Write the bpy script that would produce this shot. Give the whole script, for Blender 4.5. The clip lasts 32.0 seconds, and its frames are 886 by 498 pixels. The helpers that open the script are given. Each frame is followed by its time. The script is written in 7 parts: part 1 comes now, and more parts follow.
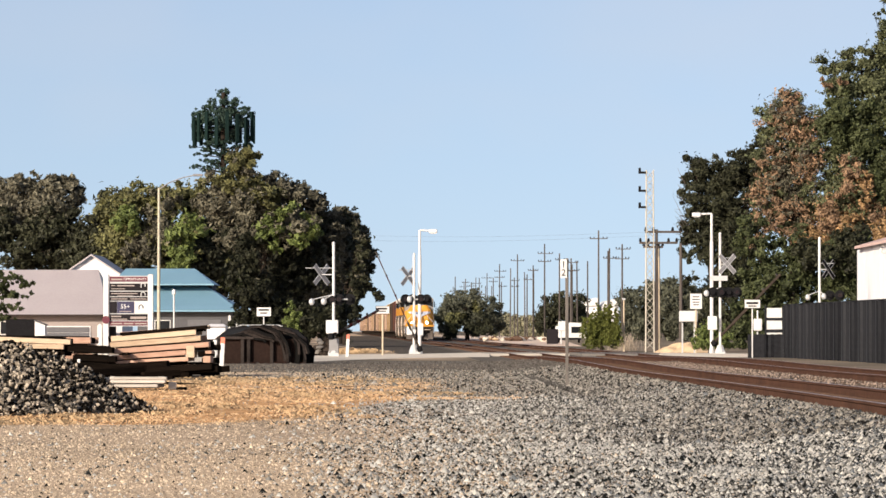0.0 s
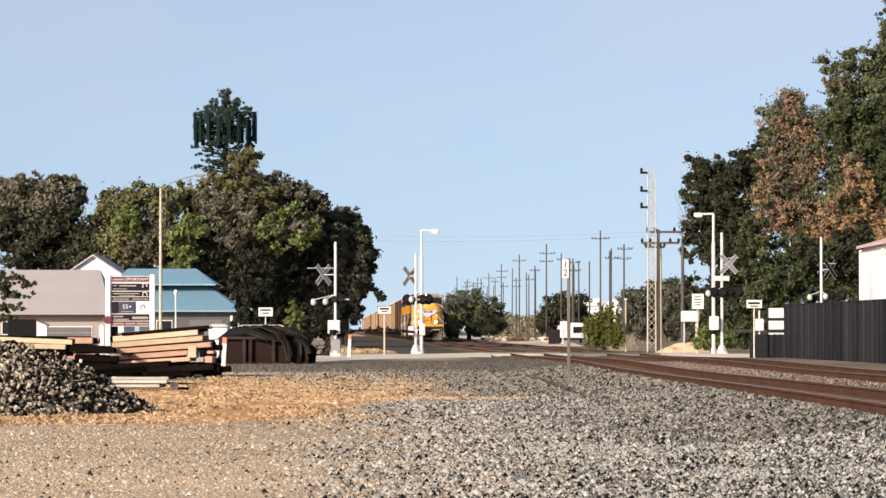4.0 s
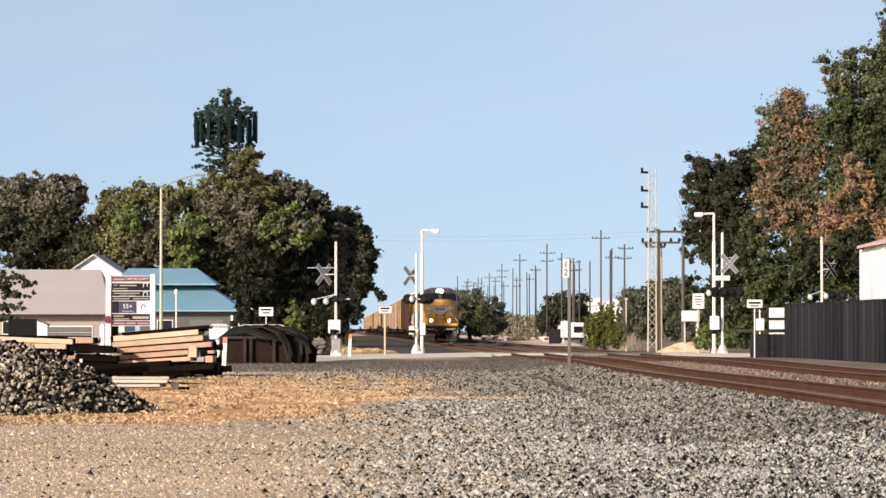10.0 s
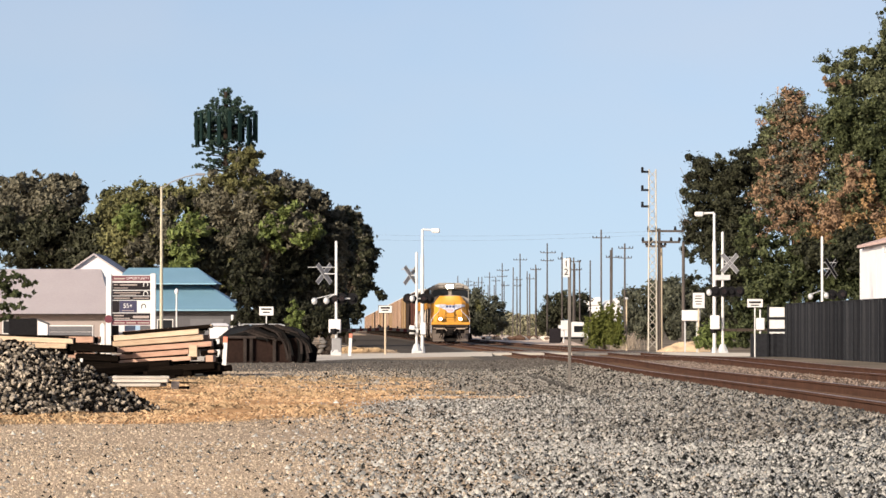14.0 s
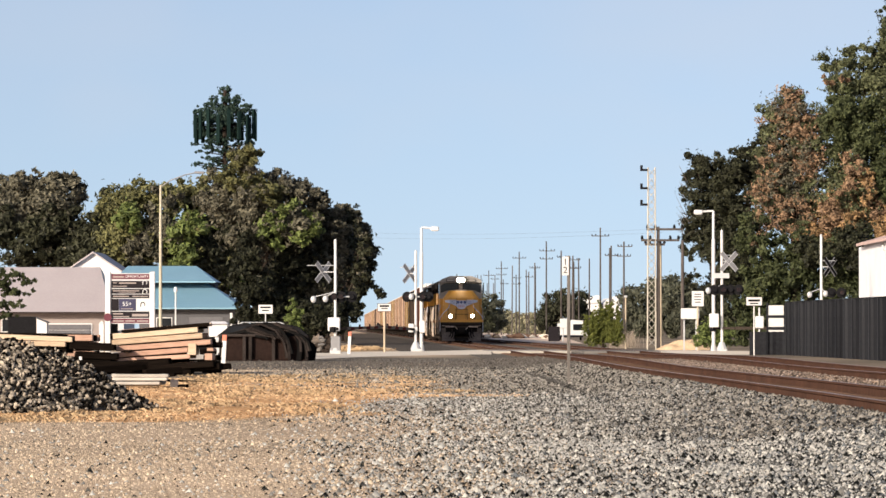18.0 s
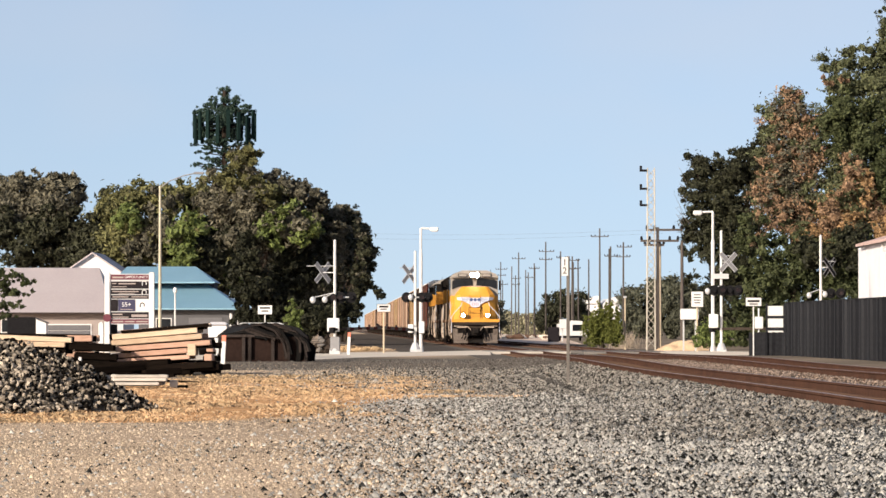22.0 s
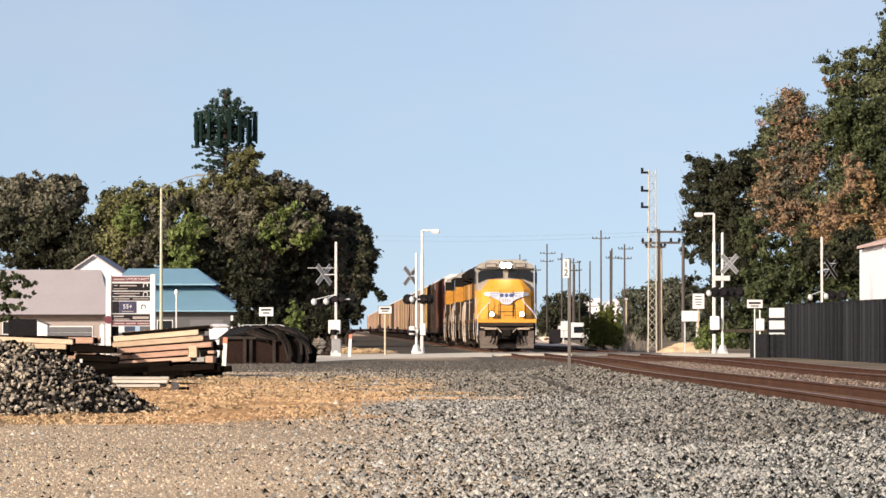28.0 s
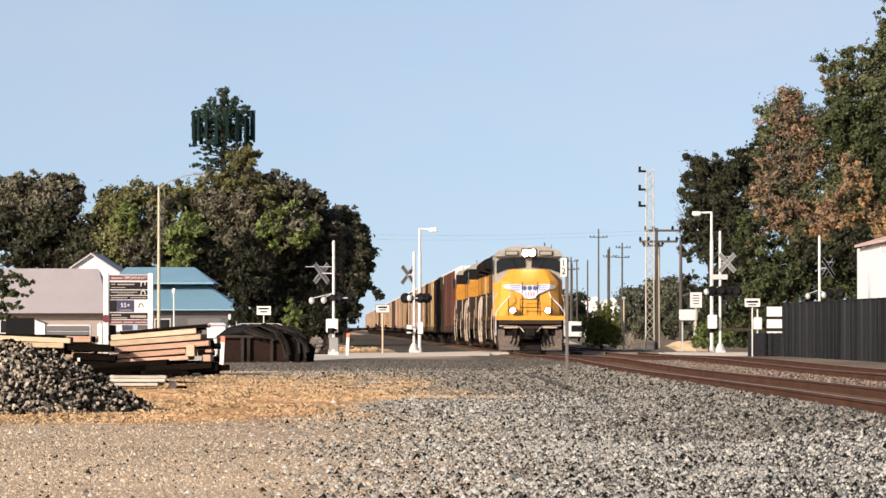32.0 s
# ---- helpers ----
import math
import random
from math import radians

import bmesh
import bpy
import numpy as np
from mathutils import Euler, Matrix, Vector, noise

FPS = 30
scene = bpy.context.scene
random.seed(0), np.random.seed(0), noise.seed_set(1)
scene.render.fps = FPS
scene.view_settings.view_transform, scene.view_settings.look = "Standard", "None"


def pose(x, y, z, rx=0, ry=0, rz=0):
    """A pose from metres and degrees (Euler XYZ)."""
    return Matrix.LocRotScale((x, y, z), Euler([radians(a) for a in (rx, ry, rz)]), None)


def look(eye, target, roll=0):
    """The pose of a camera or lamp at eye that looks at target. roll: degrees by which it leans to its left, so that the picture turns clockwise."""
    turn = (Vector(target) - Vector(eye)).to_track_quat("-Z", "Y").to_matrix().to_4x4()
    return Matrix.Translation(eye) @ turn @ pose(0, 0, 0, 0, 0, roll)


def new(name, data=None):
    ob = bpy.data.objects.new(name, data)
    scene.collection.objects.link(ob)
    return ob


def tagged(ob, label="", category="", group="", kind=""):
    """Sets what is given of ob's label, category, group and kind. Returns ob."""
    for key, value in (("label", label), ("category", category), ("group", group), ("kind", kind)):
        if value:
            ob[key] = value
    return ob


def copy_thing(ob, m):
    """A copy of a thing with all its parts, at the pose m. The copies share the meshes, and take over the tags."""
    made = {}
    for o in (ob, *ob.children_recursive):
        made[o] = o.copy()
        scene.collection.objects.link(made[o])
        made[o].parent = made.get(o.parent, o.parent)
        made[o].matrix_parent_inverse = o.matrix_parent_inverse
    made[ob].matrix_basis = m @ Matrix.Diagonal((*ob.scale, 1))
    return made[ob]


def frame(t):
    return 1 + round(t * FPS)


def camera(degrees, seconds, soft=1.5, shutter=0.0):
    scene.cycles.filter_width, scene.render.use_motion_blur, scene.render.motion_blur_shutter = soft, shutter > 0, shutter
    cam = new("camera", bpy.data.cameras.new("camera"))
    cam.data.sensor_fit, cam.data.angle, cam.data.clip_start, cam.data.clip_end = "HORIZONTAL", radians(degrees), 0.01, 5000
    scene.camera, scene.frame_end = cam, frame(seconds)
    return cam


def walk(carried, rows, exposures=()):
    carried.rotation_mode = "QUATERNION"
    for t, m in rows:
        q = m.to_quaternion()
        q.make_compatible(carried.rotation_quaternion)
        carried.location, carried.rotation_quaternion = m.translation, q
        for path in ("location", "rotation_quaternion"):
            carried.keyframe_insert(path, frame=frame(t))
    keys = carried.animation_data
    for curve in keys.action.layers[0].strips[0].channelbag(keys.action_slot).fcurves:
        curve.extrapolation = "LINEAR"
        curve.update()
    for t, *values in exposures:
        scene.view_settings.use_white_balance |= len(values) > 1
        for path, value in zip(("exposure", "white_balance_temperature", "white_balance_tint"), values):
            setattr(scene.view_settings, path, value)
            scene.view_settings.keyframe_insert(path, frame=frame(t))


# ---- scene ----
# ---------------------------------------------------------------- camera
cam = camera(12.84, 32.0, soft=1.5)
EYE = (0.0, 0.0, 1.2)
TILT = 91.184
# seconds, tilt and turn in degrees off the first pose: a long lens held on a tripod
SWAY = [(0, 0, 0), (0.5, -0.0031, 0), (1, 0, 0), (1.5, -0.0115, 0), (2, 0, 0.0011), (2.5, 0.001, 0.0021),
        (3, -0.0041, 0.0211), (3.5, 0.001, 0.0263), (4.5, 0.0015, 0.0258), (5.5, 0.0021, 0.0252), (6, 0, 0.0252),
        (7, 0.001, 0.0252), (7.5, 0, 0.0294), (8, -0.001, 0.0378), (8.5, -0.0104, 0.0274), (9, -0.0114, 0.0316),
        (10, -0.0031, 0.0336), (11, -0.0126, 0.0368), (11.5, -0.0021, 0.0378), (12, 0.0104, 0.0389),
        (12.5, -0.0125, 0.0378), (13, -0.0062, 0.0378), (13.5, -0.0114, 0.0432), (14, -0.0114, 0.0378),
        (14.5, -0.0114, 0.0368), (16.5, -0.0168, 0.0378), (17, -0.0104, 0.0474), (17.5, -0.0212, 0.0452),
        (18, -0.0378, 0.0252), (18.5, -0.0233, 0.0357), (19, -0.0253, 0.0378), (20, -0.0253, 0.0347),
        (20.5, -0.0378, 0.0378), (21, -0.0368, 0.0252), (22, -0.0294, 0.0169), (23, -0.0253, 0.0284),
        (24, -0.0114, 0.0316), (24.5, -0.0062, 0.0378), (25, -0.019, 0.0326), (25.5, -0.0041, 0.0378),
        (27.5, -0.0083, 0.0347), (28, -0.001, 0.0347), (28.5, -0.0169, 0.0232), (29, -0.0114, 0.0252),
        (30, -0.0126, 0.0368), (31, -0.0243, 0.0368), (31.5, -0.0147, 0.0378), (32, -0.0189, -0.0001)]
walk(cam, [(t, pose(*EYE, TILT + up, 0, left)) for t, up, left in SWAY], [(0, 0.45), (32, 0.45)])

# ---------------------------------------------------------------- sky and sun
SUN_UP, SUN_FROM = 20.5, (-0.625, -0.78)      # elevation; the side it shines from
world = bpy.data.worlds.new("sky")
scene.world = world
world.use_nodes = True
wn, wl = world.node_tree.nodes, world.node_tree.links
sky = wn.new("ShaderNodeTexSky")
sky.sky_type, sky.sun_disc = "NISHITA", False
sky.sun_elevation = radians(SUN_UP)
sky.sun_rotation = math.atan2(SUN_FROM[0], SUN_FROM[1])
sky.air_density, sky.dust_density, sky.ozone_density = 1.0, 2.4, 0.25
# the haze layer is thin: the view ray is lifted a little before the sky is looked up
coord = wn.new("ShaderNodeTexCoord")
lift = wn.new("ShaderNodeVectorMath")
lift.operation, lift.inputs[1].default_value = "ADD", (0, 0, 0.15)
wl.new(coord.outputs["Generated"], lift.inputs[0])
wl.new(lift.outputs[0], sky.inputs["Vector"])
warm = wn.new("ShaderNodeMix")
warm.data_type, warm.blend_type = "RGBA", "MULTIPLY"
warm.inputs["Factor"].default_value, warm.inputs["B"].default_value = 1.0, (1.025, 0.985, 1.035, 1)
wl.new(sky.outputs[0], warm.inputs["A"])
# faint high cloud
thin = wn.new("ShaderNodeMapping")
thin.inputs["Scale"].default_value = (9, 9, 20)
wl.new(coord.outputs["Generated"], thin.inputs[0])
wisp = wn.new("ShaderNodeTexNoise")
wisp.inputs["Scale"].default_value, wisp.inputs["Detail"].default_value = 1.0, 3
wl.new(thin.outputs[0], wisp.inputs["Vector"])
amount = wn.new("ShaderNodeMapRange")
amount.inputs["From Min"].default_value, amount.inputs["From Max"].default_value, amount.inputs["To Max"].default_value = 0.45, 0.75, 0.25
wl.new(wisp.outputs[0], amount.inputs[0])
veil = wn.new("ShaderNodeMix")
veil.data_type = "RGBA"
veil.inputs["B"].default_value = (4.0, 3.9, 4.05, 1)
wl.new(amount.outputs[0], veil.inputs["Factor"])
wl.new(warm.outputs["Result"], veil.inputs["A"])
wl.new(veil.outputs["Result"], wn["Background"].inputs["Color"])
wn["Background"].inputs["Strength"].default_value = 0.131
sun = new("sun", bpy.data.lights.new("sun", "SUN"))
sun.data.energy, sun.data.angle, sun.data.color = 5.0, radians(0.53), (1.0, 0.865, 0.71)
e = radians(SUN_UP)
n = math.hypot(*SUN_FROM)
to_sun = Vector((SUN_FROM[0] / n * math.cos(e), SUN_FROM[1] / n * math.cos(e), math.sin(e)))
sun.matrix_world = look(to_sun * 100, (0, 0, 0))


# ---------------------------------------------------------------- materials
def mat(name, a, b=None, rough=0.8, metal=0.0, scale=3.0, fine=40.0, bump=0.15, island=0.0, each=0.0, glow=0.0, stretch=(1, 1, 1), spread=0.5):
    """A surface of two colours mixed by coarse and fine noise; island and each vary it from piece to piece."""
    m = bpy.data.materials.new(name)
    m.use_nodes = True
    N, L = m.node_tree.nodes, m.node_tree.links
    bs = N["Principled BSDF"]
    b = b or tuple(c * 0.72 for c in a)
    tc = N.new("ShaderNodeTexCoord")
    mp = N.new("ShaderNodeMapping")
    mp.inputs["Scale"].default_value = stretch
    L.new(tc.outputs["Object"], mp.inputs[0])
    n1, n2 = N.new("ShaderNodeTexNoise"), N.new("ShaderNodeTexNoise")
    for nd, sc, det in ((n1, scale, 6), (n2, fine, 4)):
        nd.inputs["Scale"].default_value, nd.inputs["Detail"].default_value = sc, det
        L.new(mp.outputs[0], nd.inputs["Vector"])
    add = N.new("ShaderNodeMath")
    add.operation = "ADD"
    L.new(n1.outputs[0], add.inputs[0])
    L.new(n2.outputs[0], add.inputs[1])
    last = add
    for kind, out, k in (("ShaderNodeNewGeometry", "Random Per Island", island), ("ShaderNodeObjectInfo", "Random", each)):
        if k:
            src, mul = N.new(kind), N.new("ShaderNodeMath")
            mul.operation = "MULTIPLY_ADD"
            mul.inputs[1].default_value = k * 2
            L.new(src.outputs[out], mul.inputs[0])
            L.new(last.outputs[0], mul.inputs[2])
            sub = N.new("ShaderNodeMath")
            sub.operation, sub.inputs[1].default_value = "SUBTRACT", k
            L.new(mul.outputs[0], sub.inputs[0])
            last = sub
    ramp = N.new("ShaderNodeMapRange")
    ramp.inputs["From Min"].default_value, ramp.inputs["From Max"].default_value = 1 - spread, 1 + spread
    L.new(last.outputs[0], ramp.inputs[0])
    mix = N.new("ShaderNodeMix")
    mix.data_type = "RGBA"
    mix.inputs["A"].default_value, mix.inputs["B"].default_value = (*b, 1), (*a, 1)
    L.new(ramp.outputs[0], mix.inputs["Factor"])
    L.new(mix.outputs["Result"], bs.inputs["Base Color"])
    bs.inputs["Roughness"].default_value, bs.inputs["Metallic"].default_value = rough, metal
    bs.inputs["Specular IOR Level"].default_value = 0.0 if rough > 0.6 else 0.4
    if bump:
        bp = N.new("ShaderNodeBump")
        bp.inputs["Strength"].default_value, bp.inputs["Distance"].default_value = bump, 0.02
        L.new(add.outputs[0], bp.inputs["Height"])
        L.new(bp.outputs[0], bs.inputs["Normal"])
    if glow:
        bs.inputs["Emission Color"].default_value = (*a, 1)
        bs.inputs["Emission Strength"].default_value = glow
    return m


def leafy(name, a, b, scale=0.35):
    m = mat(name, a, b, rough=0.65, scale=scale, fine=2.0, bump=0, island=0.35, spread=0.55)
    bs = m.node_tree.nodes["Principled BSDF"]
    bs.inputs["Specular IOR Level"].default_value = 0.15
    return m


white = mat("white_paint", (0.6364, 0.6364, 0.6351), (0.4988, 0.4988, 0.4959), 0.55, fine=12, bump=0.05)
galv = mat("galvanised_steel", (0.5456, 0.5544, 0.5632), (0.4048, 0.4136, 0.4224), 0.5, 0.35, fine=15, bump=0.05)
black = mat("black_paint", (0.018, 0.018, 0.020), (0.008, 0.008, 0.009), 0.65, fine=10, bump=0.05)
rubber = mat("black_rubber", (0.012, 0.0114, 0.0114), (0.0048, 0.0048, 0.0048), 0.75, scale=2, fine=20)
rust = mat("rusty_rail", (0.1103, 0.0582, 0.0406), (0.0397, 0.0239, 0.0186), 0.8, 0.2, scale=0.8, fine=9, bump=0.2)
rail_head = mat("worn_rail_head", (0.33, 0.22, 0.16), (0.20, 0.13, 0.10), 0.4, 0.7, scale=0.4, fine=6, bump=0.05)
tie_old = mat("weathered_tie_wood", (0.16, 0.10, 0.07), (0.07, 0.045, 0.035), 0.9, scale=2, fine=14, bump=0.4, each=0.2, stretch=(0.4, 2, 2))
tie_new = mat("fresh_sawn_wood", (0.57, 0.45, 0.33), (0.30, 0.21, 0.14), 0.8, scale=1.5, fine=12, bump=0.25, each=0.35, stretch=(0.3, 2, 3))
tie_pink = mat("reddish_sawn_wood", (0.54, 0.35, 0.265), (0.28, 0.165, 0.115), 0.8, scale=1.5, fine=12, bump=0.25, each=0.35, stretch=(0.3, 2, 3))
# dark tie wood, near black because it also serves as shade inside the stacks
tie_dark = mat("creosoted_wood_and_gap_shade", (0.0107, 0.0078, 0.0062), (0.0029, 0.0025, 0.0021), 0.85, scale=1.5, fine=12, bump=0.25, each=0.3, stretch=(0.3, 2, 3))
grey_wood = mat("greyed_wood", (0.52, 0.49, 0.45), (0.30, 0.28, 0.25), 0.85, scale=2, fine=14, bump=0.25, each=0.3, stretch=(0.3, 2, 3))
pole_wood = mat("pole_wood", (0.115, 0.10, 0.092), (0.05, 0.045, 0.042), 0.9, scale=1.2, fine=9, bump=0.3, stretch=(2, 2, 0.3), each=0.2)
# pole wood paled, its sunlit look put into the colour
pale_wood = mat("sunlit_pole_wood", (0.5750, 0.4830, 0.3565), (0.3795, 0.3105, 0.2300), 0.9, scale=1.2, fine=9, bump=0.3, stretch=(2, 2, 0.3))
concrete = mat("pale_concrete", (0.46, 0.43, 0.38), (0.34, 0.31, 0.27), 0.9, scale=0.7, fine=14, bump=0.3)
asphalt = mat("worn_asphalt", (0.20, 0.185, 0.17), (0.11, 0.105, 0.10), 0.9, scale=0.5, fine=30, bump=0.4)
# near-black second colours put the shadow gaps of the gravel into the stones
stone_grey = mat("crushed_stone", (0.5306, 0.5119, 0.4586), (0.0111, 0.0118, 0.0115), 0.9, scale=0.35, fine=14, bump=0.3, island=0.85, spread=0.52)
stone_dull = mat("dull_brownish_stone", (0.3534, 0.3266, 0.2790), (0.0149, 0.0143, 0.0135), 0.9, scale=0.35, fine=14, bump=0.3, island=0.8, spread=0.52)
stone_warm = mat("dusty_stone", (0.7373, 0.5887, 0.4204), (0.1837, 0.1406, 0.0983), 0.9, scale=0.3, fine=14, bump=0.3, island=0.7, spread=0.8)
stone_pile = mat("dark_angular_stone", (0.5040, 0.4400, 0.3570), (0.0072, 0.0064, 0.0056), 0.85, scale=0.5, fine=11, bump=0.4, island=0.8, each=0.4, spread=0.72)
bed_stone = mat("dark_track_ballast", (0.20, 0.18, 0.155), (0.035, 0.031, 0.028), 0.9, scale=0.9, fine=16, bump=0.6, island=0.5, spread=0.8)
straw = mat("dry_straw_grass", (0.72, 0.515, 0.315), (0.27, 0.175, 0.10), 0.85, scale=1.1, fine=3.5, bump=0, island=0.16, spread=0.34, stretch=(1.3, 0.16, 1))
sand = mat("pale_sand", (0.62, 0.46, 0.30), (0.45, 0.33, 0.21), 0.95, scale=0.5, fine=9, bump=0.3)
bark = mat("tree_bark", (0.045, 0.036, 0.03), (0.016, 0.013, 0.011), 0.9, scale=2, fine=10, bump=0.5, stretch=(2, 2, 0.4))
# the dark leaf tones carry the deep shade within and below the crowns
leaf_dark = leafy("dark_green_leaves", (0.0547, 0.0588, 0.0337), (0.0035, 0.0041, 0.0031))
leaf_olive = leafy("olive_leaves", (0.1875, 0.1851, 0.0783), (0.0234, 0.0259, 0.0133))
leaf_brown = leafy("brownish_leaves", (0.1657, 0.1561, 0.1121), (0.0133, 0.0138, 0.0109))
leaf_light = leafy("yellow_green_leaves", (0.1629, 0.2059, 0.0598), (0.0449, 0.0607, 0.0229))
leaf_gold = leafy("golden_autumn_leaves", (0.42, 0.27, 0.135), (0.13, 0.085, 0.045))
leaf_orange = leafy("autumn_orange_leaves", (0.315, 0.205, 0.125), (0.098, 0.066, 0.046))
leaf_green = leafy("mid_green_leaves", (0.0777, 0.0929, 0.0395), (0.0128, 0.0172, 0.0088))
leaf_grey = leafy("grey_green_leaves", (0.1267, 0.1416, 0.0715), (0.0192, 0.0233, 0.0132))
leaf_juniper = leafy("juniper_leaves", (0.1592, 0.1765, 0.0421), (0.0417, 0.0510, 0.0132))
# far leaves greyed, with distance haze mixed into their colour
leaf_far = leafy("hazed_green_far_leaves", (0.1146, 0.1198, 0.0825), (0.0275, 0.0313, 0.0240))
# near-black leaf colour standing for the deep shade under the trees
leaf_shade = leafy("shade_black_leaves", (0.034, 0.037, 0.021), (0.0035, 0.004, 0.003))
# hedge leaves paled still more for the haze beyond the poles
leaf_haze = leafy("hazed_olive_far_leaves", (0.30, 0.285, 0.185), (0.12, 0.115, 0.08))
leaf_fake = leafy("plastic_green_needles", (0.045, 0.078, 0.060), (0.016, 0.030, 0.025))
roof_grey = mat("pinkish_grey_roof", (0.41, 0.37, 0.375), (0.34, 0.30, 0.305), 0.55, 0.1, scale=0.4, fine=6, bump=0.05)
roof_blue = mat("pale_blue_metal_roof", (0.215, 0.375, 0.475), (0.17, 0.31, 0.40), 0.4, 0.2, scale=0.4, fine=6, bump=0.03)
wall_beige = mat("pinkish_beige_stucco", (0.33, 0.285, 0.27), (0.26, 0.225, 0.215), 0.9, scale=0.6, fine=12, bump=0.15)
wall_white = mat("white_siding", (0.72, 0.71, 0.72), (0.62, 0.61, 0.62), 0.7, scale=0.6, fine=10, bump=0.08)
glass = mat("dark_window_glass", (0.012, 0.014, 0.017), (0.006, 0.007, 0.009), 0.12, fine=2, bump=0)
glass.node_tree.nodes["Principled BSDF"].inputs["Specular IOR Level"].default_value = 0.25
fence_black = mat("black_steel_sheet", (0.0300, 0.0315, 0.0360), (0.0105, 0.0112, 0.0135), 0.75, 0.1, scale=0.5, fine=7, bump=0.05, each=0.3)
yellow = mat("armour_yellow_paint", (0.66, 0.315, 0.035), (0.48, 0.22, 0.028), 0.4, scale=0.8, fine=9, bump=0.03)
yellow_old = mat("faded_grimy_yellow_paint", (0.52, 0.25, 0.045), (0.22, 0.11, 0.03), 0.65, scale=0.9, fine=6, bump=0.05)
roof_paint = mat("dusty_grey_roof_paint", (0.3276, 0.3040, 0.2736), (0.2106, 0.1900, 0.1672), 0.6, scale=1.2, fine=9, bump=0.08)
under = mat("grimy_running_gear", (0.05625, 0.045, 0.0375), (0.0165, 0.0135, 0.012), 0.8, scale=2, fine=10, bump=0.3)
plow_grey = mat("scuffed_grey_plow", (0.20, 0.165, 0.14), (0.055, 0.045, 0.04), 0.65, 0.2, scale=2, fine=9, bump=0.15)
soot = mat("sooty_grille", (0.0224, 0.02, 0.0184), (0.008, 0.0072, 0.0072), 0.7, scale=2, fine=12, bump=0.3)
lamp_on = mat("lit_headlight", (1.0, 0.86, 0.62), (1.0, 0.86, 0.62), 0.3, bump=0, glow=45)
ditch_on = mat("lit_ditch_light", (1.0, 0.84, 0.58), (1.0, 0.84, 0.58), 0.3, bump=0, glow=32)
rack_pale = mat("pale_dusty_post", (0.62, 0.52, 0.43), (0.36, 0.28, 0.22), 0.7, 0.1, scale=0.8, fine=6, bump=0.1, each=0.4)
rack_tan = mat("rusty_tan_side_panel", (0.5428, 0.3658, 0.2580), (0.1888, 0.1121, 0.0816), 0.7, 0.1, scale=0.5, fine=6, bump=0.1, each=0.45, spread=0.6)
rack_dark = mat("dark_brown_side_panel", (0.075, 0.055, 0.045), (0.025, 0.02, 0.018), 0.7, 0.1, scale=0.5, fine=6, bump=0.1, each=0.4)
rack_yellow = mat("faded_yellow_side_panel", (0.44, 0.29, 0.11), (0.20, 0.125, 0.05), 0.7, 0.1, scale=0.5, fine=6, bump=0.1, each=0.4)
hood_dirt = mat("oily_brown_hood_side", (0.10, 0.06, 0.035), (0.03, 0.02, 0.016), 0.7, scale=0.6, fine=7, bump=0.1, each=0.3)
rack_red = mat("dull_red_side_panel", (0.17, 0.055, 0.042), (0.06, 0.028, 0.024), 0.7, 0.1, scale=0.5, fine=6, bump=0.1, each=0.3)
rack_end = mat("white_car_end", (0.78, 0.76, 0.72), (0.60, 0.57, 0.52), 0.6, scale=0.6, fine=6, bump=0.05)
logo_white = mat("silver_white_marking", (0.5280, 0.5440, 0.6192), (0.4160, 0.4320, 0.5160), 0.5, fine=6, bump=0)
logo_blue = mat("blue_marking", (0.055, 0.085, 0.20), (0.04, 0.06, 0.15), 0.5, fine=6, bump=0)
red = mat("red_marking", (0.52, 0.06, 0.045), (0.40, 0.045, 0.035), 0.55, fine=6, bump=0)
maroon = mat("maroon_panel", (0.1056, 0.0168, 0.0336), (0.0816, 0.0134, 0.0264), 0.6, fine=6, bump=0)
navy = mat("navy_panel", (0.0303, 0.0303, 0.0768), (0.0220, 0.0220, 0.0576), 0.6, fine=6, bump=0)
charcoal = mat("charcoal_panel", (0.024, 0.021, 0.024), (0.017, 0.0155, 0.017), 0.7, fine=6, bump=0)
orange_paint = mat("faded_red_marker", (0.66, 0.20, 0.13), (0.52, 0.16, 0.10), 0.6, fine=6, bump=0)
# stripe colours darkened for the unlit back of the gate arms
arm_pale = mat("shaded_white_stripe", (0.13, 0.12, 0.11), (0.07, 0.065, 0.06), 0.7)
arm_red = mat("shaded_red_stripe", (0.075, 0.024, 0.022), (0.04, 0.014, 0.014), 0.7)
lens_red = mat("dark_red_lens", (0.012, 0.005, 0.005), (0.008, 0.004, 0.004), 0.2, fine=6, bump=0)


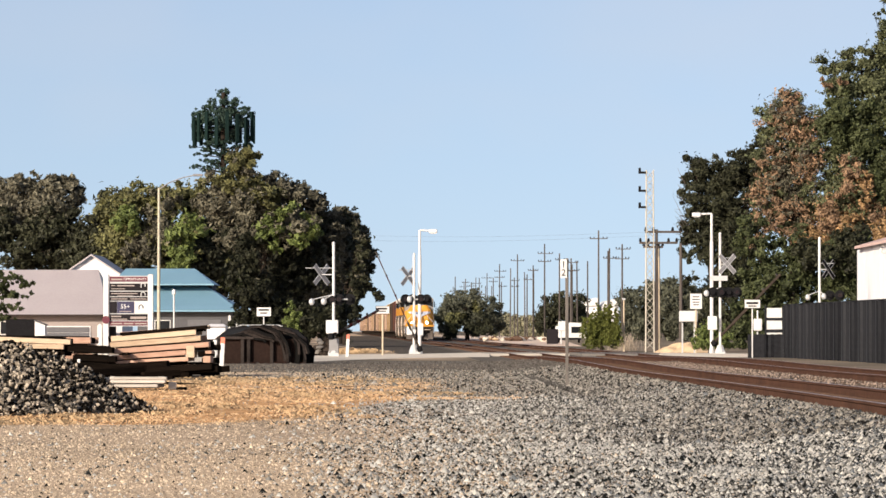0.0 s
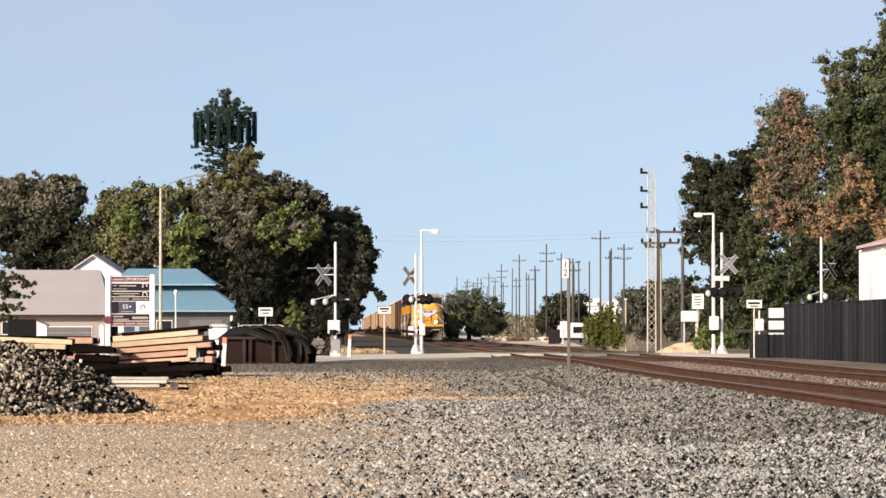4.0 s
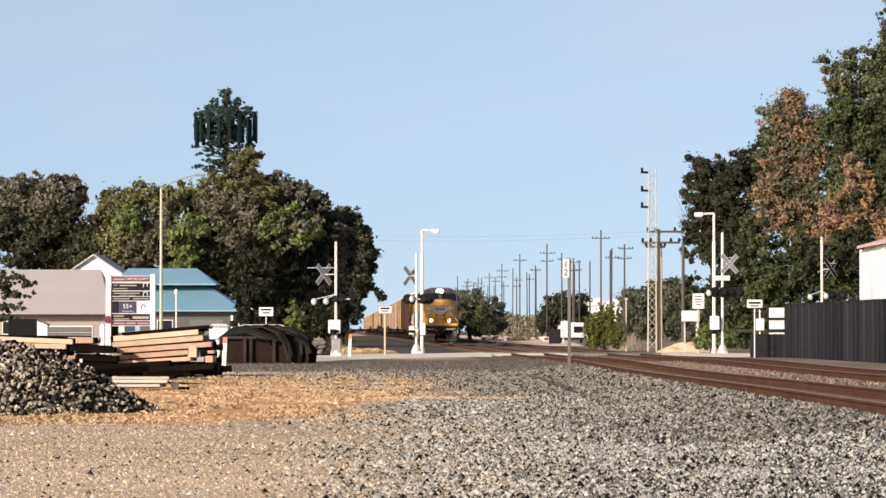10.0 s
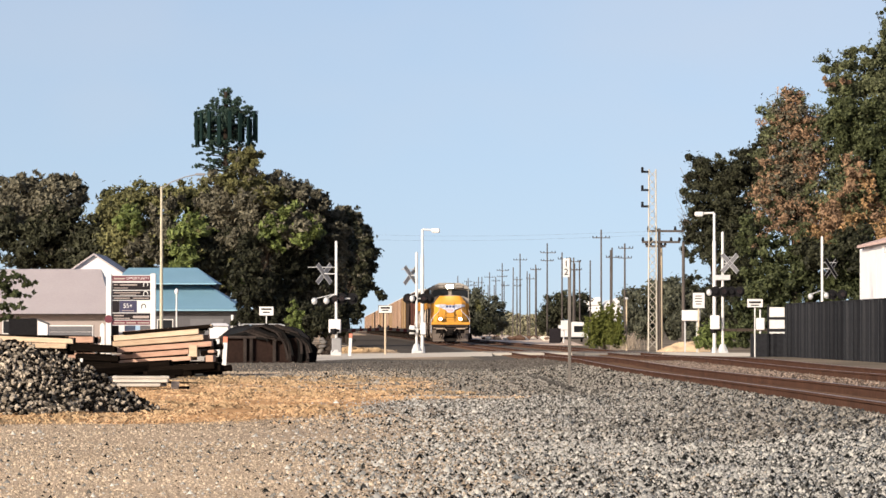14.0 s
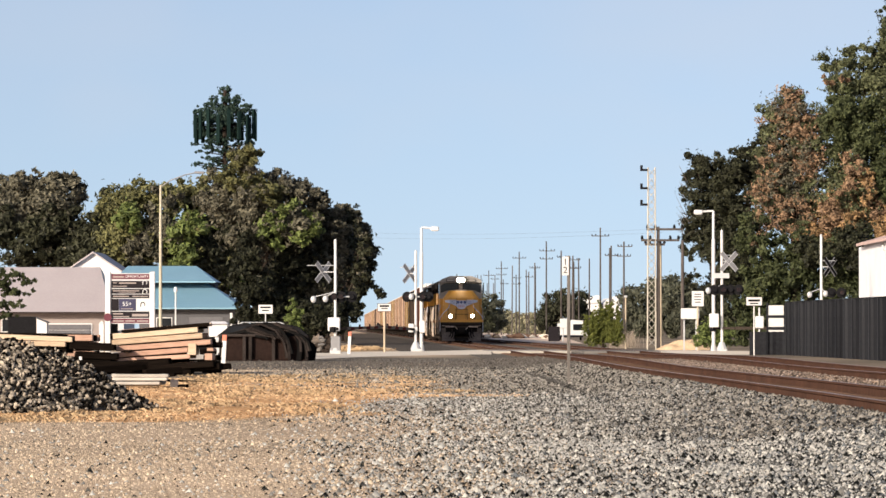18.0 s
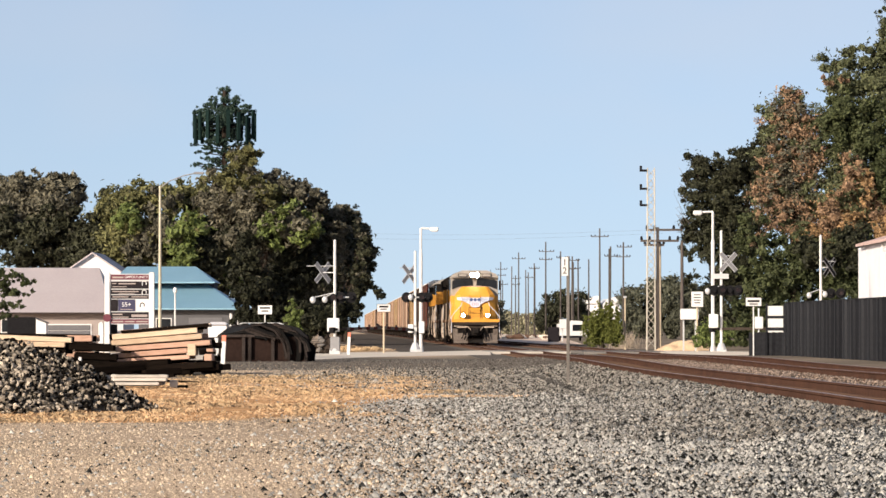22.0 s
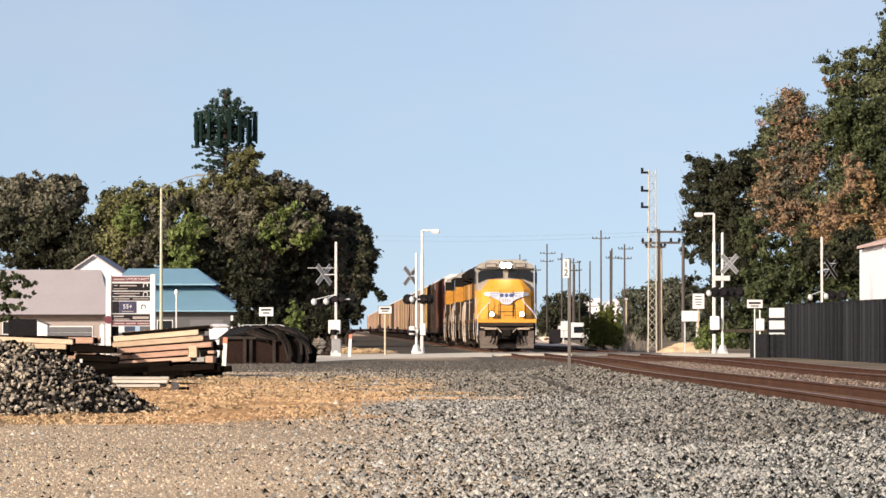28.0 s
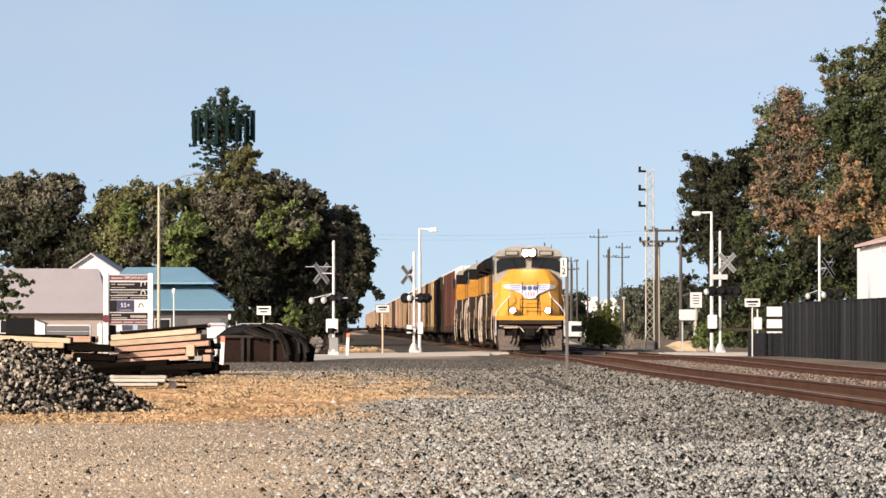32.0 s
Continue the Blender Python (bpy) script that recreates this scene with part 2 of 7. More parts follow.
# ---------------------------------------------------------------- mesh tools
class Geo:
    """Collects corners and faces of one mesh."""
    def __init__(self):
        self.v, self.f = [], []

    def add(self, vs, fs, m=None):
        k = len(self.v)
        self.v += [tuple(m @ Vector(p)) for p in vs] if m else [tuple(p) for p in vs]
        self.f += [tuple(i + k for i in q) for q in fs]
        return self

    def box(self, x0, x1, y0, y1, z0, z1, m=None, c=0.0):
        """A block; c cuts its long edges back by so much."""
        if c <= 0:
            vs = [(x, y, z) for z in (z0, z1) for y in (y0, y1) for x in (x0, x1)]
            return self.add(vs, [(0, 2, 3, 1), (4, 5, 7, 6), (0, 1, 5, 4), (2, 6, 7, 3), (0, 4, 6, 2), (1, 3, 7, 5)], m)
        ring = [(x0 + c, y0), (x1 - c, y0), (x1, y0 + c), (x1, y1 - c), (x1 - c, y1), (x0 + c, y1), (x0, y1 - c), (x0, y0 + c)]
        cx, cy = (x0 + x1) / 2, (y0 + y1) / 2
        kx, ky = 1 - 2 * c / (x1 - x0), 1 - 2 * c / (y1 - y0)
        small = [(cx + (x - cx) * kx, cy + (y - cy) * ky) for x, y in ring]
        vs = [(x, y, z0) for x, y in small] + [(x, y, z0 + c) for x, y in ring] + [(x, y, z1 - c) for x, y in ring] + [(x, y, z1) for x, y in small]
        fs = [tuple(range(7, -1, -1)), tuple(range(24, 32))]
        for r in range(3):
            fs += [(r * 8 + i, r * 8 + (i + 1) % 8, r * 8 + 8 + (i + 1) % 8, r * 8 + 8 + i) for i in range(8)]
        return self.add(vs, fs, m)

    def prism(self, ring, axis, a, b, m=None):
        """A ring of 2D corners drawn out along an axis (0 x, 1 y, 2 z) from a to b."""
        n = len(ring)
        put = [lambda p, q, d: (d, p, q), lambda p, q, d: (p, d, q), lambda p, q, d: (p, q, d)][axis]
        vs = [put(p, q, a) for p, q in ring] + [put(p, q, b) for p, q in ring]
        fs = [tuple(range(n - 1, -1, -1)), tuple(range(n, 2 * n))] + [(i, (i + 1) % n, n + (i + 1) % n, n + i) for i in range(n)]
        return self.add(vs, fs, m)

    def rod(self, p, q, r, r2=None, n=8, m=None):
        p, q = Vector(p), Vector(q)
        r2 = r if r2 is None else r2
        t = (q - p).to_track_quat("Z", "Y").to_matrix()
        vs = []
        for c, k in ((p, r), (q, r2)):
            vs += [c + t @ Vector((k * math.cos(2 * math.pi * i / n), k * math.sin(2 * math.pi * i / n), 0)) for i in range(n)]
        return self.add(vs, [tuple(range(n - 1, -1, -1)), tuple(range(n, 2 * n))] + [(i, (i + 1) % n, n + (i + 1) % n, n + i) for i in range(n)], m)

    def bar(self, pts, r, n=6, m=None):
        """A bent round bar through the points, in one skin."""
        P = [Vector(p) for p in pts]
        vs = []
        for i, p in enumerate(P):
            d = P[min(i + 1, len(P) - 1)] - P[max(i - 1, 0)]
            t = d.to_track_quat("Z", "Y").to_matrix()
            vs += [p + t @ Vector((r * math.cos(2 * math.pi * k / n), r * math.sin(2 * math.pi * k / n), 0)) for k in range(n)]
        fs = [tuple(range(n - 1, -1, -1)), tuple(range(len(vs) - n, len(vs)))]
        for i in range(len(P) - 1):
            fs += [(i * n + k, i * n + (k + 1) % n, (i + 1) * n + (k + 1) % n, (i + 1) * n + k) for k in range(n)]
        return self.add(vs, fs, m)

    def ball(self, c, rx, ry, rz, n=10, k=6, m=None):
        vs = [(c[0], c[1], c[2] - rz)]
        for j in range(1, k):
            a = -math.pi / 2 + math.pi * j / k
            vs += [(c[0] + rx * math.cos(a) * math.cos(2 * math.pi * i / n), c[1] + ry * math.cos(a) * math.sin(2 * math.pi * i / n), c[2] + rz * math.sin(a)) for i in range(n)]
        vs.append((c[0], c[1], c[2] + rz))
        fs = [(0, 1 + (i + 1) % n, 1 + i) for i in range(n)]
        for j in range(k - 2):
            fs += [(1 + j * n + i, 1 + j * n + (i + 1) % n, 1 + (j + 1) * n + (i + 1) % n, 1 + (j + 1) * n + i) for i in range(n)]
        t = len(vs) - 1
        fs += [(t, t - n + i, t - n + (i + 1) % n) for i in range(n)]
        return self.add(vs, fs, m)

    def mesh(self, name, material, smooth=False):
        me = bpy.data.meshes.new(name)
        me.from_pydata(self.v, [], self.f)
        me.materials.append(material)
        if smooth:
            me.shade_smooth()
        return me


def thing(name, label, category, group="", kind="", at=None):
    ob = new(name)
    ob.empty_display_size = 0.2
    if at is not None:
        ob.matrix_world = at
    return tagged(ob, label, category, group, kind)


def part(name, geo, material, parent, label="", smooth=False):
    ob = new(name, geo.mesh(name, material, smooth) if isinstance(geo, Geo) else geo)
    ob.parent = parent
    return tagged(ob, label)


def solid(name, geo, material, label, category, group="", kind="", smooth=False):
    return tagged(new(name, geo.mesh(name, material, smooth)), label, category, group, kind)


def fast_mesh(name, verts, faces, material):
    """Many small pieces in one mesh, from arrays of corners and of triangles or four-cornered faces."""
    me = bpy.data.meshes.new(name)
    nf, k = faces.shape
    me.vertices.add(len(verts))
    me.vertices.foreach_set("co", verts.astype(np.float32).ravel())
    me.loops.add(nf * k)
    me.loops.foreach_set("vertex_index", faces.astype(np.int32).ravel())
    me.polygons.add(nf)
    me.polygons.foreach_set("loop_start", np.arange(0, nf * k, k, dtype=np.int32))
    me.polygons.foreach_set("loop_total", np.full(nf, k, dtype=np.int32))
    me.update(calc_edges=True)
    me.materials.append(material)
    return me


rng = np.random.default_rng(7)

# ---------------------------------------------------------------- the line of the railway
RAIL_Z = 0.32


def line(y):
    """The middle of the main track, x by y: it bends gently."""
    return float(clear_line(np.array(float(y))))


def clear_line(y):
    """The same for arrays."""
    bend = 5.19 - 0.0165 * (y - 100) - 0.00002625 * (y - 100) ** 2
    mid = np.where(y < 100, 6.05 - 0.0165 * (y - 48), np.where(y < 300, bend, 0.84 - 0.027 * (y - 300)))
    return mid + 0.20 * np.exp(-((y - 190) / 45) ** 2)


def dip(y):
    """The track sags a hand's width before the crossing and runs low from there on."""
    k = min(1.0, max(0.0, (y - 118) / 52))
    return -0.07 * math.exp(-((y - 96) / 26) ** 2) - 0.18 * k * k * (3 - 2 * k)


def strip(name, profile, offset, ys, material, floor=-1.0):
    """A cross-section (x, z) drawn along the track, as a mesh."""
    g = Geo()
    n = len(profile)
    for y in ys:
        g.v += [(line(y) + offset + x, y, max(z + dip(y), floor) if y > 125 and 0 < i < n - 1 else z + dip(y)) for i, (x, z) in enumerate(profile)]
    for j in range(len(ys) - 1):
        g.f += [(j * n + i, j * n + (i + 1) % n, (j + 1) * n + (i + 1) % n, (j + 1) * n + i) for i in range(n)]
    g.f += [tuple(range(n - 1, -1, -1)), tuple(range((len(ys) - 1) * n, len(ys) * n))]
    return g.mesh(name, material)


# ---------------------------------------------------------------- ground
def ground_material():
    # kept dark, so that it reads as shadow between the loose stones
    m = mat("gravelly_ground", (0.17, 0.155, 0.13), (0.045, 0.042, 0.037), 0.95, scale=0.25, fine=18, bump=0.6, spread=0.7)
    N, L = m.node_tree.nodes, m.node_tree.links
    bs = N["Principled BSDF"]
    stone = bs.inputs["Base Color"].links[0].from_socket
    tc = N.new("ShaderNodeTexCoord")
    big = N.new("ShaderNodeTexNoise")
    big.inputs["Scale"].default_value, big.inputs["Detail"].default_value = 0.055, 5
    L.new(tc.outputs["Object"], big.inputs["Vector"])
    rmp = N.new("ShaderNodeMapRange")
    rmp.inputs["From Min"].default_value, rmp.inputs["From Max"].default_value = 0.34, 0.54
    L.new(big.outputs[0], rmp.inputs[0])
    mix = N.new("ShaderNodeMix")
    mix.data_type = "RGBA"
    mix.inputs["B"].default_value = (0.51, 0.392, 0.28, 1)
    L.new(stone, mix.inputs["A"])
    # bare dust lies on the lot side, crushed stone towards the track
    sep, side = N.new("ShaderNodeSeparateXYZ"), N.new("ShaderNodeMapRange")
    L.new(tc.outputs["Object"], sep.inputs[0])
    L.new(sep.outputs["X"], side.inputs[0])
    side.inputs["From Min"].default_value, side.inputs["From Max"].default_value = 2.0, -1.5
    beyond, either = N.new("ShaderNodeMapRange"), N.new("ShaderNodeMath")
    L.new(sep.outputs["X"], beyond.inputs[0])
    beyond.inputs["From Min"].default_value, beyond.inputs["From Max"].default_value = 9.0, 10.5
    beyond.inputs["To Max"].default_value = 0.3
    either.operation = "MAXIMUM"
    L.new(side.outputs[0], either.inputs[0])
    L.new(beyond.outputs[0], either.inputs[1])
    both = N.new("ShaderNodeMath")
    both.operation = "MULTIPLY"
    L.new(rmp.outputs[0], both.inputs[0])
    L.new(either.outputs[0], both.inputs[1])
    L.new(both.outputs[0], mix.inputs["Factor"])
    L.new(mix.outputs["Result"], bs.inputs["Base Color"])
    return m


g = Geo()
xs = [-3000, -300, -80, -40, -20, -10, 0, 10, 20, 40, 80, 300, 3000]
ys = [-400, -60, 0, 20, 40, 60, 80, 100, 130, 160, 200, 260, 340, 450, 600, 900, 1500, 4500]
g.v = [(x, y, 0) for y in ys for x in xs]
g.f = [(j * len(xs) + i, j * len(xs) + i + 1, (j + 1) * len(xs) + i + 1, (j + 1) * len(xs) + i) for j in range(len(ys) - 1) for i in range(len(xs) - 1)]
solid("ground", g, ground_material(), "flat gravelly dirt lot beside the railway", "ground", kind="structure")


def bed_z(x, y):
    """Height of the track bed's shoulder over the lot."""
    d = clear_line(y) - x
    return np.interp(d, [0.83, 1.2, 1.55, 2.0, 3.1], [0.185, 0.17, 0.14, 0.11, -0.005]) - 0.05 * np.exp(-((y - 96) / 26) ** 2) * (d < 3.1) - np.clip((y - 118) / 52, 0, 1) * np.interp(d, [0.83, 2.0, 3.1], [0.17, 0.10, 0])


def stones(name, count, y0, y1, lo, hi, fade, size, material, label, at_z=bed_z, stop=0.84):
    """Loose stones thrown over a stretch of ground: skewed, blunt lumps sunk into it. lo and hi bound it as lines
    through the tripod; fade is the share kept, by x / y and a slow noise."""
    y = np.sqrt(rng.uniform(y0 * y0, y1 * y1, count))
    x = y * rng.uniform(lo, hi, count)
    wave = 0.35 * np.sin(x * 0.9 + 1.7 * np.sin(y * 0.21)) * np.sin(y * 0.33 + 0.8 * np.sin(x * 0.7))
    keep = (rng.uniform(0, 1, count) < fade(x / y) * (1 + wave * 1.2)) & (x < clear_line(y) - stop)
    x, y = x[keep], y[keep]
    k = len(x)
    base = np.array([(1, 0, -0.3), (0.2, 0.95, -0.3), (-0.9, 0.5, -0.3), (-0.8, -0.6, -0.3), (0.3, -0.95, -0.3), (0.1, 0, 1)], float)
    tri = np.array([(0, 1, 5), (1, 2, 5), (2, 3, 5), (3, 4, 5), (4, 0, 5)])
    s = rng.lognormal(math.log(size), 0.33, k)[:, None, None]
    v = base[None] * rng.uniform(0.65, 1.2, (k, 6, 1)) + rng.uniform(-0.25, 0.25, (k, 6, 3))
    v = v * np.array([1, 1, 0.8]) * s
    a = rng.uniform(0, 2 * np.pi, k)
    ca, sa = np.cos(a)[:, None], np.sin(a)[:, None]
    vx, vy = v[:, :, 0] * ca - v[:, :, 1] * sa, v[:, :, 0] * sa + v[:, :, 1] * ca
    z = at_z(x, y)[:, None]
    v = np.stack([vx + x[:, None], vy + y[:, None], v[:, :, 2] + s[:, :, 0] * 0.3 + z], axis=2)
    f = (tri[None] + (np.arange(k) * 6)[:, None, None]).reshape(-1, 3)
    return tagged(new(name, fast_mesh(name, v.reshape(-1, 3), f, material)), label, "gravel", kind="stuff")


def rising(a, b):
    return lambda k: np.clip((k - a) / (b - a), 0.03, 1)


def falling(a, b):
    return lambda k: np.clip((b - k) / (b - a), 0.0, 1)


def both(a, b):
    return lambda k: a(k) * b(k)


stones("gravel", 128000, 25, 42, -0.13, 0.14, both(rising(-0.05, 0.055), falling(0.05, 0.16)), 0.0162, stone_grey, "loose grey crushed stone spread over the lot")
stones("gravel", 72000, 25, 42, -0.13, 0.09, falling(-0.02, 0.085), 0.0106, stone_warm, "dusty beige gravel trodden into the lot")
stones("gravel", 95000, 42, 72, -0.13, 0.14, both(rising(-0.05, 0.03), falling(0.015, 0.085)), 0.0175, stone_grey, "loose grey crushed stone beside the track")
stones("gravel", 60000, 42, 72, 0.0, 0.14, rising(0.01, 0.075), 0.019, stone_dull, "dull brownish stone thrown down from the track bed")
stones("gravel", 24000, 42, 53, -0.13, 0.03, falling(-0.04, 0.05), 0.011, stone_warm, "dusty beige gravel between dry grass")
stones("gravel", 62000, 72, 118, -0.06, 0.07, rising(-0.055, 0.01), 0.024, stone_dull, "grey crushed stone running on to the crossing")
stones("gravel", 26000, 70, 116, -0.06, 0.03, falling(-0.015, 0.03), 0.017, stone_warm, "dusty olive-beige gravel running towards the crossing")
stones("gravel", 36000, 112, 150, -0.062, 0.06, rising(-0.075, -0.055), 0.026, bed_stone, "dark crushed stone before the crossing")

stones("gravel", 46000, 25, 80, 0.0, 0.14, rising(0.01, 0.11), 0.0165, mat("dark_oily_stone", (0.215, 0.23, 0.235), (0.018, 0.019, 0.021), 0.85, scale=0.35, fine=14, bump=0.3, island=0.6, spread=0.7), "dark grey oily stone along the near rail")

# ---------------------------------------------------------------- track bed, rails, ties
STEPS = list(range(14, 100, 8)) + list(range(100, 320, 10)) + list(range(320, 1500, 60)) + [1500, 2200]
BED = [(-3.1, -0.10), (-2.9, -0.07), (-2.0, 0.10), (-1.55, 0.125), (-0.95, 0.165), (-0.8, 0.13), (1.55, 0.13), (2.2, 0.10), (2.85, 0.13), (5.95, 0.13), (6.8, -0.10)]
tagged(new("track_bed", strip("track_bed", BED, 0, STEPS, bed_stone, 0.012)), "raised bed of dark crushed stone under two tracks", "track bed", kind="structure")
RAIL = [(-0.075, 0.14), (0.075, 0.14), (0.075, 0.152), (0.012, 0.172), (0.012, 0.275), (0.037, 0.288), (0.037, 0.316), (0.028, RAIL_Z), (-0.028, RAIL_Z), (-0.037, 0.316), (-0.037, 0.288), (-0.012, 0.275), (-0.012, 0.172), (-0.075, 0.152)]
HEAD = [(-0.026, RAIL_Z), (0.026, RAIL_Z), (0.024, RAIL_Z + 0.004), (-0.024, RAIL_Z + 0.004)]
tie_geo = Geo().box(-1.3, 1.3, -0.115, 0.115, -0.02, 0.165, c=0.012)
tie_mesh = tie_geo.mesh("tie", tie_old)
for offset, label in ((0.0, "rust-brown main track on dark wooden ties"), (4.4, "rust-brown second track on dark wooden ties")):
    track = thing("railway_track", label, "railway track", "parallel tracks", "structure")
    for side in (-0.755, 0.755):
        rail = part("rail", strip("rail", RAIL, offset + side, STEPS, rust), None, track, "rust-brown steel rail")
        part("rail_head", strip("rail_head", HEAD, offset + side, STEPS, rail_head), None, rail, "worn running surface")
    n_parts = 110 if offset == 0 else 60
    for i in range(n_parts):
        y = 44 + i * 0.55
        t = part("tie", tie_mesh, None, track)
        t.matrix_basis = pose(line(y) + offset + rng.uniform(-0.04, 0.04), y, max(dip(y), -0.12), 0, 0, 0.9 + rng.uniform(-1, 1))
    more = Geo()
    for i in range(500):
        y = 44 + (n_parts + i) * 0.55
        more.box(-1.3, 1.3, -0.115, 0.115, -0.02, 0.165, pose(line(y) + offset, y, max(dip(y), -0.12), 0, 0, 1.3))
    tagged(part("far_ties", more, tie_old, track), kind="stuff")


def scatter_bed(name, count, a, b, z, label):
    y = np.sqrt(rng.uniform(42 ** 2, 135 ** 2, count))
    k = rng.uniform(a, b, count)
    base = np.array([(1, 0, 0), (-0.9, 0.2, 0), (0.1, 1, 0), (0, -1.1, 0.1), (0.1, 0, 0.8), (0, 0.1, -0.8)], float)
    tri = np.array([(0, 2, 4), (2, 1, 4), (1, 3, 4), (3, 0, 4), (2, 0, 5), (1, 2, 5), (3, 1, 5), (0, 3, 5)])
    s = rng.lognormal(math.log(0.024), 0.35, count)[:, None, None]
    v = base[None] * rng.uniform(0.65, 1.25, (count, 6, 1)) * s
    v = v + np.stack([clear_line(y) + k, y, np.full(count, z)], 1)[:, None, :]
    f = (tri[None] + (np.arange(count) * 6)[:, None, None]).reshape(-1, 3)
    return tagged(new(name, fast_mesh(name, v.reshape(-1, 3), f, bed_rusty)), label, "gravel", kind="stuff")


bed_rusty = mat("rust_stained_stone", (0.34, 0.265, 0.215), (0.05, 0.04, 0.034), 0.9, scale=0.5, fine=14, bump=0.3, island=0.6, spread=0.7)
scatter_bed("track_ballast", 9000, 0.95, 3.45, 0.125, "rust-stained crushed stone between the two tracks")
scatter_bed("track_ballast", 7000, 5.3, 7.0, 0.10, "grey crushed stone beyond the second track")

# ---------------------------------------------------------------- the road over the tracks
road_dust = mat("dusty_pale_road", (0.70, 0.63, 0.53), (0.50, 0.45, 0.38), 0.95, scale=0.5, fine=9, bump=0.2)


def road(stations, label):
    """A road slab crossing the lot: x, near edge, far edge and height at each station."""
    g = Geo()
    for x, y0, y1, z in stations:
        g.v += [(x, y0, z), (x, y1, z), (x, y1 + 1.0, -0.03), (x, y0 - 40 * z, -0.01)]
    for k in range(len(stations) - 1):
        g.f += [(k * 4 + i, k * 4 + (i + 1) % 4, k * 4 + 4 + (i + 1) % 4, k * 4 + 4 + i) for i in range(4)]
    n = len(g.v)
    g.f += [(3, 2, 1, 0), (n - 4, n - 3, n - 2, n - 1)]
    return solid("road", g, road_dust, label, "road", kind="structure")


road([(-60, 151, 192.5, 0.012), (-12, 151, 192.5, 0.012), (-5.0, 152, 192.5, 0.02), (-3.4, 163, 192.5, 0.03), (-1.5, 172, 192.5, 0.05), (0.4, 178, 192.5, 0.09), (2.1, 179.8, 192.5, 0.12)], "pale dusty road climbing to the level crossing")
road([(9.9, 179, 192, 0.12), (12.5, 179, 192, 0.09), (20, 179, 192, 0.02), (80, 179, 192, 0.012)], "pale dusty road beyond the tracks")
crossing = thing("level_crossing", "concrete and timber deck between the rails of the crossing", "level crossing", kind="structure")
for off in (0.0, 4.4):
    for a, b in ((-1.9, -0.86), (-0.64, 0.64), (0.86, 1.9)):
        for k in range(4):
            y = 180.2 + 3.0 * k
            part("deck_panel", Geo().box(a, b, 0, 2.94, 0.1, 0.312, pose(line(y) + off, y, dip(y), 0, 0, 1.2), 0.01), (concrete if off == 0 and k % 3 != 2 else asphalt), crossing)
bank = Geo()
for y in range(194, 795, 40):
    w = 6.2 + min(3.2, max(0, (y - 234) / 20))
    bank.v += [(line(y) - w, y, -0.03), (line(y) - w + 1.2, y, 0.05), (line(y) - 2.3, y, 0.07), (line(y) - 2.3, y, -0.1)]
for k in range(15):
    bank.f += [(k * 4 + i, k * 4 + i + 1, k * 4 + i + 5, k * 4 + i + 4) for i in range(3)]
solid("bank", bank, mat("dark_stony_bank", (0.14, 0.124, 0.108), (0.035, 0.031, 0.028), 0.95, scale=0.6, fine=5, bump=0.8), "low dark stony bank beside the track", "bank", kind="structure")
# darker patch beside the bed
solid("pavement", Geo().box(-5.6, 0.9, 138, 151.6, -0.05, 0.008), asphalt, "dark patched asphalt apron before the road", "pavement", kind="structure")

# ---------------------------------------------------------------- dry grass
def grass(name, tufts, blades, patches, h, label, material=straw):
    """Flattened, bent blades in tufts; each patch is x, y, half width, half depth."""
    w = np.array([p[2] * p[3] for p in patches])
    pick = rng.choice(len(patches), tufts, p=w / w.sum())
    P = np.array(patches)[pick]
    r, a = np.sqrt(rng.uniform(0, 1, tufts)), rng.uniform(0, 2 * np.pi, tufts)
    wob = 1 + 0.25 * np.sin(a * 3 + pick) + 0.12 * np.sin(a * 7)
    cx, cy = P[:, 0] + P[:, 2] * r * np.cos(a) * wob, P[:, 1] + P[:, 3] * r * np.sin(a) * wob
    # thinned by slow waves, so that bare streaks stay between
    thin = np.sin(cx * 2.1 + 1.9 * np.sin(cy * 0.31)) * np.sin(cy * 0.47 + 1.3 * np.sin(cx * 0.9))
    cx, cy = np.where(thin < -0.35, cx + 0.7, cx), np.where(thin < -0.35, cy + 2.2, cy)
    cr, ch = rng.uniform(0.15, 0.6, tufts), rng.uniform(0.35, 1.0, tufts) * h
    k = tufts * blades
    t = np.repeat(np.arange(tufts), blades)
    x, y = cx[t] + rng.normal(0, 0.5, k) * cr[t], cy[t] + rng.normal(0, 0.8, k) * cr[t]
    tall = rng.uniform(0.25, 1, k) * ch[t]
    d, lean, wid = rng.uniform(0, 2 * np.pi, k), rng.uniform(0.6, 2.6, k) * tall, rng.uniform(0.002, 0.006, k)
    dx, dy = np.cos(d), np.sin(d)
    v = np.zeros((k, 4, 3))
    v[:, 0] = np.stack([x - dy * wid, y + dx * wid, 0 * x], 1)
    v[:, 1] = np.stack([x + dy * wid, y - dx * wid, 0 * x], 1)
    v[:, 2] = np.stack([x + dx * lean * 0.6 + dy * wid * 0.8, y + dy * lean * 0.6 - dx * wid * 0.8, tall], 1)
    v[:, 3] = np.stack([x + dx * lean, y + dy * lean, tall * 0.8], 1)
    return tagged(new(name, fast_mesh(name, v.reshape(-1, 3), np.arange(k * 4).reshape(-1, 4), material)), label, "grass", kind="stuff")


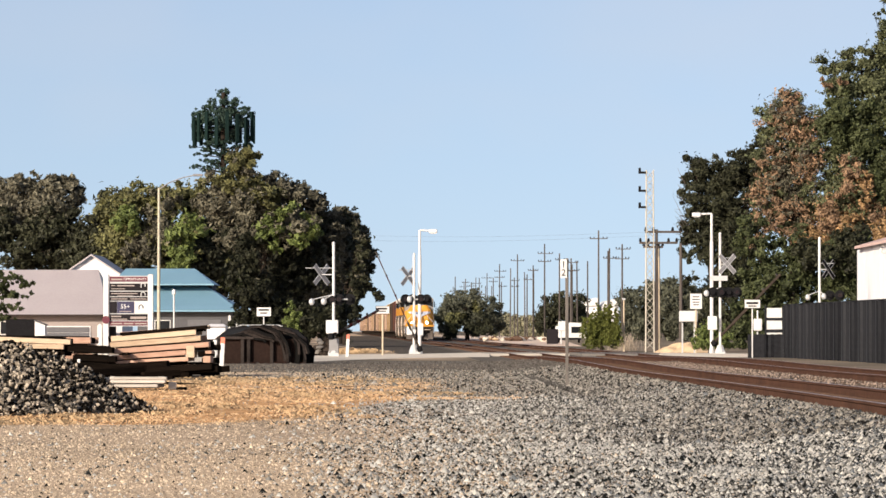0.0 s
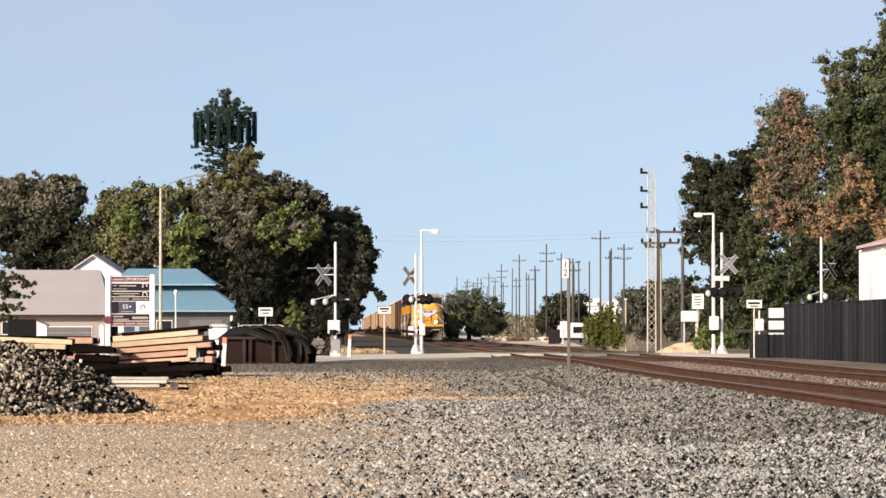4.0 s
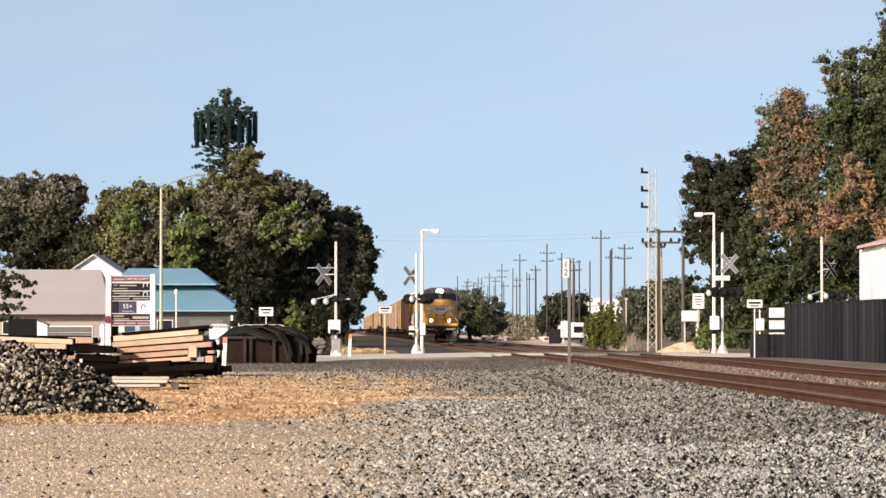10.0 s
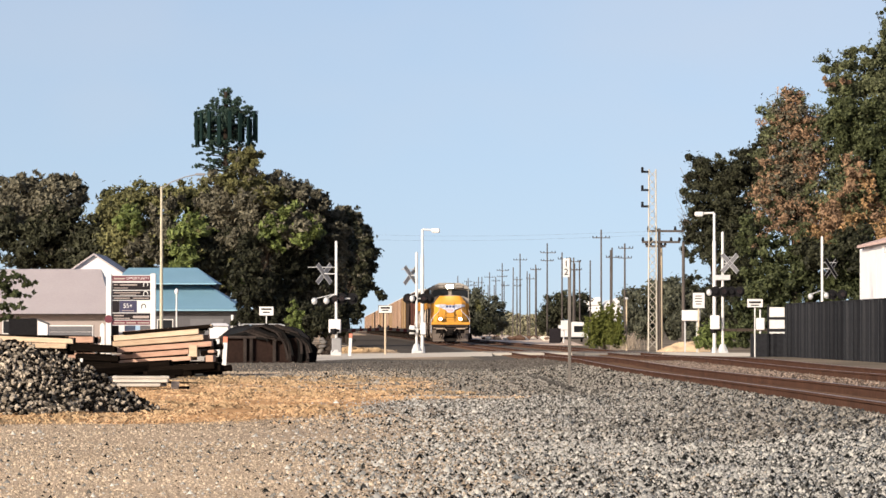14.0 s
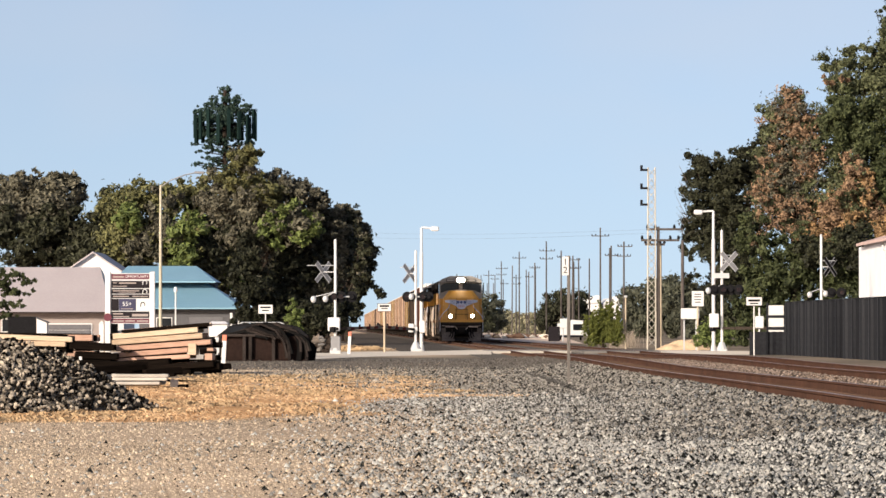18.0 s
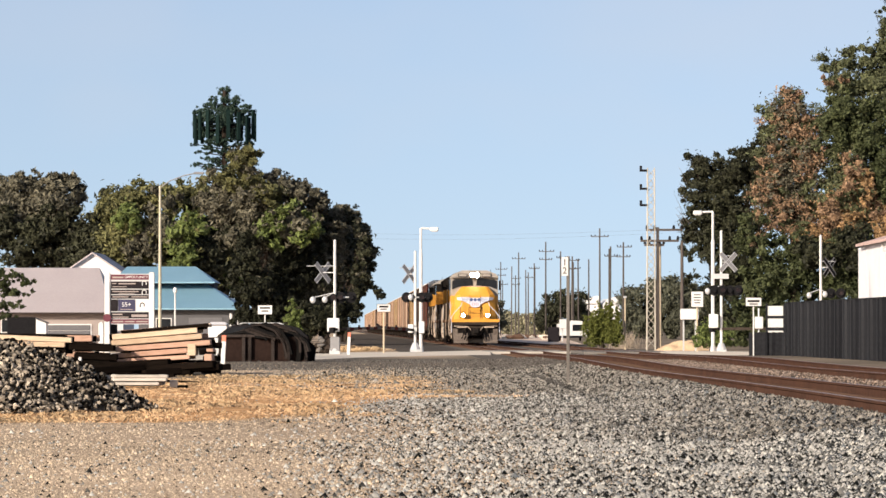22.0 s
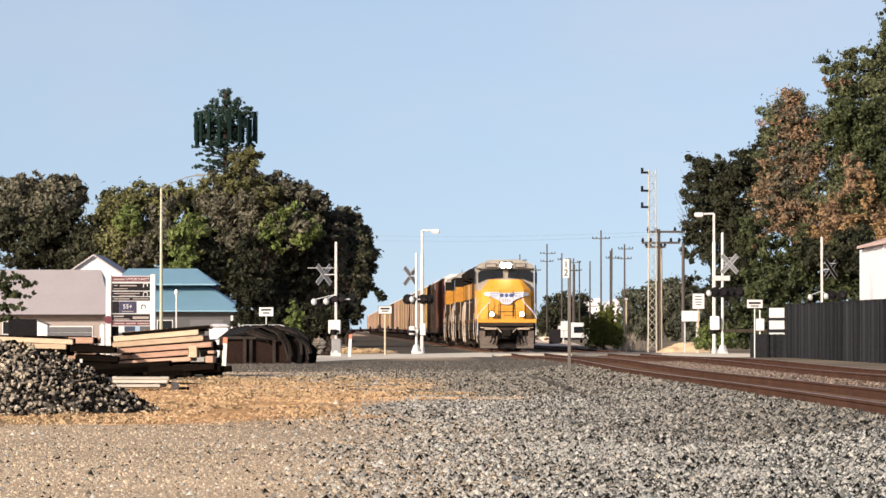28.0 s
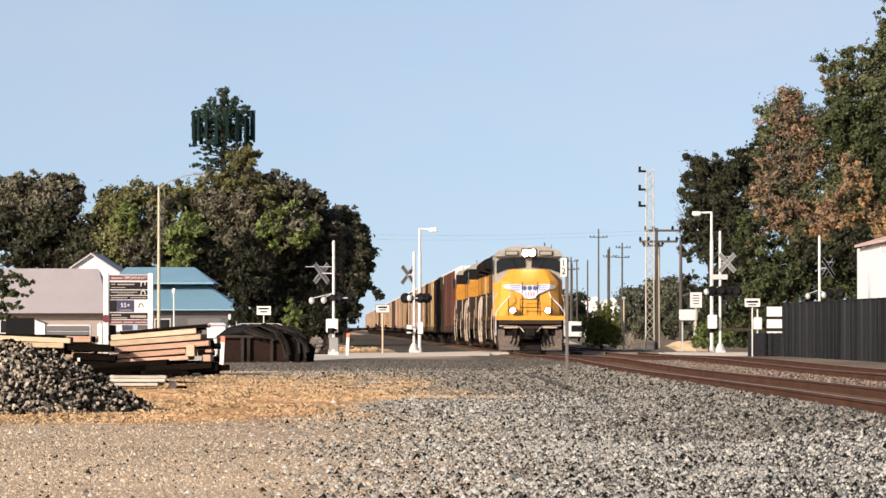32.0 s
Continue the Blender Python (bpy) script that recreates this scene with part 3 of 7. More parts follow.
grass("dry_grass", 3900, 42, [(-1.4, 84, 1.0, 5.0), (-0.9, 69, 1.6, 1.0), (-1.6, 72, 1.4, 1.2), (-4.4, 80, 3.2, 12), (-3.9, 58, 2.2, 8.5), (-5.8, 58, 2.4, 8), (-2.7, 74, 2.3, 6), (-3.6, 67, 2.6, 4), (-7.6, 54, 2.2, 7)], 0.04, "flattened straw-coloured dry grass on the lot")
weed = mat("withered_weeds", (0.46, 0.34, 0.21), (0.22, 0.155, 0.09), 0.9, scale=0.7, fine=8, bump=0, island=0.4, spread=0.7)
grass("withered_weeds", 330, 34, [(-4.4, 90, 3.4, 9), (-3.0, 72, 2.6, 5), (-4.6, 58, 3.0, 6), (-6.2, 52, 2.4, 4)], 0.085, "brownish withered weeds among the dry grass", weed)
straw_mat = mat("trampled_straw", (0.6989, 0.4147, 0.2064), (0.3145, 0.1814, 0.0903), 0.9, scale=1.0, fine=6, bump=0.3, spread=0.4, stretch=(1.3, 0.16, 1))


def blot(name, x, y, rx, ry, z, material, label, kind="structure", n=40, seed=1):
    """A thin flat patch with a ragged rim lying on the ground."""
    g = Geo()
    ring = []
    for i in range(n):
        a = 2 * math.pi * i / n
        k = 1 + 0.22 * noise.noise((math.cos(a) * 1.7, math.sin(a) * 1.7, seed)) + 0.14 * noise.noise((math.cos(a) * 5, math.sin(a) * 5, seed))
        ring.append((x + rx * k * math.cos(a), y + ry * k * math.sin(a)))
    g.prism(ring, 2, -0.02, z)
    return solid(name, g, material, label, "ground", kind=kind)


blot("ground_patch", -4.9, 70, 4.3, 18, 0.006, straw_mat, "straw-coloured trampled grass on bare dirt", seed=3)
blot("ground_patch", -7.6, 57, 2.9, 9, 0.010, straw_mat, "straw-coloured trampled grass round the stone heap", seed=5)

# ---------------------------------------------------------------- heap of stone
def lump(seed, r):
    """One broken stone, twenty flat faces."""
    q = np.random.default_rng(seed)
    t = (1 + 5 ** 0.5) / 2
    v = np.array([(-1, t, 0), (1, t, 0), (-1, -t, 0), (1, -t, 0), (0, -1, t), (0, 1, t), (0, -1, -t), (0, 1, -t), (t, 0, -1), (t, 0, 1), (-t, 0, -1), (-t, 0, 1)], float) / 1.9
    v = v * q.uniform(0.55, 1.4, (12, 1)) * q.uniform(0.6, 1.2, 3) * r
    f = [(0, 11, 5), (0, 5, 1), (0, 1, 7), (0, 7, 10), (0, 10, 11), (1, 5, 9), (5, 11, 4), (11, 10, 2), (10, 7, 6), (7, 1, 8), (3, 9, 4), (3, 4, 2), (3, 2, 6), (3, 6, 8), (3, 8, 9), (4, 9, 5), (2, 4, 11), (6, 2, 10), (8, 6, 7), (9, 8, 1)]
    return v, f


def heap_height(x, y):
    """The stone heap: a long ridge falling off to its end."""
    top = float(np.interp(-x, [4.08, 4.6, 5.1, 5.6, 6.2, 7.0, 9.6], [0.0, 0.33, 0.64, 0.87, 1.02, 1.06, 1.0]))
    spread = 0.25 + 1.7 * top
    d = abs(y - 56.7) / spread
    return max(0.0, top * (1 - d)) + 0.05 * noise.noise((x * 2, y * 2, 0))


heap = thing("stone_heap", "tall heap of dark angular crushed stone", "stone heap")
g = Geo()
nx, ny = 34, 24
for j in range(ny + 1):
    for i in range(nx + 1):
        x, y = -9.6 + 5.7 * i / nx, 54.5 + 4.4 * j / ny
        g.v.append((x, y, heap_height(x, y) - 0.16))
g.f = [(j * (nx + 1) + i, j * (nx + 1) + i + 1, (j + 1) * (nx + 1) + i + 1, (j + 1) * (nx + 1) + i) for j in range(ny) for i in range(nx)]
part("core", g, stone_pile, heap)
lumps = []
for k in range(10):
    v, f = lump(k, 0.028)
    lg = Geo()
    lg.add([tuple(p) for p in v], f)
    lumps.append((lg.mesh("stone", stone_pile), lg))
spots = []
while len(spots) < 8700:
    x, y = rng.uniform(-9.4, -3.95), rng.uniform(54.6, 58.2)
    z = heap_height(x, y)
    if z > 0.03 and (y < 57.1 or rng.uniform() < 0.14):
        spots.append((x, y, z))
rest = Geo()
for k, (x, y, z) in enumerate(spots):
    m = pose(x, y, z + rng.uniform(-0.10, 0.05), rng.uniform(0, 360), rng.uniform(0, 360), rng.uniform(0, 360)) @ Matrix.Scale(float(rng.lognormal(0.05, 0.2)), 4)
    if k < 290 and y < 56.7 and x > -7.2:
        o = part("stone", lumps[k % 10][0], None, heap)
        o.matrix_basis = m
    else:
        rest.add(lumps[k % 10][1].v, lumps[k % 10][1].f, m)
tagged(part("rubble", rest, stone_pile, heap), kind="stuff")

# ---------------------------------------------------------------- trees
def leaves(blobs, count, size, seed, per_clump=140):
    """Leaf sprays on clumps round each blob (x, y, z, rx, ry, rz); many small four-cornered leaves."""
    q = np.random.default_rng(seed)
    vol = np.array([b[3] * b[5] for b in blobs])
    per = np.maximum(1, (count * vol / vol.sum()).astype(int))
    out = []
    for b, n in zip(blobs, per):
        clumps = max(6, n // per_clump)
        d = q.normal(size=(clumps, 3))
        d /= np.linalg.norm(d, axis=1)[:, None]
        rad = np.where(q.uniform(size=clumps) < 0.11, q.uniform(1.03, 1.28, clumps), q.uniform(0.45, 1.0, clumps))[:, None]
        c = d * rad * np.array(b[3:6]) + np.array(b[0:3])
        cs = q.uniform(0.06, 0.23, clumps) * min(b[3], b[5])
        idx = q.integers(0, clumps, n)
        o = q.normal(size=(n, 3))
        o /= np.linalg.norm(o, axis=1)[:, None]
        far = np.where(q.uniform(size=n) < 0.15, q.uniform(1.0, 2.2, n), q.uniform(0.25, 1.0, n) ** 0.4)[:, None]
        p = c[idx] + o * far * cs[idx][:, None] * np.array([1.7, 1.7, 1.3])
        out.append(np.concatenate([p, o + 0.5 * d[idx]], 1))
    p = np.concatenate(out)
    p = p[p[:, 2] > 0.15]
    k = len(p)
    p, w = p[:, :3], p[:, 3:] * 0.8 + q.normal(size=(k, 3)) * 0.8
    w /= np.linalg.norm(w, axis=1)[:, None]
    a = q.normal(size=(k, 3))
    a -= (a * w).sum(1)[:, None] * w
    a /= np.linalg.norm(a, axis=1)[:, None]
    b = np.cross(w, a)
    s = (q.uniform(0.5, 1.25, k) * size)[:, None]
    a, b = a * s, b * s * 0.6
    v = np.stack([p - a * 0.9 + b * 0.5, p + a * 1.1, p - b * 1.2], 1)
    return v.reshape(-1, 3), np.arange(k * 3).reshape(-1, 3)


def tree(label, x, y, trunk_h, r, groups, size, seed, category="tree", name="tree", limbs=5):
    """groups: (leaf material, count, blobs in the tree's own space)."""
    t = thing(name, label, category, at=pose(x, y, 0))
    q = random.Random(seed)
    g = Geo()
    pts = [(0, 0, -0.1)]
    for i in range(1, 5):
        pts.append((pts[-1][0] + q.uniform(-0.25, 0.25) * r * 2, pts[-1][1] + q.uniform(-0.2, 0.2) * r * 2, trunk_h * i / 4))
    for i in range(4):
        g.rod(pts[i], pts[i + 1], r * (1 - 0.17 * i), r * (1 - 0.17 * (i + 1)), 9)
    part("trunk", g, bark, t)
    blobs = [b for entry in groups for b in entry[2]]
    for i in range(limbs):
        b = blobs[i % len(blobs)]
        s = pts[2 + i % 3]
        mid = ((s[0] + b[0]) / 2 + q.uniform(-0.5, 0.5), (s[1] + b[1]) / 2, (s[2] + b[2]) / 2 - 0.3)
        part("limb", Geo().rod(s, mid, r * 0.45, r * 0.32, 7).rod(mid, b[:3], r * 0.32, r * 0.12, 7), bark, t)
    for k, (m, count, bl, *spray) in enumerate(groups):
        v, f = leaves(bl, int(count * 1.6), size * 0.95, seed * 7 + k, *spray)
        part("crown" if k == 0 else "leaf_mass", fast_mesh("crown", v, f, m), None, t)
    # bare twigs with a few leaves reach out of the crown
    if name == "tree" and size > 0.1:
        tw, tips = Geo(), []
        for b in blobs:
            for i in range(5):
                a, up = q.uniform(0, 2 * math.pi), q.uniform(-0.2, 1.2)
                w = q.uniform(1.02, 1.3)
                d = (math.cos(a) * math.cos(up), math.sin(a) * math.cos(up), math.sin(up))
                p = [b[j] + d[j] * b[3 + j] * 0.5 for j in range(3)]
                e = [b[j] + d[j] * b[3 + j] * w for j in range(3)]
                tw.rod(p, e, size * 0.12, size * 0.07, 4)
                tips += [(e[0], e[1], e[2], size * 0.9, size * 0.9, size * 0.8), (*[(p[j] + 3 * e[j]) / 4 for j in range(3)], size, size, size * 0.8)]
        tagged(part("twiggery", tw, bark, t), kind="stuff")
        v, f = leaves(tips, len(tips) * 7, size * 0.8, seed + 500, 3)
        tagged(part("twig_foliage", fast_mesh("twig_foliage", v, f, groups[0][0]), None, t), kind="stuff")
    return t


tree("broad olive-green tree behind the houses", -27.5, 388, 8, 0.45, [
    (leaf_olive, 22000, [(4.7, 1.0, 11.9, 2.1, 1.8, 2.1), (-3.07, 0, 12.89, 2.78, 2.23, 2.45), (-0.01, 0, 14.06, 2.34, 1.87, 1.56), (2.78, 0, 14.01, 2.34, 1.87, 1.78), (-4.19, 0, 10.11, 2.23, 1.78, 2.56), (-1.12, 0, 9.83, 3.34, 2.67, 2.67)]),
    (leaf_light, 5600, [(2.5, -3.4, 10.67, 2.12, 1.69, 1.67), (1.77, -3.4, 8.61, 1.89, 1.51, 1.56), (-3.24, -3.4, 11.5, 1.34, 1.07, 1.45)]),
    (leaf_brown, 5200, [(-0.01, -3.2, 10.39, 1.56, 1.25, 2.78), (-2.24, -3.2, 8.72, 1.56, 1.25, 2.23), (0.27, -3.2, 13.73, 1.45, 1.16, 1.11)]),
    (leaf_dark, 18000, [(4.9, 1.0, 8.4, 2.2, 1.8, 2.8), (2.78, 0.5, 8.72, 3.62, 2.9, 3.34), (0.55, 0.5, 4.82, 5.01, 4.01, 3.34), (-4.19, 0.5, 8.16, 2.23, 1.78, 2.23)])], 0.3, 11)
tree("tall dark brownish-green tree before the mast", -13.04, 272, 6.5, 0.4, [
    (leaf_brown, 24000, [(1.5, -1.0, 11.2, 1.25, 3.0, 0.95), (2.6, -1.0, 10.5, 1.2, 3.0, 0.95), (3.6, -0.5, 10.2, 1.1, 3.0, 1.0), (4.4, -0.5, 9.6, 0.9, 3.0, 1.0), (-0.97, 0.00, 10.96, 1.64, 4.60, 1.41), (1.18, 0.00, 10.69, 1.64, 4.60, 1.01), (3.32, 0.00, 10.37, 1.25, 4.60, 0.94), (-2.53, 0.00, 10.30, 1.56, 4.60, 1.41), (0.01, 0.00, 8.62, 2.93, 4.60, 2.14), (2.74, 0.00, 8.23, 1.95, 4.60, 1.95)]),
    (leaf_olive, 9000, [(-0.69, -3.60, 12.72, 1.01, 1.60, 0.78), (0.08, -3.60, 13.03, 0.43, 1.60, 0.39), (-0.97, -3.60, 11.35, 1.41, 1.60, 0.86), (0.99, -3.60, 10.30, 1.17, 1.60, 0.70)]),
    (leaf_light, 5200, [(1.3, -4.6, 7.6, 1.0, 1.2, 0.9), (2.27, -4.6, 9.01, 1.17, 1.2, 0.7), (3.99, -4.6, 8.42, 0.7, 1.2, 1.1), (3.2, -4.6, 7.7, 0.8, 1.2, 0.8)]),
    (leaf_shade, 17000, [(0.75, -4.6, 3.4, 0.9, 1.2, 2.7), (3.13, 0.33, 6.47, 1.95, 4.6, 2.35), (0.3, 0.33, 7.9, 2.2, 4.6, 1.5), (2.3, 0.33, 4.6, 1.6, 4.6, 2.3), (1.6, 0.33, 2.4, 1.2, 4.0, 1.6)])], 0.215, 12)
tree("dark shady tree behind the blue-roofed house", -18.8, 394, 6, 0.4, [
    (leaf_dark, 17000, [(-4.5, 0, 8.8, 2.6, 2.2, 3.2), (-0.55, 0, 6.54, 4.4, 3.4, 3.6), (1.5, 0, 9.6, 3.0, 2.4, 2.6), (-2.0, 0, 10.5, 3.4, 2.7, 2.3)]),
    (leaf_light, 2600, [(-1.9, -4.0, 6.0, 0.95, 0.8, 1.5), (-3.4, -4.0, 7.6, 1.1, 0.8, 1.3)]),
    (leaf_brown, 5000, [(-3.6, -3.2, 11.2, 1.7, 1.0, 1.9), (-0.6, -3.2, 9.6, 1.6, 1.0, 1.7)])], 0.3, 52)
tree("dark dense tree beside the line", -8.35, 277.7, 5, 0.3, [
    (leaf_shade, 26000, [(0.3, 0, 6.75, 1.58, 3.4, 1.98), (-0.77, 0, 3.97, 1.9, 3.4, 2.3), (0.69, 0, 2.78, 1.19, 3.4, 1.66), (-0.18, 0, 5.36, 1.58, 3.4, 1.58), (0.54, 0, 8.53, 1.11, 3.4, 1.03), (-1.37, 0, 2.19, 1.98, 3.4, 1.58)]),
    # deep dense masses added behind the rim to shade the passing train
    (leaf_dark, 11000, [(0.3, 2.2, 8.75, 1.4, 5.6, 0.85), (0.5, 2.2, 7.6, 1.35, 5.6, 0.95)]),
    # paler brown leaves stand for the sunlit front of this crown
    (leaf_brown, 13000, [(1.0, -5.4, 7.4, 0.65, 1.0, 1.5), (0.95, -5.4, 5.2, 0.6, 1.0, 1.5), (-0.6, -5.4, 6.2, 1.1, 1.0, 2.0), (0.1, -5.4, 3.4, 1.1, 1.0, 1.2)]),
    (leaf_brown, 4000, [(0.62, -0.8, 9.08, 1.19, 3.4, 0.71), (0.02, -0.8, 8.21, 1.19, 3.4, 0.87)])], 0.21, 13)
tree("dark tree beside the line with thin upper branches", -7.75, 315.2, 6, 0.3, [
    (leaf_dark, 20000, [(-0.3, 0, 8.61, 1.44, 3.4, 1.44), (0.42, 0, 7.26, 1.08, 3.4, 1.53), (-0.48, 0, 5.02, 1.26, 3.4, 2.25), (-0.39, 0, 9.74, 1.17, 3.4, 0.9)]),
    # extra mass deepens this crown so that its shadow reaches the train
    (leaf_dark, 7000, [(-0.3, 0, 9.3, 1.3, 3.9, 0.95), (0.2, 0, 8.2, 1.2, 3.9, 0.9)]),
    (leaf_brown, 9000, [(-0.39, -0.8, 10.32, 1.26, 3.4, 0.72), (0.51, -0.8, 9.33, 0.81, 3.4, 0.81), (0.7, -3.6, 7.6, 0.8, 1.0, 1.4), (0.3, -3.6, 5.6, 0.9, 1.0, 1.5)])], 0.22, 43)
# added tree, hidden by the crown before it, shading the locomotive
tree("slender hidden tree added to shade the line", -8.3, 304, 5, 0.2, [
    (leaf_dark, 3600, [(1.7, 0, 7.6, 0.8, 1.3, 1.3), (1.5, 0, 6.0, 0.8, 1.2, 1.2), (1.2, 0, 4.4, 0.8, 1.1, 1.2)])], 0.2, 47)
tree("dark drooping tree close to the line", -8.95, 340.5, 6, 0.3, [
    (leaf_dark, 13000, [(1.62, 0, 7.99, 1.07, 2.2, 1.55), (1.91, 0, 6.29, 0.78, 2.2, 1.36), (1.82, 0, 4.74, 0.49, 2.2, 0.68), (1.04, 0, 3.38, 0.68, 2.2, 1.94)]),
    # added leaf mass that shades the line further up
    (leaf_dark, 4500, [(1.60, -1.8, 8.9, 1.0, 2.2, 0.9), (1.60, -1.8, 7.8, 1.0, 2.2, 0.9)]),
    (leaf_brown, 4200, [(1.72, -0.8, 9.5, 0.73, 2.2, 0.78), (2.30, -0.8, 7.65, 0.58, 2.2, 0.78)]),
    (leaf_dark, 500, [(2.45, 0, 5.1, 0.3, 0.8, 0.13), (2.80, 0, 4.75, 0.3, 0.8, 0.11), (3.15, 0, 4.4, 0.28, 0.8, 0.1), (3.50, 0, 4.0, 0.34, 0.8, 0.2)], 12)], 0.23, 44)
# undergrowth coloured as if it lay in deep shade
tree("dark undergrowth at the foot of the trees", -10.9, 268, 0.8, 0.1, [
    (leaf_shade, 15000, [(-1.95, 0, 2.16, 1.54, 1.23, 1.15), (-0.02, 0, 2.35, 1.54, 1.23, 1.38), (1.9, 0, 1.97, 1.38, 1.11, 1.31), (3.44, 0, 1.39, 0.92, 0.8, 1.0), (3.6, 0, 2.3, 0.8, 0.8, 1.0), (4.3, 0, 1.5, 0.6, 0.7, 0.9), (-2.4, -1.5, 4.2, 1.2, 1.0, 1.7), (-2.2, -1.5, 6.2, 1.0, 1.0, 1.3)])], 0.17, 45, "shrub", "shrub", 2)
tree("dark shady tree behind the grey-roofed house", -34.4, 396, 6, 0.4, [
    (leaf_dark, 16000, [(0.36, 0, 12.96, 1.36, 1.09, 1.59), (-0.89, 0, 10.58, 1.48, 1.18, 2.39), (0.92, 0, 9.44, 1.99, 1.59, 2.84), (-1.63, 0, 8.3, 2.27, 1.82, 2.27)])], 0.3, 14)
tree("large brownish-green tree behind the houses", -41.8, 402, 9, 0.5, [
    (leaf_brown, 20000, [(-1.99, 0, 15.45, 2.08, 1.66, 1.56), (1.18, 0, 15.8, 2.42, 1.94, 1.44), (3.78, 0, 15.22, 1.27, 1.02, 1.44), (-2.28, 0, 13.03, 2.6, 2.08, 2.31), (1.18, 0, 13.32, 3.17, 2.54, 2.31)]),
    (leaf_dark, 14000, [(2.05, -2.0, 11.87, 2.31, 1.85, 1.96), (-1.13, -2.0, 9.57, 3.46, 2.77, 2.54), (-2.86, -2.0, 11.87, 1.73, 1.38, 2.31), (2.91, -2.0, 9.28, 2.31, 1.85, 2.31), (3.2, -2.0, 11.87, 1.73, 1.38, 2.31)])], 0.32, 15)
tree("yellow-green shrub at the foot of the dark trees", -10.05, 261, 1.0, 0.1, [(leaf_light, 2200, [(-0.05, 0, 2.15, 0.42, 0.5, 1.1), (0.4, 0, 1.7, 0.36, 0.5, 0.85), (-0.36, 0, 1.6, 0.3, 0.5, 0.75)], 60)], 0.13, 16, "shrub", "shrub", 2)
tree("round dark-green tree beside the track", 3.0, 486, 3, 0.3, [
    (leaf_far, 15000, [(-0.6, 0, 3.9, 2.8, 2.6, 2.2), (1.6, 0, 3.1, 2.4, 2.4, 2.2), (-2.2, 0, 2.4, 2.0, 2, 2.1), (3.0, 0, 2.1, 1.5, 2, 1.7)]),
    (leaf_dark, 2500, [(1.4, -2.6, 1.7, 1.8, 0.8, 1.5)]),
    (leaf_olive, 1500, [(-1.6, -2.4, 2.0, 1.5, 0.8, 1.6), (0.4, -2.4, 3.6, 1.3, 0.8, 1.0)])], 0.25, 17)
tree("round dark-green tree among the poles", 15.6, 520, 3, 0.3, [
    (leaf_dark, 12000, [(0, 0, 4.2, 2.6, 2.4, 2.0), (-2.2, 0, 2.6, 1.6, 2, 1.7), (1.9, 0, 3.2, 2.0, 2, 2.2)])], 0.26, 18)
tree("spreading far tree beyond the utility poles", 22.8, 430, 3, 0.3, [
    (leaf_far, 14000, [(-1.2, 0, 3.9, 2.6, 2, 2.2), (2.2, 0, 4.3, 2.6, 2, 2.4), (0.4, 0, 2.0, 4.2, 2, 2.0)])], 0.26, 19)
tree("spreading far tree beyond the utility poles", 26.0, 425, 3, 0.3, [
    (leaf_far, 10000, [(0, 0, 3.9, 2.4, 2, 2.2), (1.2, 0, 2.4, 2.6, 2, 2.4)])], 0.26, 20)
q = random.Random(3)
plumes = [(0, 0.1, 1.3, 0.7, 0.5, 1.05), (-0.5, 0.1, 0.9, 0.6, 0.5, 0.8), (0.55, 0.1, 0.9, 0.6, 0.5, 0.8)]
for k in range(46):
    a = q.uniform(-1, 1)
    top = 3.0 * (1 - 0.34 * a * a) * q.uniform(0.55, 1.0)
    tall = q.uniform(0.35, 0.62)
    plumes.append((a * 1.12, q.uniform(-0.5, 0.0), top - tall, 0.13, 0.13, tall))
tree("dense dark-green evergreen shrub beside the road", 8.95, 222, 0.8, 0.1, [(leaf_juniper, 34000, plumes, 60)], 0.06, 21, "shrub", "shrub", 2)
dark_tree = tree("big dark-green tree behind the crossing signals", 18.1, 262, 5, 0.4, [
    (leaf_dark, 47500, [(2.7, 0, 12.9, 0.95, 1.0, 1.15), (3.1, 0, 11.2, 0.9, 1.0, 1.3), (2.2, 0, 10.6, 0.9, 1.0, 1.5), (1.0, 0, 11.5, 1.1, 1.0, 1.4), (-1.25, 0, 11.62, 0.98, 1.0, 1.13), (-0.13, 0, 11.73, 1.05, 1.0, 1.05), (-1.52, 0, 9.96, 0.9, 1.0, 1.43), (0.17, 0, 9.66, 1.58, 1.26, 2.07), (1.87, 0, 12.1, 1.05, 1.0, 1.58), (-1.25, 0, 7.59, 0.9, 1.0, 1.43), (-0.13, 0, 7.03, 1.35, 1.08, 1.88), (1.38, 0, 7.03, 1.58, 1.26, 3.01), (-1.78, 0, 6.65, 0.53, 1.0, 1.05), (0.74, 0, 2.89, 1.73, 1.38, 2.63), (-1.63, 0, 4.58, 0.53, 1.0, 0.53)])], 0.15, 22)
q = random.Random(61)
bare = Geo()
for k in range(9):
    z = 7.4 + 0.42 * k
    p = (-1.9 + q.uniform(-0.1, 0.3), 0, z - 0.5)
    m = (p[0] - q.uniform(0.3, 0.6), q.uniform(-0.3, 0.3), z + q.uniform(0, 0.5))
    e = (m[0] - q.uniform(0.1, 0.5), m[1], m[2] + q.uniform(0.3, 0.9))
    bare.rod(p, m, 0.022, 0.014, 4).rod(m, e, 0.014, 0.007, 4)
    bare.rod(m, (m[0] - q.uniform(0.2, 0.5), m[1], m[2] + q.uniform(-0.1, 0.3)), 0.011, 0.006, 4)
tagged(part("bare_branches", bare, mat("bare_grey_twigs", (0.20, 0.17, 0.15), (0.12, 0.10, 0.09), 0.9), dark_tree), kind="stuff")
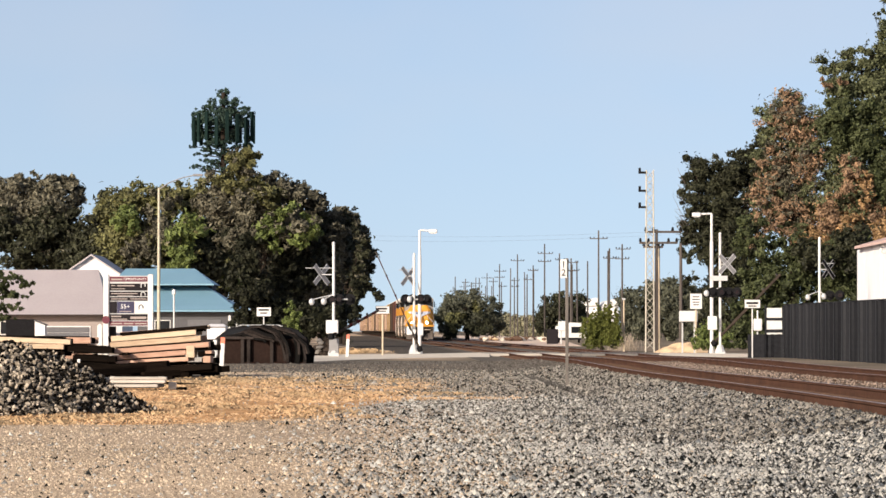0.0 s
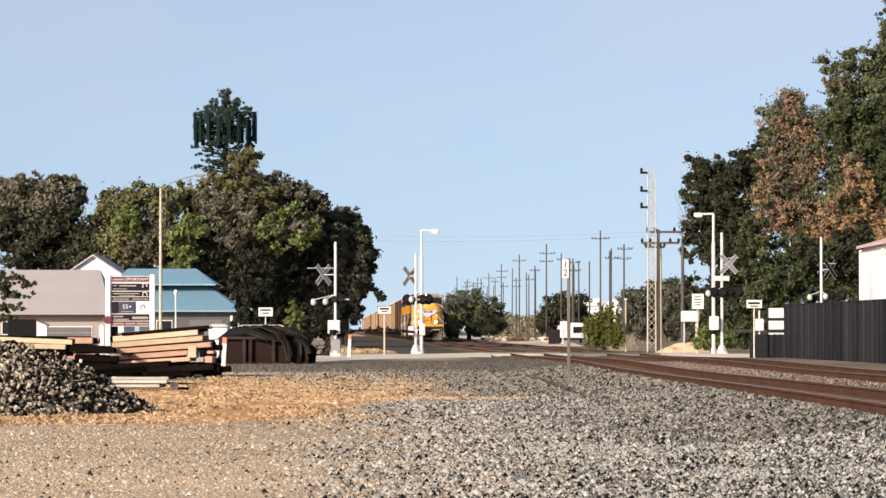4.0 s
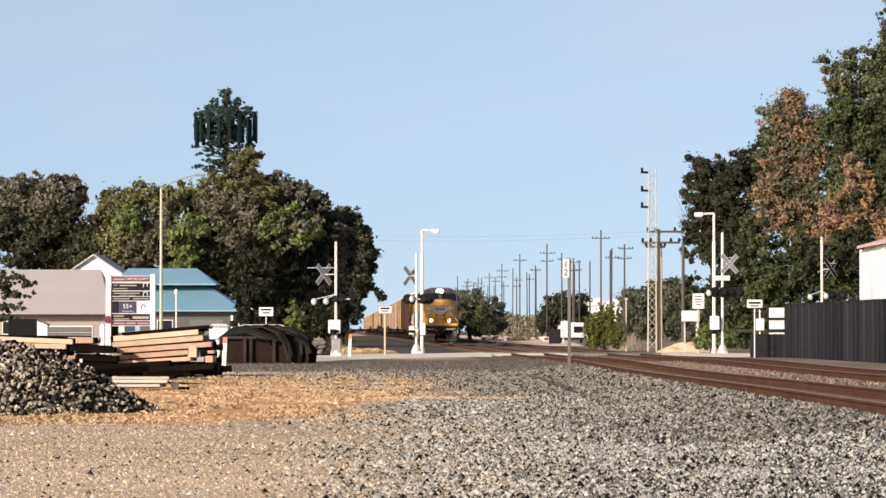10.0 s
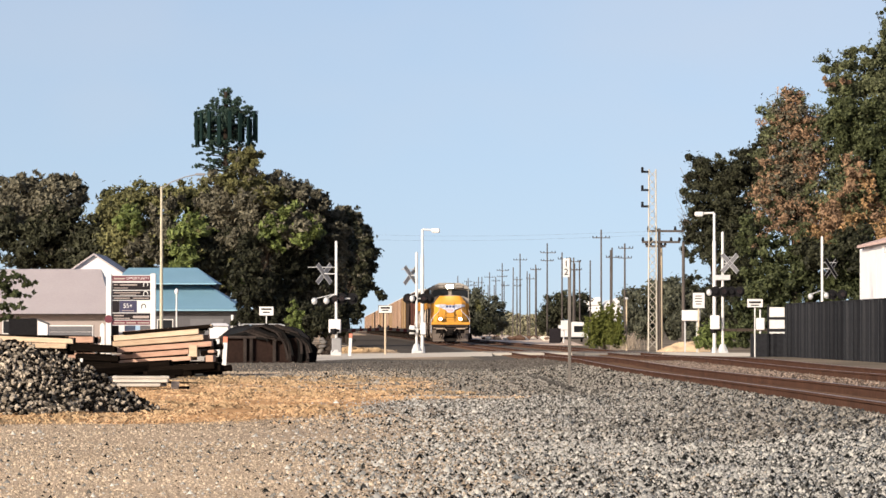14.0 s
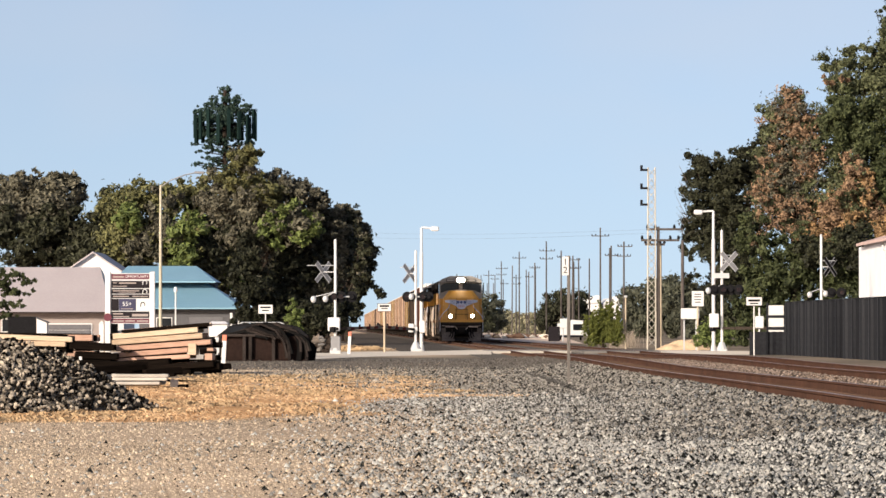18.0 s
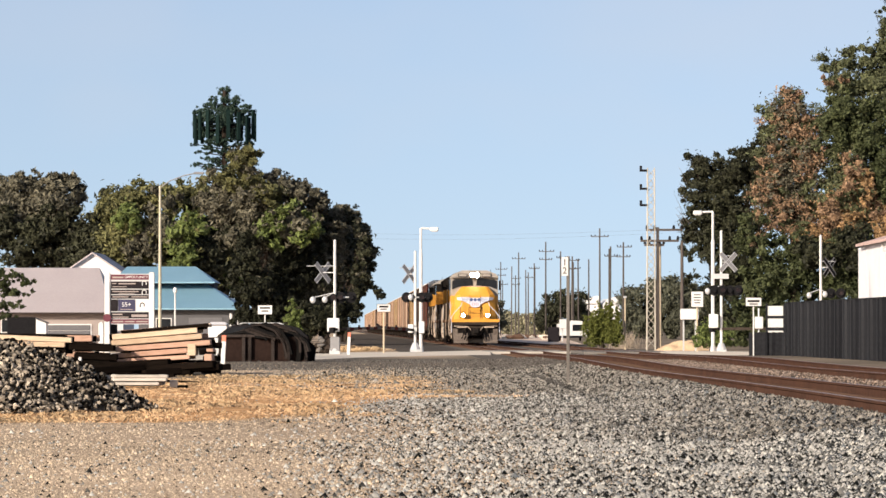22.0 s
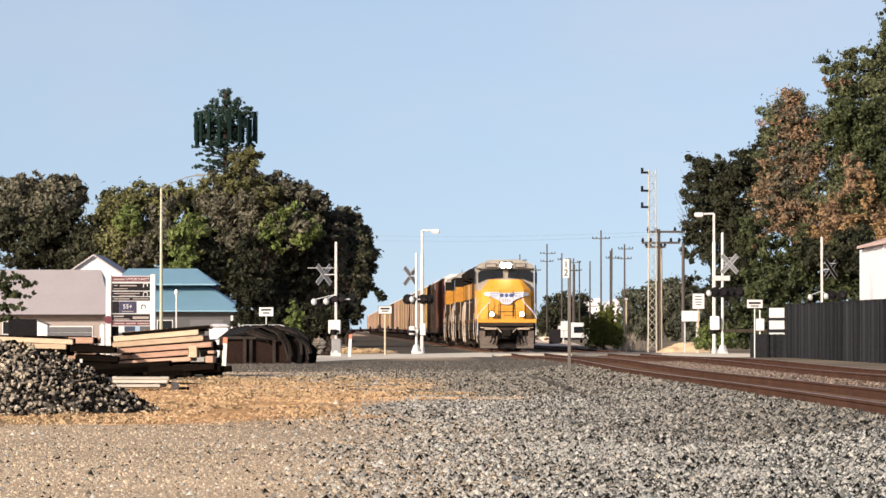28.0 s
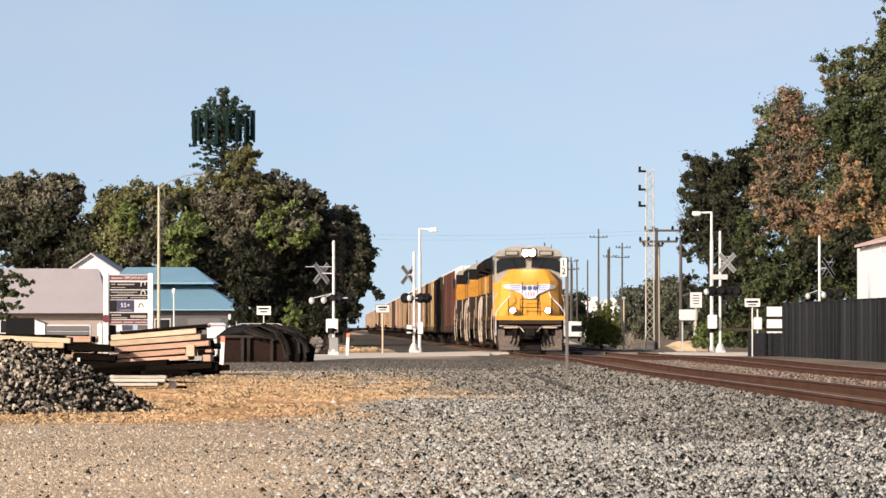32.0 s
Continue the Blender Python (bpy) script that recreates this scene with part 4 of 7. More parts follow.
tree("autumn tree with orange-brown leaves among olive ones", 22.6, 256, 7, 0.4, [
    (leaf_grey, 22500, [(-0.15, -0.9, 16.01, 0.88, 1.0, 0.88), (-0.78, -0.9, 14.9, 1.32, 1.06, 1.25), (0.58, -0.9, 14.17, 1.54, 1.23, 1.47), (-1.44, -0.9, 12.22, 1.1, 1.0, 1.47), (0.95, -0.9, 11.67, 1.47, 1.18, 1.65), (-1.73, -0.9, 10.02, 1.1, 1.0, 1.32), (0.03, -0.9, 8.55, 1.84, 1.47, 1.54), (-2.17, -0.9, 7.81, 0.66, 1.0, 1.25), (3.52, -0.9, 8.0, 1.32, 1.06, 1.69), (4.44, -0.9, 9.47, 1.03, 1.0, 1.32), (1.87, -0.9, 7.08, 1.47, 1.18, 1.03)]),
    (leaf_orange, 11500, [(-0.15, -1.5, 16.01, 0.88, 1.0, 0.88), (-0.78, -1.5, 14.9, 1.32, 1.06, 1.25), (0.58, -1.5, 14.17, 1.54, 1.23, 1.47), (-1.44, -1.5, 12.22, 1.1, 1.0, 1.47), (0.95, -1.5, 11.67, 1.47, 1.18, 1.65), (-1.73, -1.5, 10.02, 1.1, 1.0, 1.32), (0.03, -1.5, 8.55, 1.84, 1.47, 1.54), (-2.17, -1.5, 7.81, 0.66, 1.0, 1.25), (3.52, -1.5, 8.0, 1.32, 1.06, 1.69), (4.44, -1.5, 9.47, 1.03, 1.0, 1.32), (1.87, -1.5, 7.08, 1.47, 1.18, 1.03)], 45),
    (leaf_gold, 7000, [(3.2, -2.2, 8.4, 1.7, 1.0, 1.9), (4.4, -2.2, 9.2, 0.9, 1.0, 1.2), (1.4, -2.2, 7.2, 1.6, 1.0, 0.8)], 40),
    (leaf_brown, 3200, [(-0.3, -1.8, 14.9, 1.5, 1.0, 1.6), (0.2, -1.8, 12.2, 1.7, 1.0, 1.7), (-1.0, -1.8, 10.4, 1.4, 1.0, 1.5), (1.2, -1.8, 9.0, 1.6, 1.0, 1.2)], 40),
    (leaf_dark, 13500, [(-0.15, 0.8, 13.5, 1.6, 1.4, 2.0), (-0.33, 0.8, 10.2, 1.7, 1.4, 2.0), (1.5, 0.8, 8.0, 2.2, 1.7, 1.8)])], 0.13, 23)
tree("tall green tree at the edge of the lot", 27.2, 254, 9, 0.5, [
    (leaf_grey, 45000, [(-1.9, 0, 18.33, 1.24, 1.0, 0.87), (-0.19, 0, 18.7, 1.46, 1.17, 1.09), (-1.1, 0, 16.33, 1.68, 1.34, 1.53), (1.16, 0, 19.97, 0.8, 1.0, 1.82), (1.09, 0, 16.33, 1.82, 1.46, 2.19), (-1.83, 0, 13.41, 1.68, 1.34, 2.19), (0.36, 0, 12.32, 2.19, 1.75, 2.92), (-1.1, 0, 9.77, 2.19, 1.75, 2.55), (1.38, 0, 21.8, 0.44, 1.0, 1.31), (2.55, 0, 18.15, 1.82, 1.46, 3.28), (1.5, 0, 8.4, 1.7, 1.4, 1.9), (2.4, 0, 10.6, 1.7, 1.4, 2.2)]),
    (leaf_green, 13500, [(-1.83, -1.5, 14.51, 1.46, 1.17, 1.82), (-0.0, -1.5, 14.14, 1.46, 1.17, 2.19), (1.09, -1.5, 10.86, 1.46, 1.17, 2.19)]),
    (leaf_orange, 4600, [(-2.19, -2.0, 17.06, 0.87, 1.0, 0.51), (-0.92, -2.0, 11.59, 0.73, 1.0, 1.09), (0.6, -2.0, 8.6, 1.1, 1.0, 1.2), (-2.2, -2.0, 8.5, 1.2, 1.0, 1.4), (-0.8, -2.0, 9.9, 1.2, 1.0, 1.3)]),
    (leaf_gold, 3600, [(-1.4, -2.6, 7.4, 0.8, 0.8, 1.5), (0.9, -2.6, 7.2, 0.9, 0.8, 1.4), (-0.2, -2.6, 10.2, 0.6, 0.8, 1.2), (1.7, -2.6, 9.4, 0.6, 0.8, 1.3)], 30)], 0.15, 24)
tree("low olive-green tree behind the black fence", 21.2, 240, 3, 0.35, [
    (leaf_green, 30000, [(-2.22, 0, 6.54, 1.1, 1.0, 1.72), (-1.7, 0, 3.44, 1.55, 1.24, 2.07), (0.02, 0, 4.82, 2.07, 1.65, 2.07), (2.09, 0, 4.47, 2.07, 1.65, 2.07), (3.46, 0, 5.16, 1.38, 1.1, 1.72), (-3.01, 0, 1.72, 1.1, 1.0, 1.72), (4.84, 0, 4.82, 1.72, 1.38, 2.07), (3.8, 0, 2.6, 1.7, 1.2, 2.0), (-2.0, 0, 1.3, 1.6, 1.0, 1.7), (-0.5, 0, 2.6, 1.2, 1.0, 1.5)]),
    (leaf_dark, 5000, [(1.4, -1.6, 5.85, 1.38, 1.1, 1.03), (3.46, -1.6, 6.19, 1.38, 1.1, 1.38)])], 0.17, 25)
tree("yellow-green bush on the sandy bank", 13.9, 206, 0.5, 0.06, [(leaf_light, 4200, [(0, 0, 0.85, 0.75, 0.5, 0.75), (0.6, 0, 0.7, 0.6, 0.5, 0.6), (-0.6, 0, 0.55, 0.4, 0.4, 0.45), (0.2, 0, 1.35, 0.4, 0.3, 0.4)], 40)], 0.08, 26, "shrub", "shrub", 2)
tree("dark-leaved tree reaching in at the edge of the lot", -13.4, 111, 3, 0.16, [
    (leaf_green, 2300, [(0.35, 0, 2.8, 0.9, 0.5, 0.16), (1.05, 0, 2.5, 0.75, 0.4, 0.12), (1.35, 0, 2.2, 0.5, 0.4, 0.1), (0.8, 0, 1.85, 0.8, 0.4, 0.13), (1.2, 0, 2.68, 0.5, 0.4, 0.09), (0.5, 0, 2.3, 0.8, 0.4, 0.14), (0.9, 0, 1.55, 0.5, 0.4, 0.1)], 14)], 0.085, 27)

# far hedges and woods along the horizon
far_blobs = []
q = random.Random(5)
for i in range(60):
    x = -420 + i * 15 + q.uniform(-5, 5)
    if -75 < x < -20:
        continue
    far_blobs.append((x, 1050 + q.uniform(-90, 90), 2.4, 10, 6, q.uniform(2.2, 4.2)))
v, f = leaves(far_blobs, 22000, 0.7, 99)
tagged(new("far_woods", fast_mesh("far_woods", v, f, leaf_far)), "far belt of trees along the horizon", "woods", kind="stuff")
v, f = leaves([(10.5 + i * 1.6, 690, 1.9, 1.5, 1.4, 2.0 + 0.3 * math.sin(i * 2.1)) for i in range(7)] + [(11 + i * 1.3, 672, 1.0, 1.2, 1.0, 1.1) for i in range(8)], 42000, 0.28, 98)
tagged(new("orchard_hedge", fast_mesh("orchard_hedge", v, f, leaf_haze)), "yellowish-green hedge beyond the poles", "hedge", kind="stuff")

# ---------------------------------------------------------------- houses and buildings
def hip(x0, x1, y0, y1, z0, z1, inset0, inset1):
    """A roof with a ridge along x; insets pull the ridge's ends back."""
    ym = (y0 + y1) / 2
    g = Geo()
    v = [(x0, y0, z0), (x1, y0, z0), (x1, y1, z0), (x0, y1, z0), (x0 + inset0, ym, z1), (x1 - inset1, ym, z1)]
    return g.add(v, [(0, 1, 5, 4), (1, 2, 5), (2, 3, 4, 5), (3, 0, 4), (3, 2, 1, 0)])


def window(parent, x, y, z, w, h, name="window"):
    """A framed window in a wall that faces the lot."""
    fr = part(name, Geo().box(x - w / 2 - 0.07, x + w / 2 + 0.07, y - 0.06, y - 0.005, z - 0.07, z + h + 0.07), white, parent)
    part("pane", Geo().box(x - w / 2, x + w / 2, y - 0.075, y - 0.062, z, z + h), glass, fr)
    return fr


dull_grey = mat("dull_grey_door", (0.15, 0.15, 0.16), (0.11, 0.11, 0.12), 0.7)
house = thing("house", "low house with a wide pinkish-grey metal roof", "house")
part("wall", Geo().box(-43.5, -28.3, 328.5, 341, 0, 2.55), wall_beige, house)
part("roof", hip(-44.2, -27.7, 327.6, 342, 2.5, 6.35, 6.5, 1.6), roof_grey, house, "pinkish-grey metal roof")
part("fascia", Geo().box(-44.2, -27.7, 327.5, 327.6, 2.40, 2.52), mat("brown_fascia", (0.05, 0.04, 0.038), None, 0.7), house)
gd = part("garage_door", Geo().box(-33.2, -29.4, 328.42, 328.5, 0, 1.56), wall_white, house)
for k in range(3):
    part("door_panel", Geo().box(-33.1, -29.5, 328.36, 328.42, 0.05 + 0.49 * k, 0.5 + 0.49 * k, c=0.01), dull_grey, gd, "dull grey door panel")
window(house, -36.2, 328.5, 0.9, 1.4, 1.0)
window(house, -39.5, 328.5, 0.9, 1.4, 1.0)
house = thing("house", "white-gabled house behind the low grey roof", "house")
part("wall", Geo().prism([(-32.9, 0), (-28.2, 0), (-28.2, 6.0), (-30.9, 7.75), (-32.9, 6.4)], 1, 346, 358), wall_white, house)
part("roof", Geo().add([(-30.9, 345.6, 7.9), (-27.8, 345.6, 5.85), (-27.8, 358, 5.85), (-30.9, 358, 7.9), (-30.9, 345.6, 7.75), (-27.8, 345.6, 5.7), (-27.8, 358, 5.7), (-30.9, 358, 7.75)], [(0, 1, 2, 3), (4, 7, 6, 5), (0, 4, 5, 1), (1, 5, 6, 2)])
     .add([(-30.9, 345.6, 7.9), (-33.3, 345.6, 6.25), (-33.3, 358, 6.25), (-30.9, 358, 7.9), (-30.9, 345.6, 7.75), (-33.3, 345.6, 6.1), (-33.3, 358, 6.1), (-30.9, 358, 7.75)], [(3, 2, 1, 0), (5, 6, 7, 4), (1, 5, 4, 0), (2, 6, 5, 1)]), roof_grey, house)
house = thing("house", "house with a two-tier pale blue metal roof", "house")
# siding darkened: the shade of eaves and trees sits in its colour
shaded_wall = mat("shade_grey_siding", (0.11, 0.11, 0.12), (0.075, 0.075, 0.08), 0.8, scale=0.6, fine=10)
part("wall", Geo().box(-25.6, -17.4, 330, 342, 0, 2.86), shaded_wall, house)
part("upper_wall", Geo().box(-26.5, -19.6, 335.5, 340.5, 2.7, 5.2), shaded_wall, house)
part("roof", hip(-27.2, -16.9, 329.2, 343, 2.86, 5.2, 1.0, 3.6), roof_blue, house, "lower pale blue roof")
part("fascia", Geo().box(-27.2, -16.9, 329.1, 329.2, 2.76, 2.88), roof_blue, house)
part("upper_fascia", Geo().box(-28.2, -19.4, 333.3, 333.42, 5.02, 5.14), roof_blue, house)
part("upper_roof", hip(-28.2, -19.4, 333.4, 342, 5.1, 6.5, 1.0, 1.9), roof_blue, house, "upper pale blue roof")
window(house, -23.5, 330, 0.9, 1.2, 1.1)
part("garage_door", Geo().box(-21.4, -18.6, 329.92, 330, 0, 2.1), dull_grey, house, "grey roll-up garage door")
# low garden walls and a parked white van before the houses
solid("garden_wall", Geo().box(-35.3, -33.0, 318, 318.2, 0, 2.1), black, "dark board fence before the grey-roofed house", "fence")
hut = thing("shed", "small white lean-to beside the dark board fence", "shed")
part("wall", Geo().prism([(-32.95, 0), (-32.15, 0), (-32.15, 1.62), (-32.95, 1.95)], 1, 318, 319.4), wall_white, hut)
part("roof", Geo().prism([(-33.0, 1.96), (-32.05, 1.58), (-32.05, 1.66), (-33.0, 2.04)], 1, 317.8, 319.6), dull_grey, hut)
for x, w, z in ((-17.95, 0.2, 2.45), (-17.3, 0.14, 2.7)):
    part("porch_post", Geo().box(x, x + w, 329.3, 329.5, 0, z, c=0.02), white, house, "white porch post")
shed = thing("shed", "small white shed beside the blue-roofed house", "shed")
part("wall", Geo().box(-19.3, -17.8, 322, 324, 0, 1.5), wall_white, shed)
part("roof", hip(-19.4, -17.7, 321.8, 324.2, 1.5, 1.72, 0.3, 0.3), wall_white, shed)

shop_white = mat("off_white_siding", (0.66, 0.665, 0.70), (0.58, 0.585, 0.61), 0.7, scale=0.6, fine=10, bump=0.08)
shop = thing("building", "tall white building with a low red-brown roof", "building")
part("wall", Geo().prism([(21.7, 0), (35.0, 0), (35.0, 5.5), (28.4, 7.4), (21.7, 5.5)], 1, 160, 204), shop_white, shop)
red_roof = mat("faded_red_brown_roof", (0.50, 0.37, 0.34), (0.40, 0.30, 0.28), 0.7)
part("roof", Geo().prism([(21.35, 5.42), (28.4, 7.42), (28.4, 7.56), (21.35, 5.56)], 1, 159.6, 204.3), red_roof, shop, "red-brown roof slope")
part("roof", Geo().prism([(28.4, 7.42), (35.3, 5.42), (35.3, 5.56), (28.4, 7.56)], 1, 159.6, 204.3), red_roof, shop, "red-brown roof slope")
part("downpipe", Geo().rod((21.64, 194.5, 0), (21.64, 194.5, 5.4), 0.05), white, shop)
part("wall_lamp", Geo().box(21.35, 21.68, 191.4, 191.9, 4.95, 5.15, c=0.03), galv, shop)
for y in range(162, 203, 4):
    part("wall_panel", Geo().box(21.67, 21.698, y + 0.03, y + 3.97, 0.1, 5.4), shop_white, shop)

# ---------------------------------------------------------------- fence
fence = thing("fence", "tall black corrugated steel fence along the tracks", "fence")
front = [(0.0, 0.0), (0.06, -0.09), (0.62, -0.09), (0.70, 0.0), (1.55, 0.0), (1.62, -0.05)]
front.append((2.4, 0.0))
corr = Geo()
n = len(front)
corr.v = [(x, y, z) for z in (0.03, 2.33) for x, y in front]
corr.f = [(i, i + 1, n + i + 1, n + i) for i in range(n - 1)]
corr = corr.mesh("panel", fence_black)
post = Geo().box(-0.05, 0.05, -0.09, 0.05, 0, 2.36, c=0.01).mesh("post", mat("scuffed_steel_post", (0.028, 0.029, 0.031), (0.010, 0.010, 0.011), 0.6, 0.1))
cap = Geo().box(0, 2.4, -0.05, 0.05, 2.33, 2.38).mesh("top_rail", fence_black)
for k in range(20):
    y = 172.5 - 2.4 * k
    x = 15.02 + 0.030 * 2.4 * k
    turn = pose(x, y, -0.04, 0, 0, -88.3)
    for nm, me in (("panel", corr), ("post", post), ("top_rail", cap)):
        part(nm, me, None, fence).matrix_basis = turn
low = thing("low_fence", "low black board fence at the end of the tall one", "fence")
for k in range(11):
    part("board", Geo().box(13.42 + 0.145 * k, 13.563 + 0.145 * k, 173.4, 173.43, 0, 1.02 + 0.015 * (k % 2)), fence_black, low)
unit = thing("white_cabinet", "stacked white louvred cabinets in a dark frame", "cabinet")
part("frame", Geo().box(14.38, 14.45, 176, 176.1, 0, 2.32).box(15.18, 15.26, 176, 176.1, 0, 2.3).box(14.45, 15.18, 176.02, 176.1, 1.10, 1.24).box(14.45, 15.18, 176.02, 176.1, 1.64, 1.76).box(14.45, 15.18, 176.06, 176.1, 0, 1.0), fence_black, unit)
for z0, z1 in ((1.76, 2.20), (1.24, 1.64), (1.0, 1.10)):
    part("white_panel", Geo().box(14.47, 15.16, 176.03, 176.08, z0, z1, c=0.01), white, unit)

# ---------------------------------------------------------------- crossing signals
def plate_sign(label, x, y, h, w, ph, pole_mat, bars, wood=False):
    """A small white plate with dark bars for its lettering, on a post."""
    s = thing("plate_sign", label, "sign", "small signs at the crossing", at=pose(x, y, 0))
    part("post", Geo().rod((0, 0, 0), (0, 0, h - ph * 0.3), 0.045 if wood else 0.03), pole_mat, s)
    p = part("plate", Geo().box(-w / 2, w / 2, -0.055, -0.04, h - ph, h), white, s)
    part("rim", Geo().box(-w / 2, w / 2, -0.06, -0.055, h - 0.02, h).box(-w / 2, w / 2, -0.06, -0.055, h - ph, h - ph + 0.02).box(-w / 2, -w / 2 + 0.02, -0.06, -0.055, h - ph, h).box(w / 2 - 0.02, w / 2, -0.06, -0.055, h - ph, h), charcoal, p)
    for bx, bw, bz, bh in bars:
        part("lettering", Geo().box(bx - bw / 2, bx + bw / 2, -0.06, -0.055, h - bz - bh, h - bz), charcoal, p)
    return s


def flasher(parent, x, y, z, face, lens=True):
    """A round signal lamp with its black backing disc and hood; face -1 looks at the lot."""
    d = part("signal_lamp", Geo().rod((x, y, z), (x, y + 0.03 * face, z), 0.255, n=20), black, parent, "black round backing disc")
    part("housing", Geo().rod((x, y - 0.16 * face, z), (x, y, z), 0.11, 0.13, 12), black, d)
    part("hood", Geo().rod((x, y + 0.03 * face, z), (x, y + 0.24 * face, z + 0.02), 0.135, 0.15, 14), black, d)
    if lens:
        part("lens", Geo().rod((x, y + 0.24 * face, z), (x, y + 0.25 * face, z), 0.11, n=14), lens_red, d)
    return d


buck_grey = mat("bare_sign_back", (0.26, 0.26, 0.27), (0.19, 0.19, 0.20), 0.6, 0.3)


def crossing_signal(label, x, y, h, buck_x, buck_z, lamp_z, lamps, face, box=None, white_lamp=None, rim=True, turn=44):
    s = thing("crossing_signal", label, "crossing signal", "level crossing signals", at=pose(x, y, 0))
    part("base", Geo().prism([(-0.24, -0.24), (0.24, -0.24), (0.24, 0.24), (-0.24, 0.24)], 2, -0.1, 0.16).rod((0, 0, 0.16), (0, 0, 0.5), 0.26, 0.12, 10), galv, s, "flared grey mast foot")
    part("mast", Geo().rod((0, 0, 0.3), (0, 0, h), 0.062, n=12).rod((0, 0, h), (0, 0, h + 0.06), 0.075, 0.02, 12), white, s, "white steel mast")
    for k, a in enumerate((45, -45)):
        m = pose(buck_x, face * (0.09 + 0.02 * k), buck_z, 0, 0, turn) @ pose(0, 0.02 * k, 0, 0, a, 0)
        part("crossbuck_blade", Geo().box(-0.60, 0.60, -0.008, 0.008, -0.085, 0.085, m), buck_grey if rim else black, s)
        part("crossbuck_edge", Geo().box(-0.60, 0.60, -0.013, 0.013, 0.085, 0.112, m).box(-0.60, 0.60, -0.013, 0.013, -0.112, -0.085, m), galv if rim else buck_grey, s, "pale rim of the crossbuck blade" if rim else "")
    part("crossbuck_bracket", Geo().rod((0, 0, buck_z), (buck_x, face * 0.09, buck_z), 0.025).rod((0, 0, buck_z + 0.3), (-0.2 + buck_x * 2, 0, buck_z + 0.3), 0.018), galv, s)
    part("lamp_crossarm", Geo().rod((min(lamps) + 0.0, 0, lamp_z), (max(lamps), 0, lamp_z), 0.035), galv, s)
    for k, lx in enumerate(lamps):
        flasher(s, lx, 0.1 * face, lamp_z, face if k % 2 else -face)
    if white_lamp:
        for wx, wz in white_lamp:
            b = part("bell", Geo().ball((wx, -0.12, wz), 0.135, 0.11, 0.16, 12, 8), galv, s, "pale round lamp back", True)
            part("bell_bracket", Geo().rod((wx, -0.06, wz + 0.1), (0, 0, lamp_z + 0.22), 0.022), galv, b)
    if box:
        bx, bz, bw, bh = box
        c = part("control_box", Geo().box(bx - bw / 2, bx + bw / 2, -0.32, 0.10, bz, bz + bh, c=0.03), white, s, "white gate mechanism box")
        part("door_seam", Geo().box(bx - bw / 2 + 0.05, bx + bw / 2 - 0.05, -0.325, -0.321, bz + 0.06, bz + bh - 0.06), wall_white, c)
    return s


def gate_arm(parent, length, pivot, dark=False):
    """A striped arm along its own +x, with a short counterweight; it is keyed later."""
    a = part("gate_arm", Geo().box(-0.9, 0.55, -0.05, 0.05, -0.06, 0.06, c=0.01), under, parent, "gate arm with red and white stripes")
    n = 9
    for k in range(n):
        x0, x1 = 0.5 + (length - 0.5) * k / n, 0.5 + (length - 0.5) * (k + 1) / n
        part("stripe", Geo().box(x0, x1, -0.022, 0.022, -0.072 + 0.002 * k, 0.072 - 0.002 * k), under if dark else (arm_red if k % 2 else arm_pale), a)
    part("counterweight", Geo().box(-1.05, -0.8, -0.12, 0.12, -0.16, 0.10, c=0.02), black, a)
    for k in range(3):
        x = length * (0.45 + 0.25 * k)
        part("arm_light", Geo().rod((x, 0, 0.055), (x, 0, 0.16), 0.05, n=8), lens_red, a)
    a.location = pivot
    return a


sig_a = crossing_signal("white crossing signal mast with crossbuck and lowered gate", -5.0, 180, 5.2, -0.55, 3.75, 2.62, [0.25, 0.75, -0.05], 1, box=(-0.06, 1.05, 0.56, 0.62), white_lamp=[(-1.0, 2.5), (-0.45, 2.52)])
sig_b = crossing_signal("white crossing signal mast with crossbuck beside the track", -1.42, 193, 4.95, -0.28, 3.86, 2.72, [-0.42, -0.08, 0.34, 0.62], 1, box=(0.32, 0.95, 0.28, 0.6), white_lamp=[(-0.22, 2.72)])
sig_c = crossing_signal("white crossing signal mast with white crossbuck by the fence", 13.3, 189, 5.85, 0.34, 4.38, 3.02, [-0.35, 0.05, 0.42, 0.8], -1, box=(-0.38, 1.22, 0.44, 0.66), white_lamp=[(-0.66, 2.98)], turn=24)
part("track_count_plate", Geo().box(-0.5, 0.35, -0.13, -0.11, 3.58, 3.82), galv, sig_c, "grey plate under the crossbuck")
crossing_signal("white crossing signal mast behind the black fence", 18.84, 197, 5.82, 0.45, 4.25, 2.95, [0.5, 1.0], -1, white_lamp=[(-0.6, 2.85), (0.2, 2.9)], rim=False)
part("base_casing", Geo().box(-0.2, 0.24, -0.2, 0.2, 0, 0.82, c=0.03), buck_grey, sig_a, "grey steel base casing")
part("gate_mechanism", Geo().box(-0.36, -0.08, -0.32, -0.06, 0.98, 1.40, c=0.03).box(-0.08, 0.08, -0.26, -0.12, 1.05, 1.25), white, sig_b, "white gate mechanism case")
arm_a = gate_arm(sig_a, 4.35, (0.28, 0.1, 1.16))
arm_b = gate_arm(sig_b, 4.35, (-0.1, -0.25, 1.12))
arm_c = gate_arm(sig_c, 4.35, (0.25, -0.2, 1.18), True)


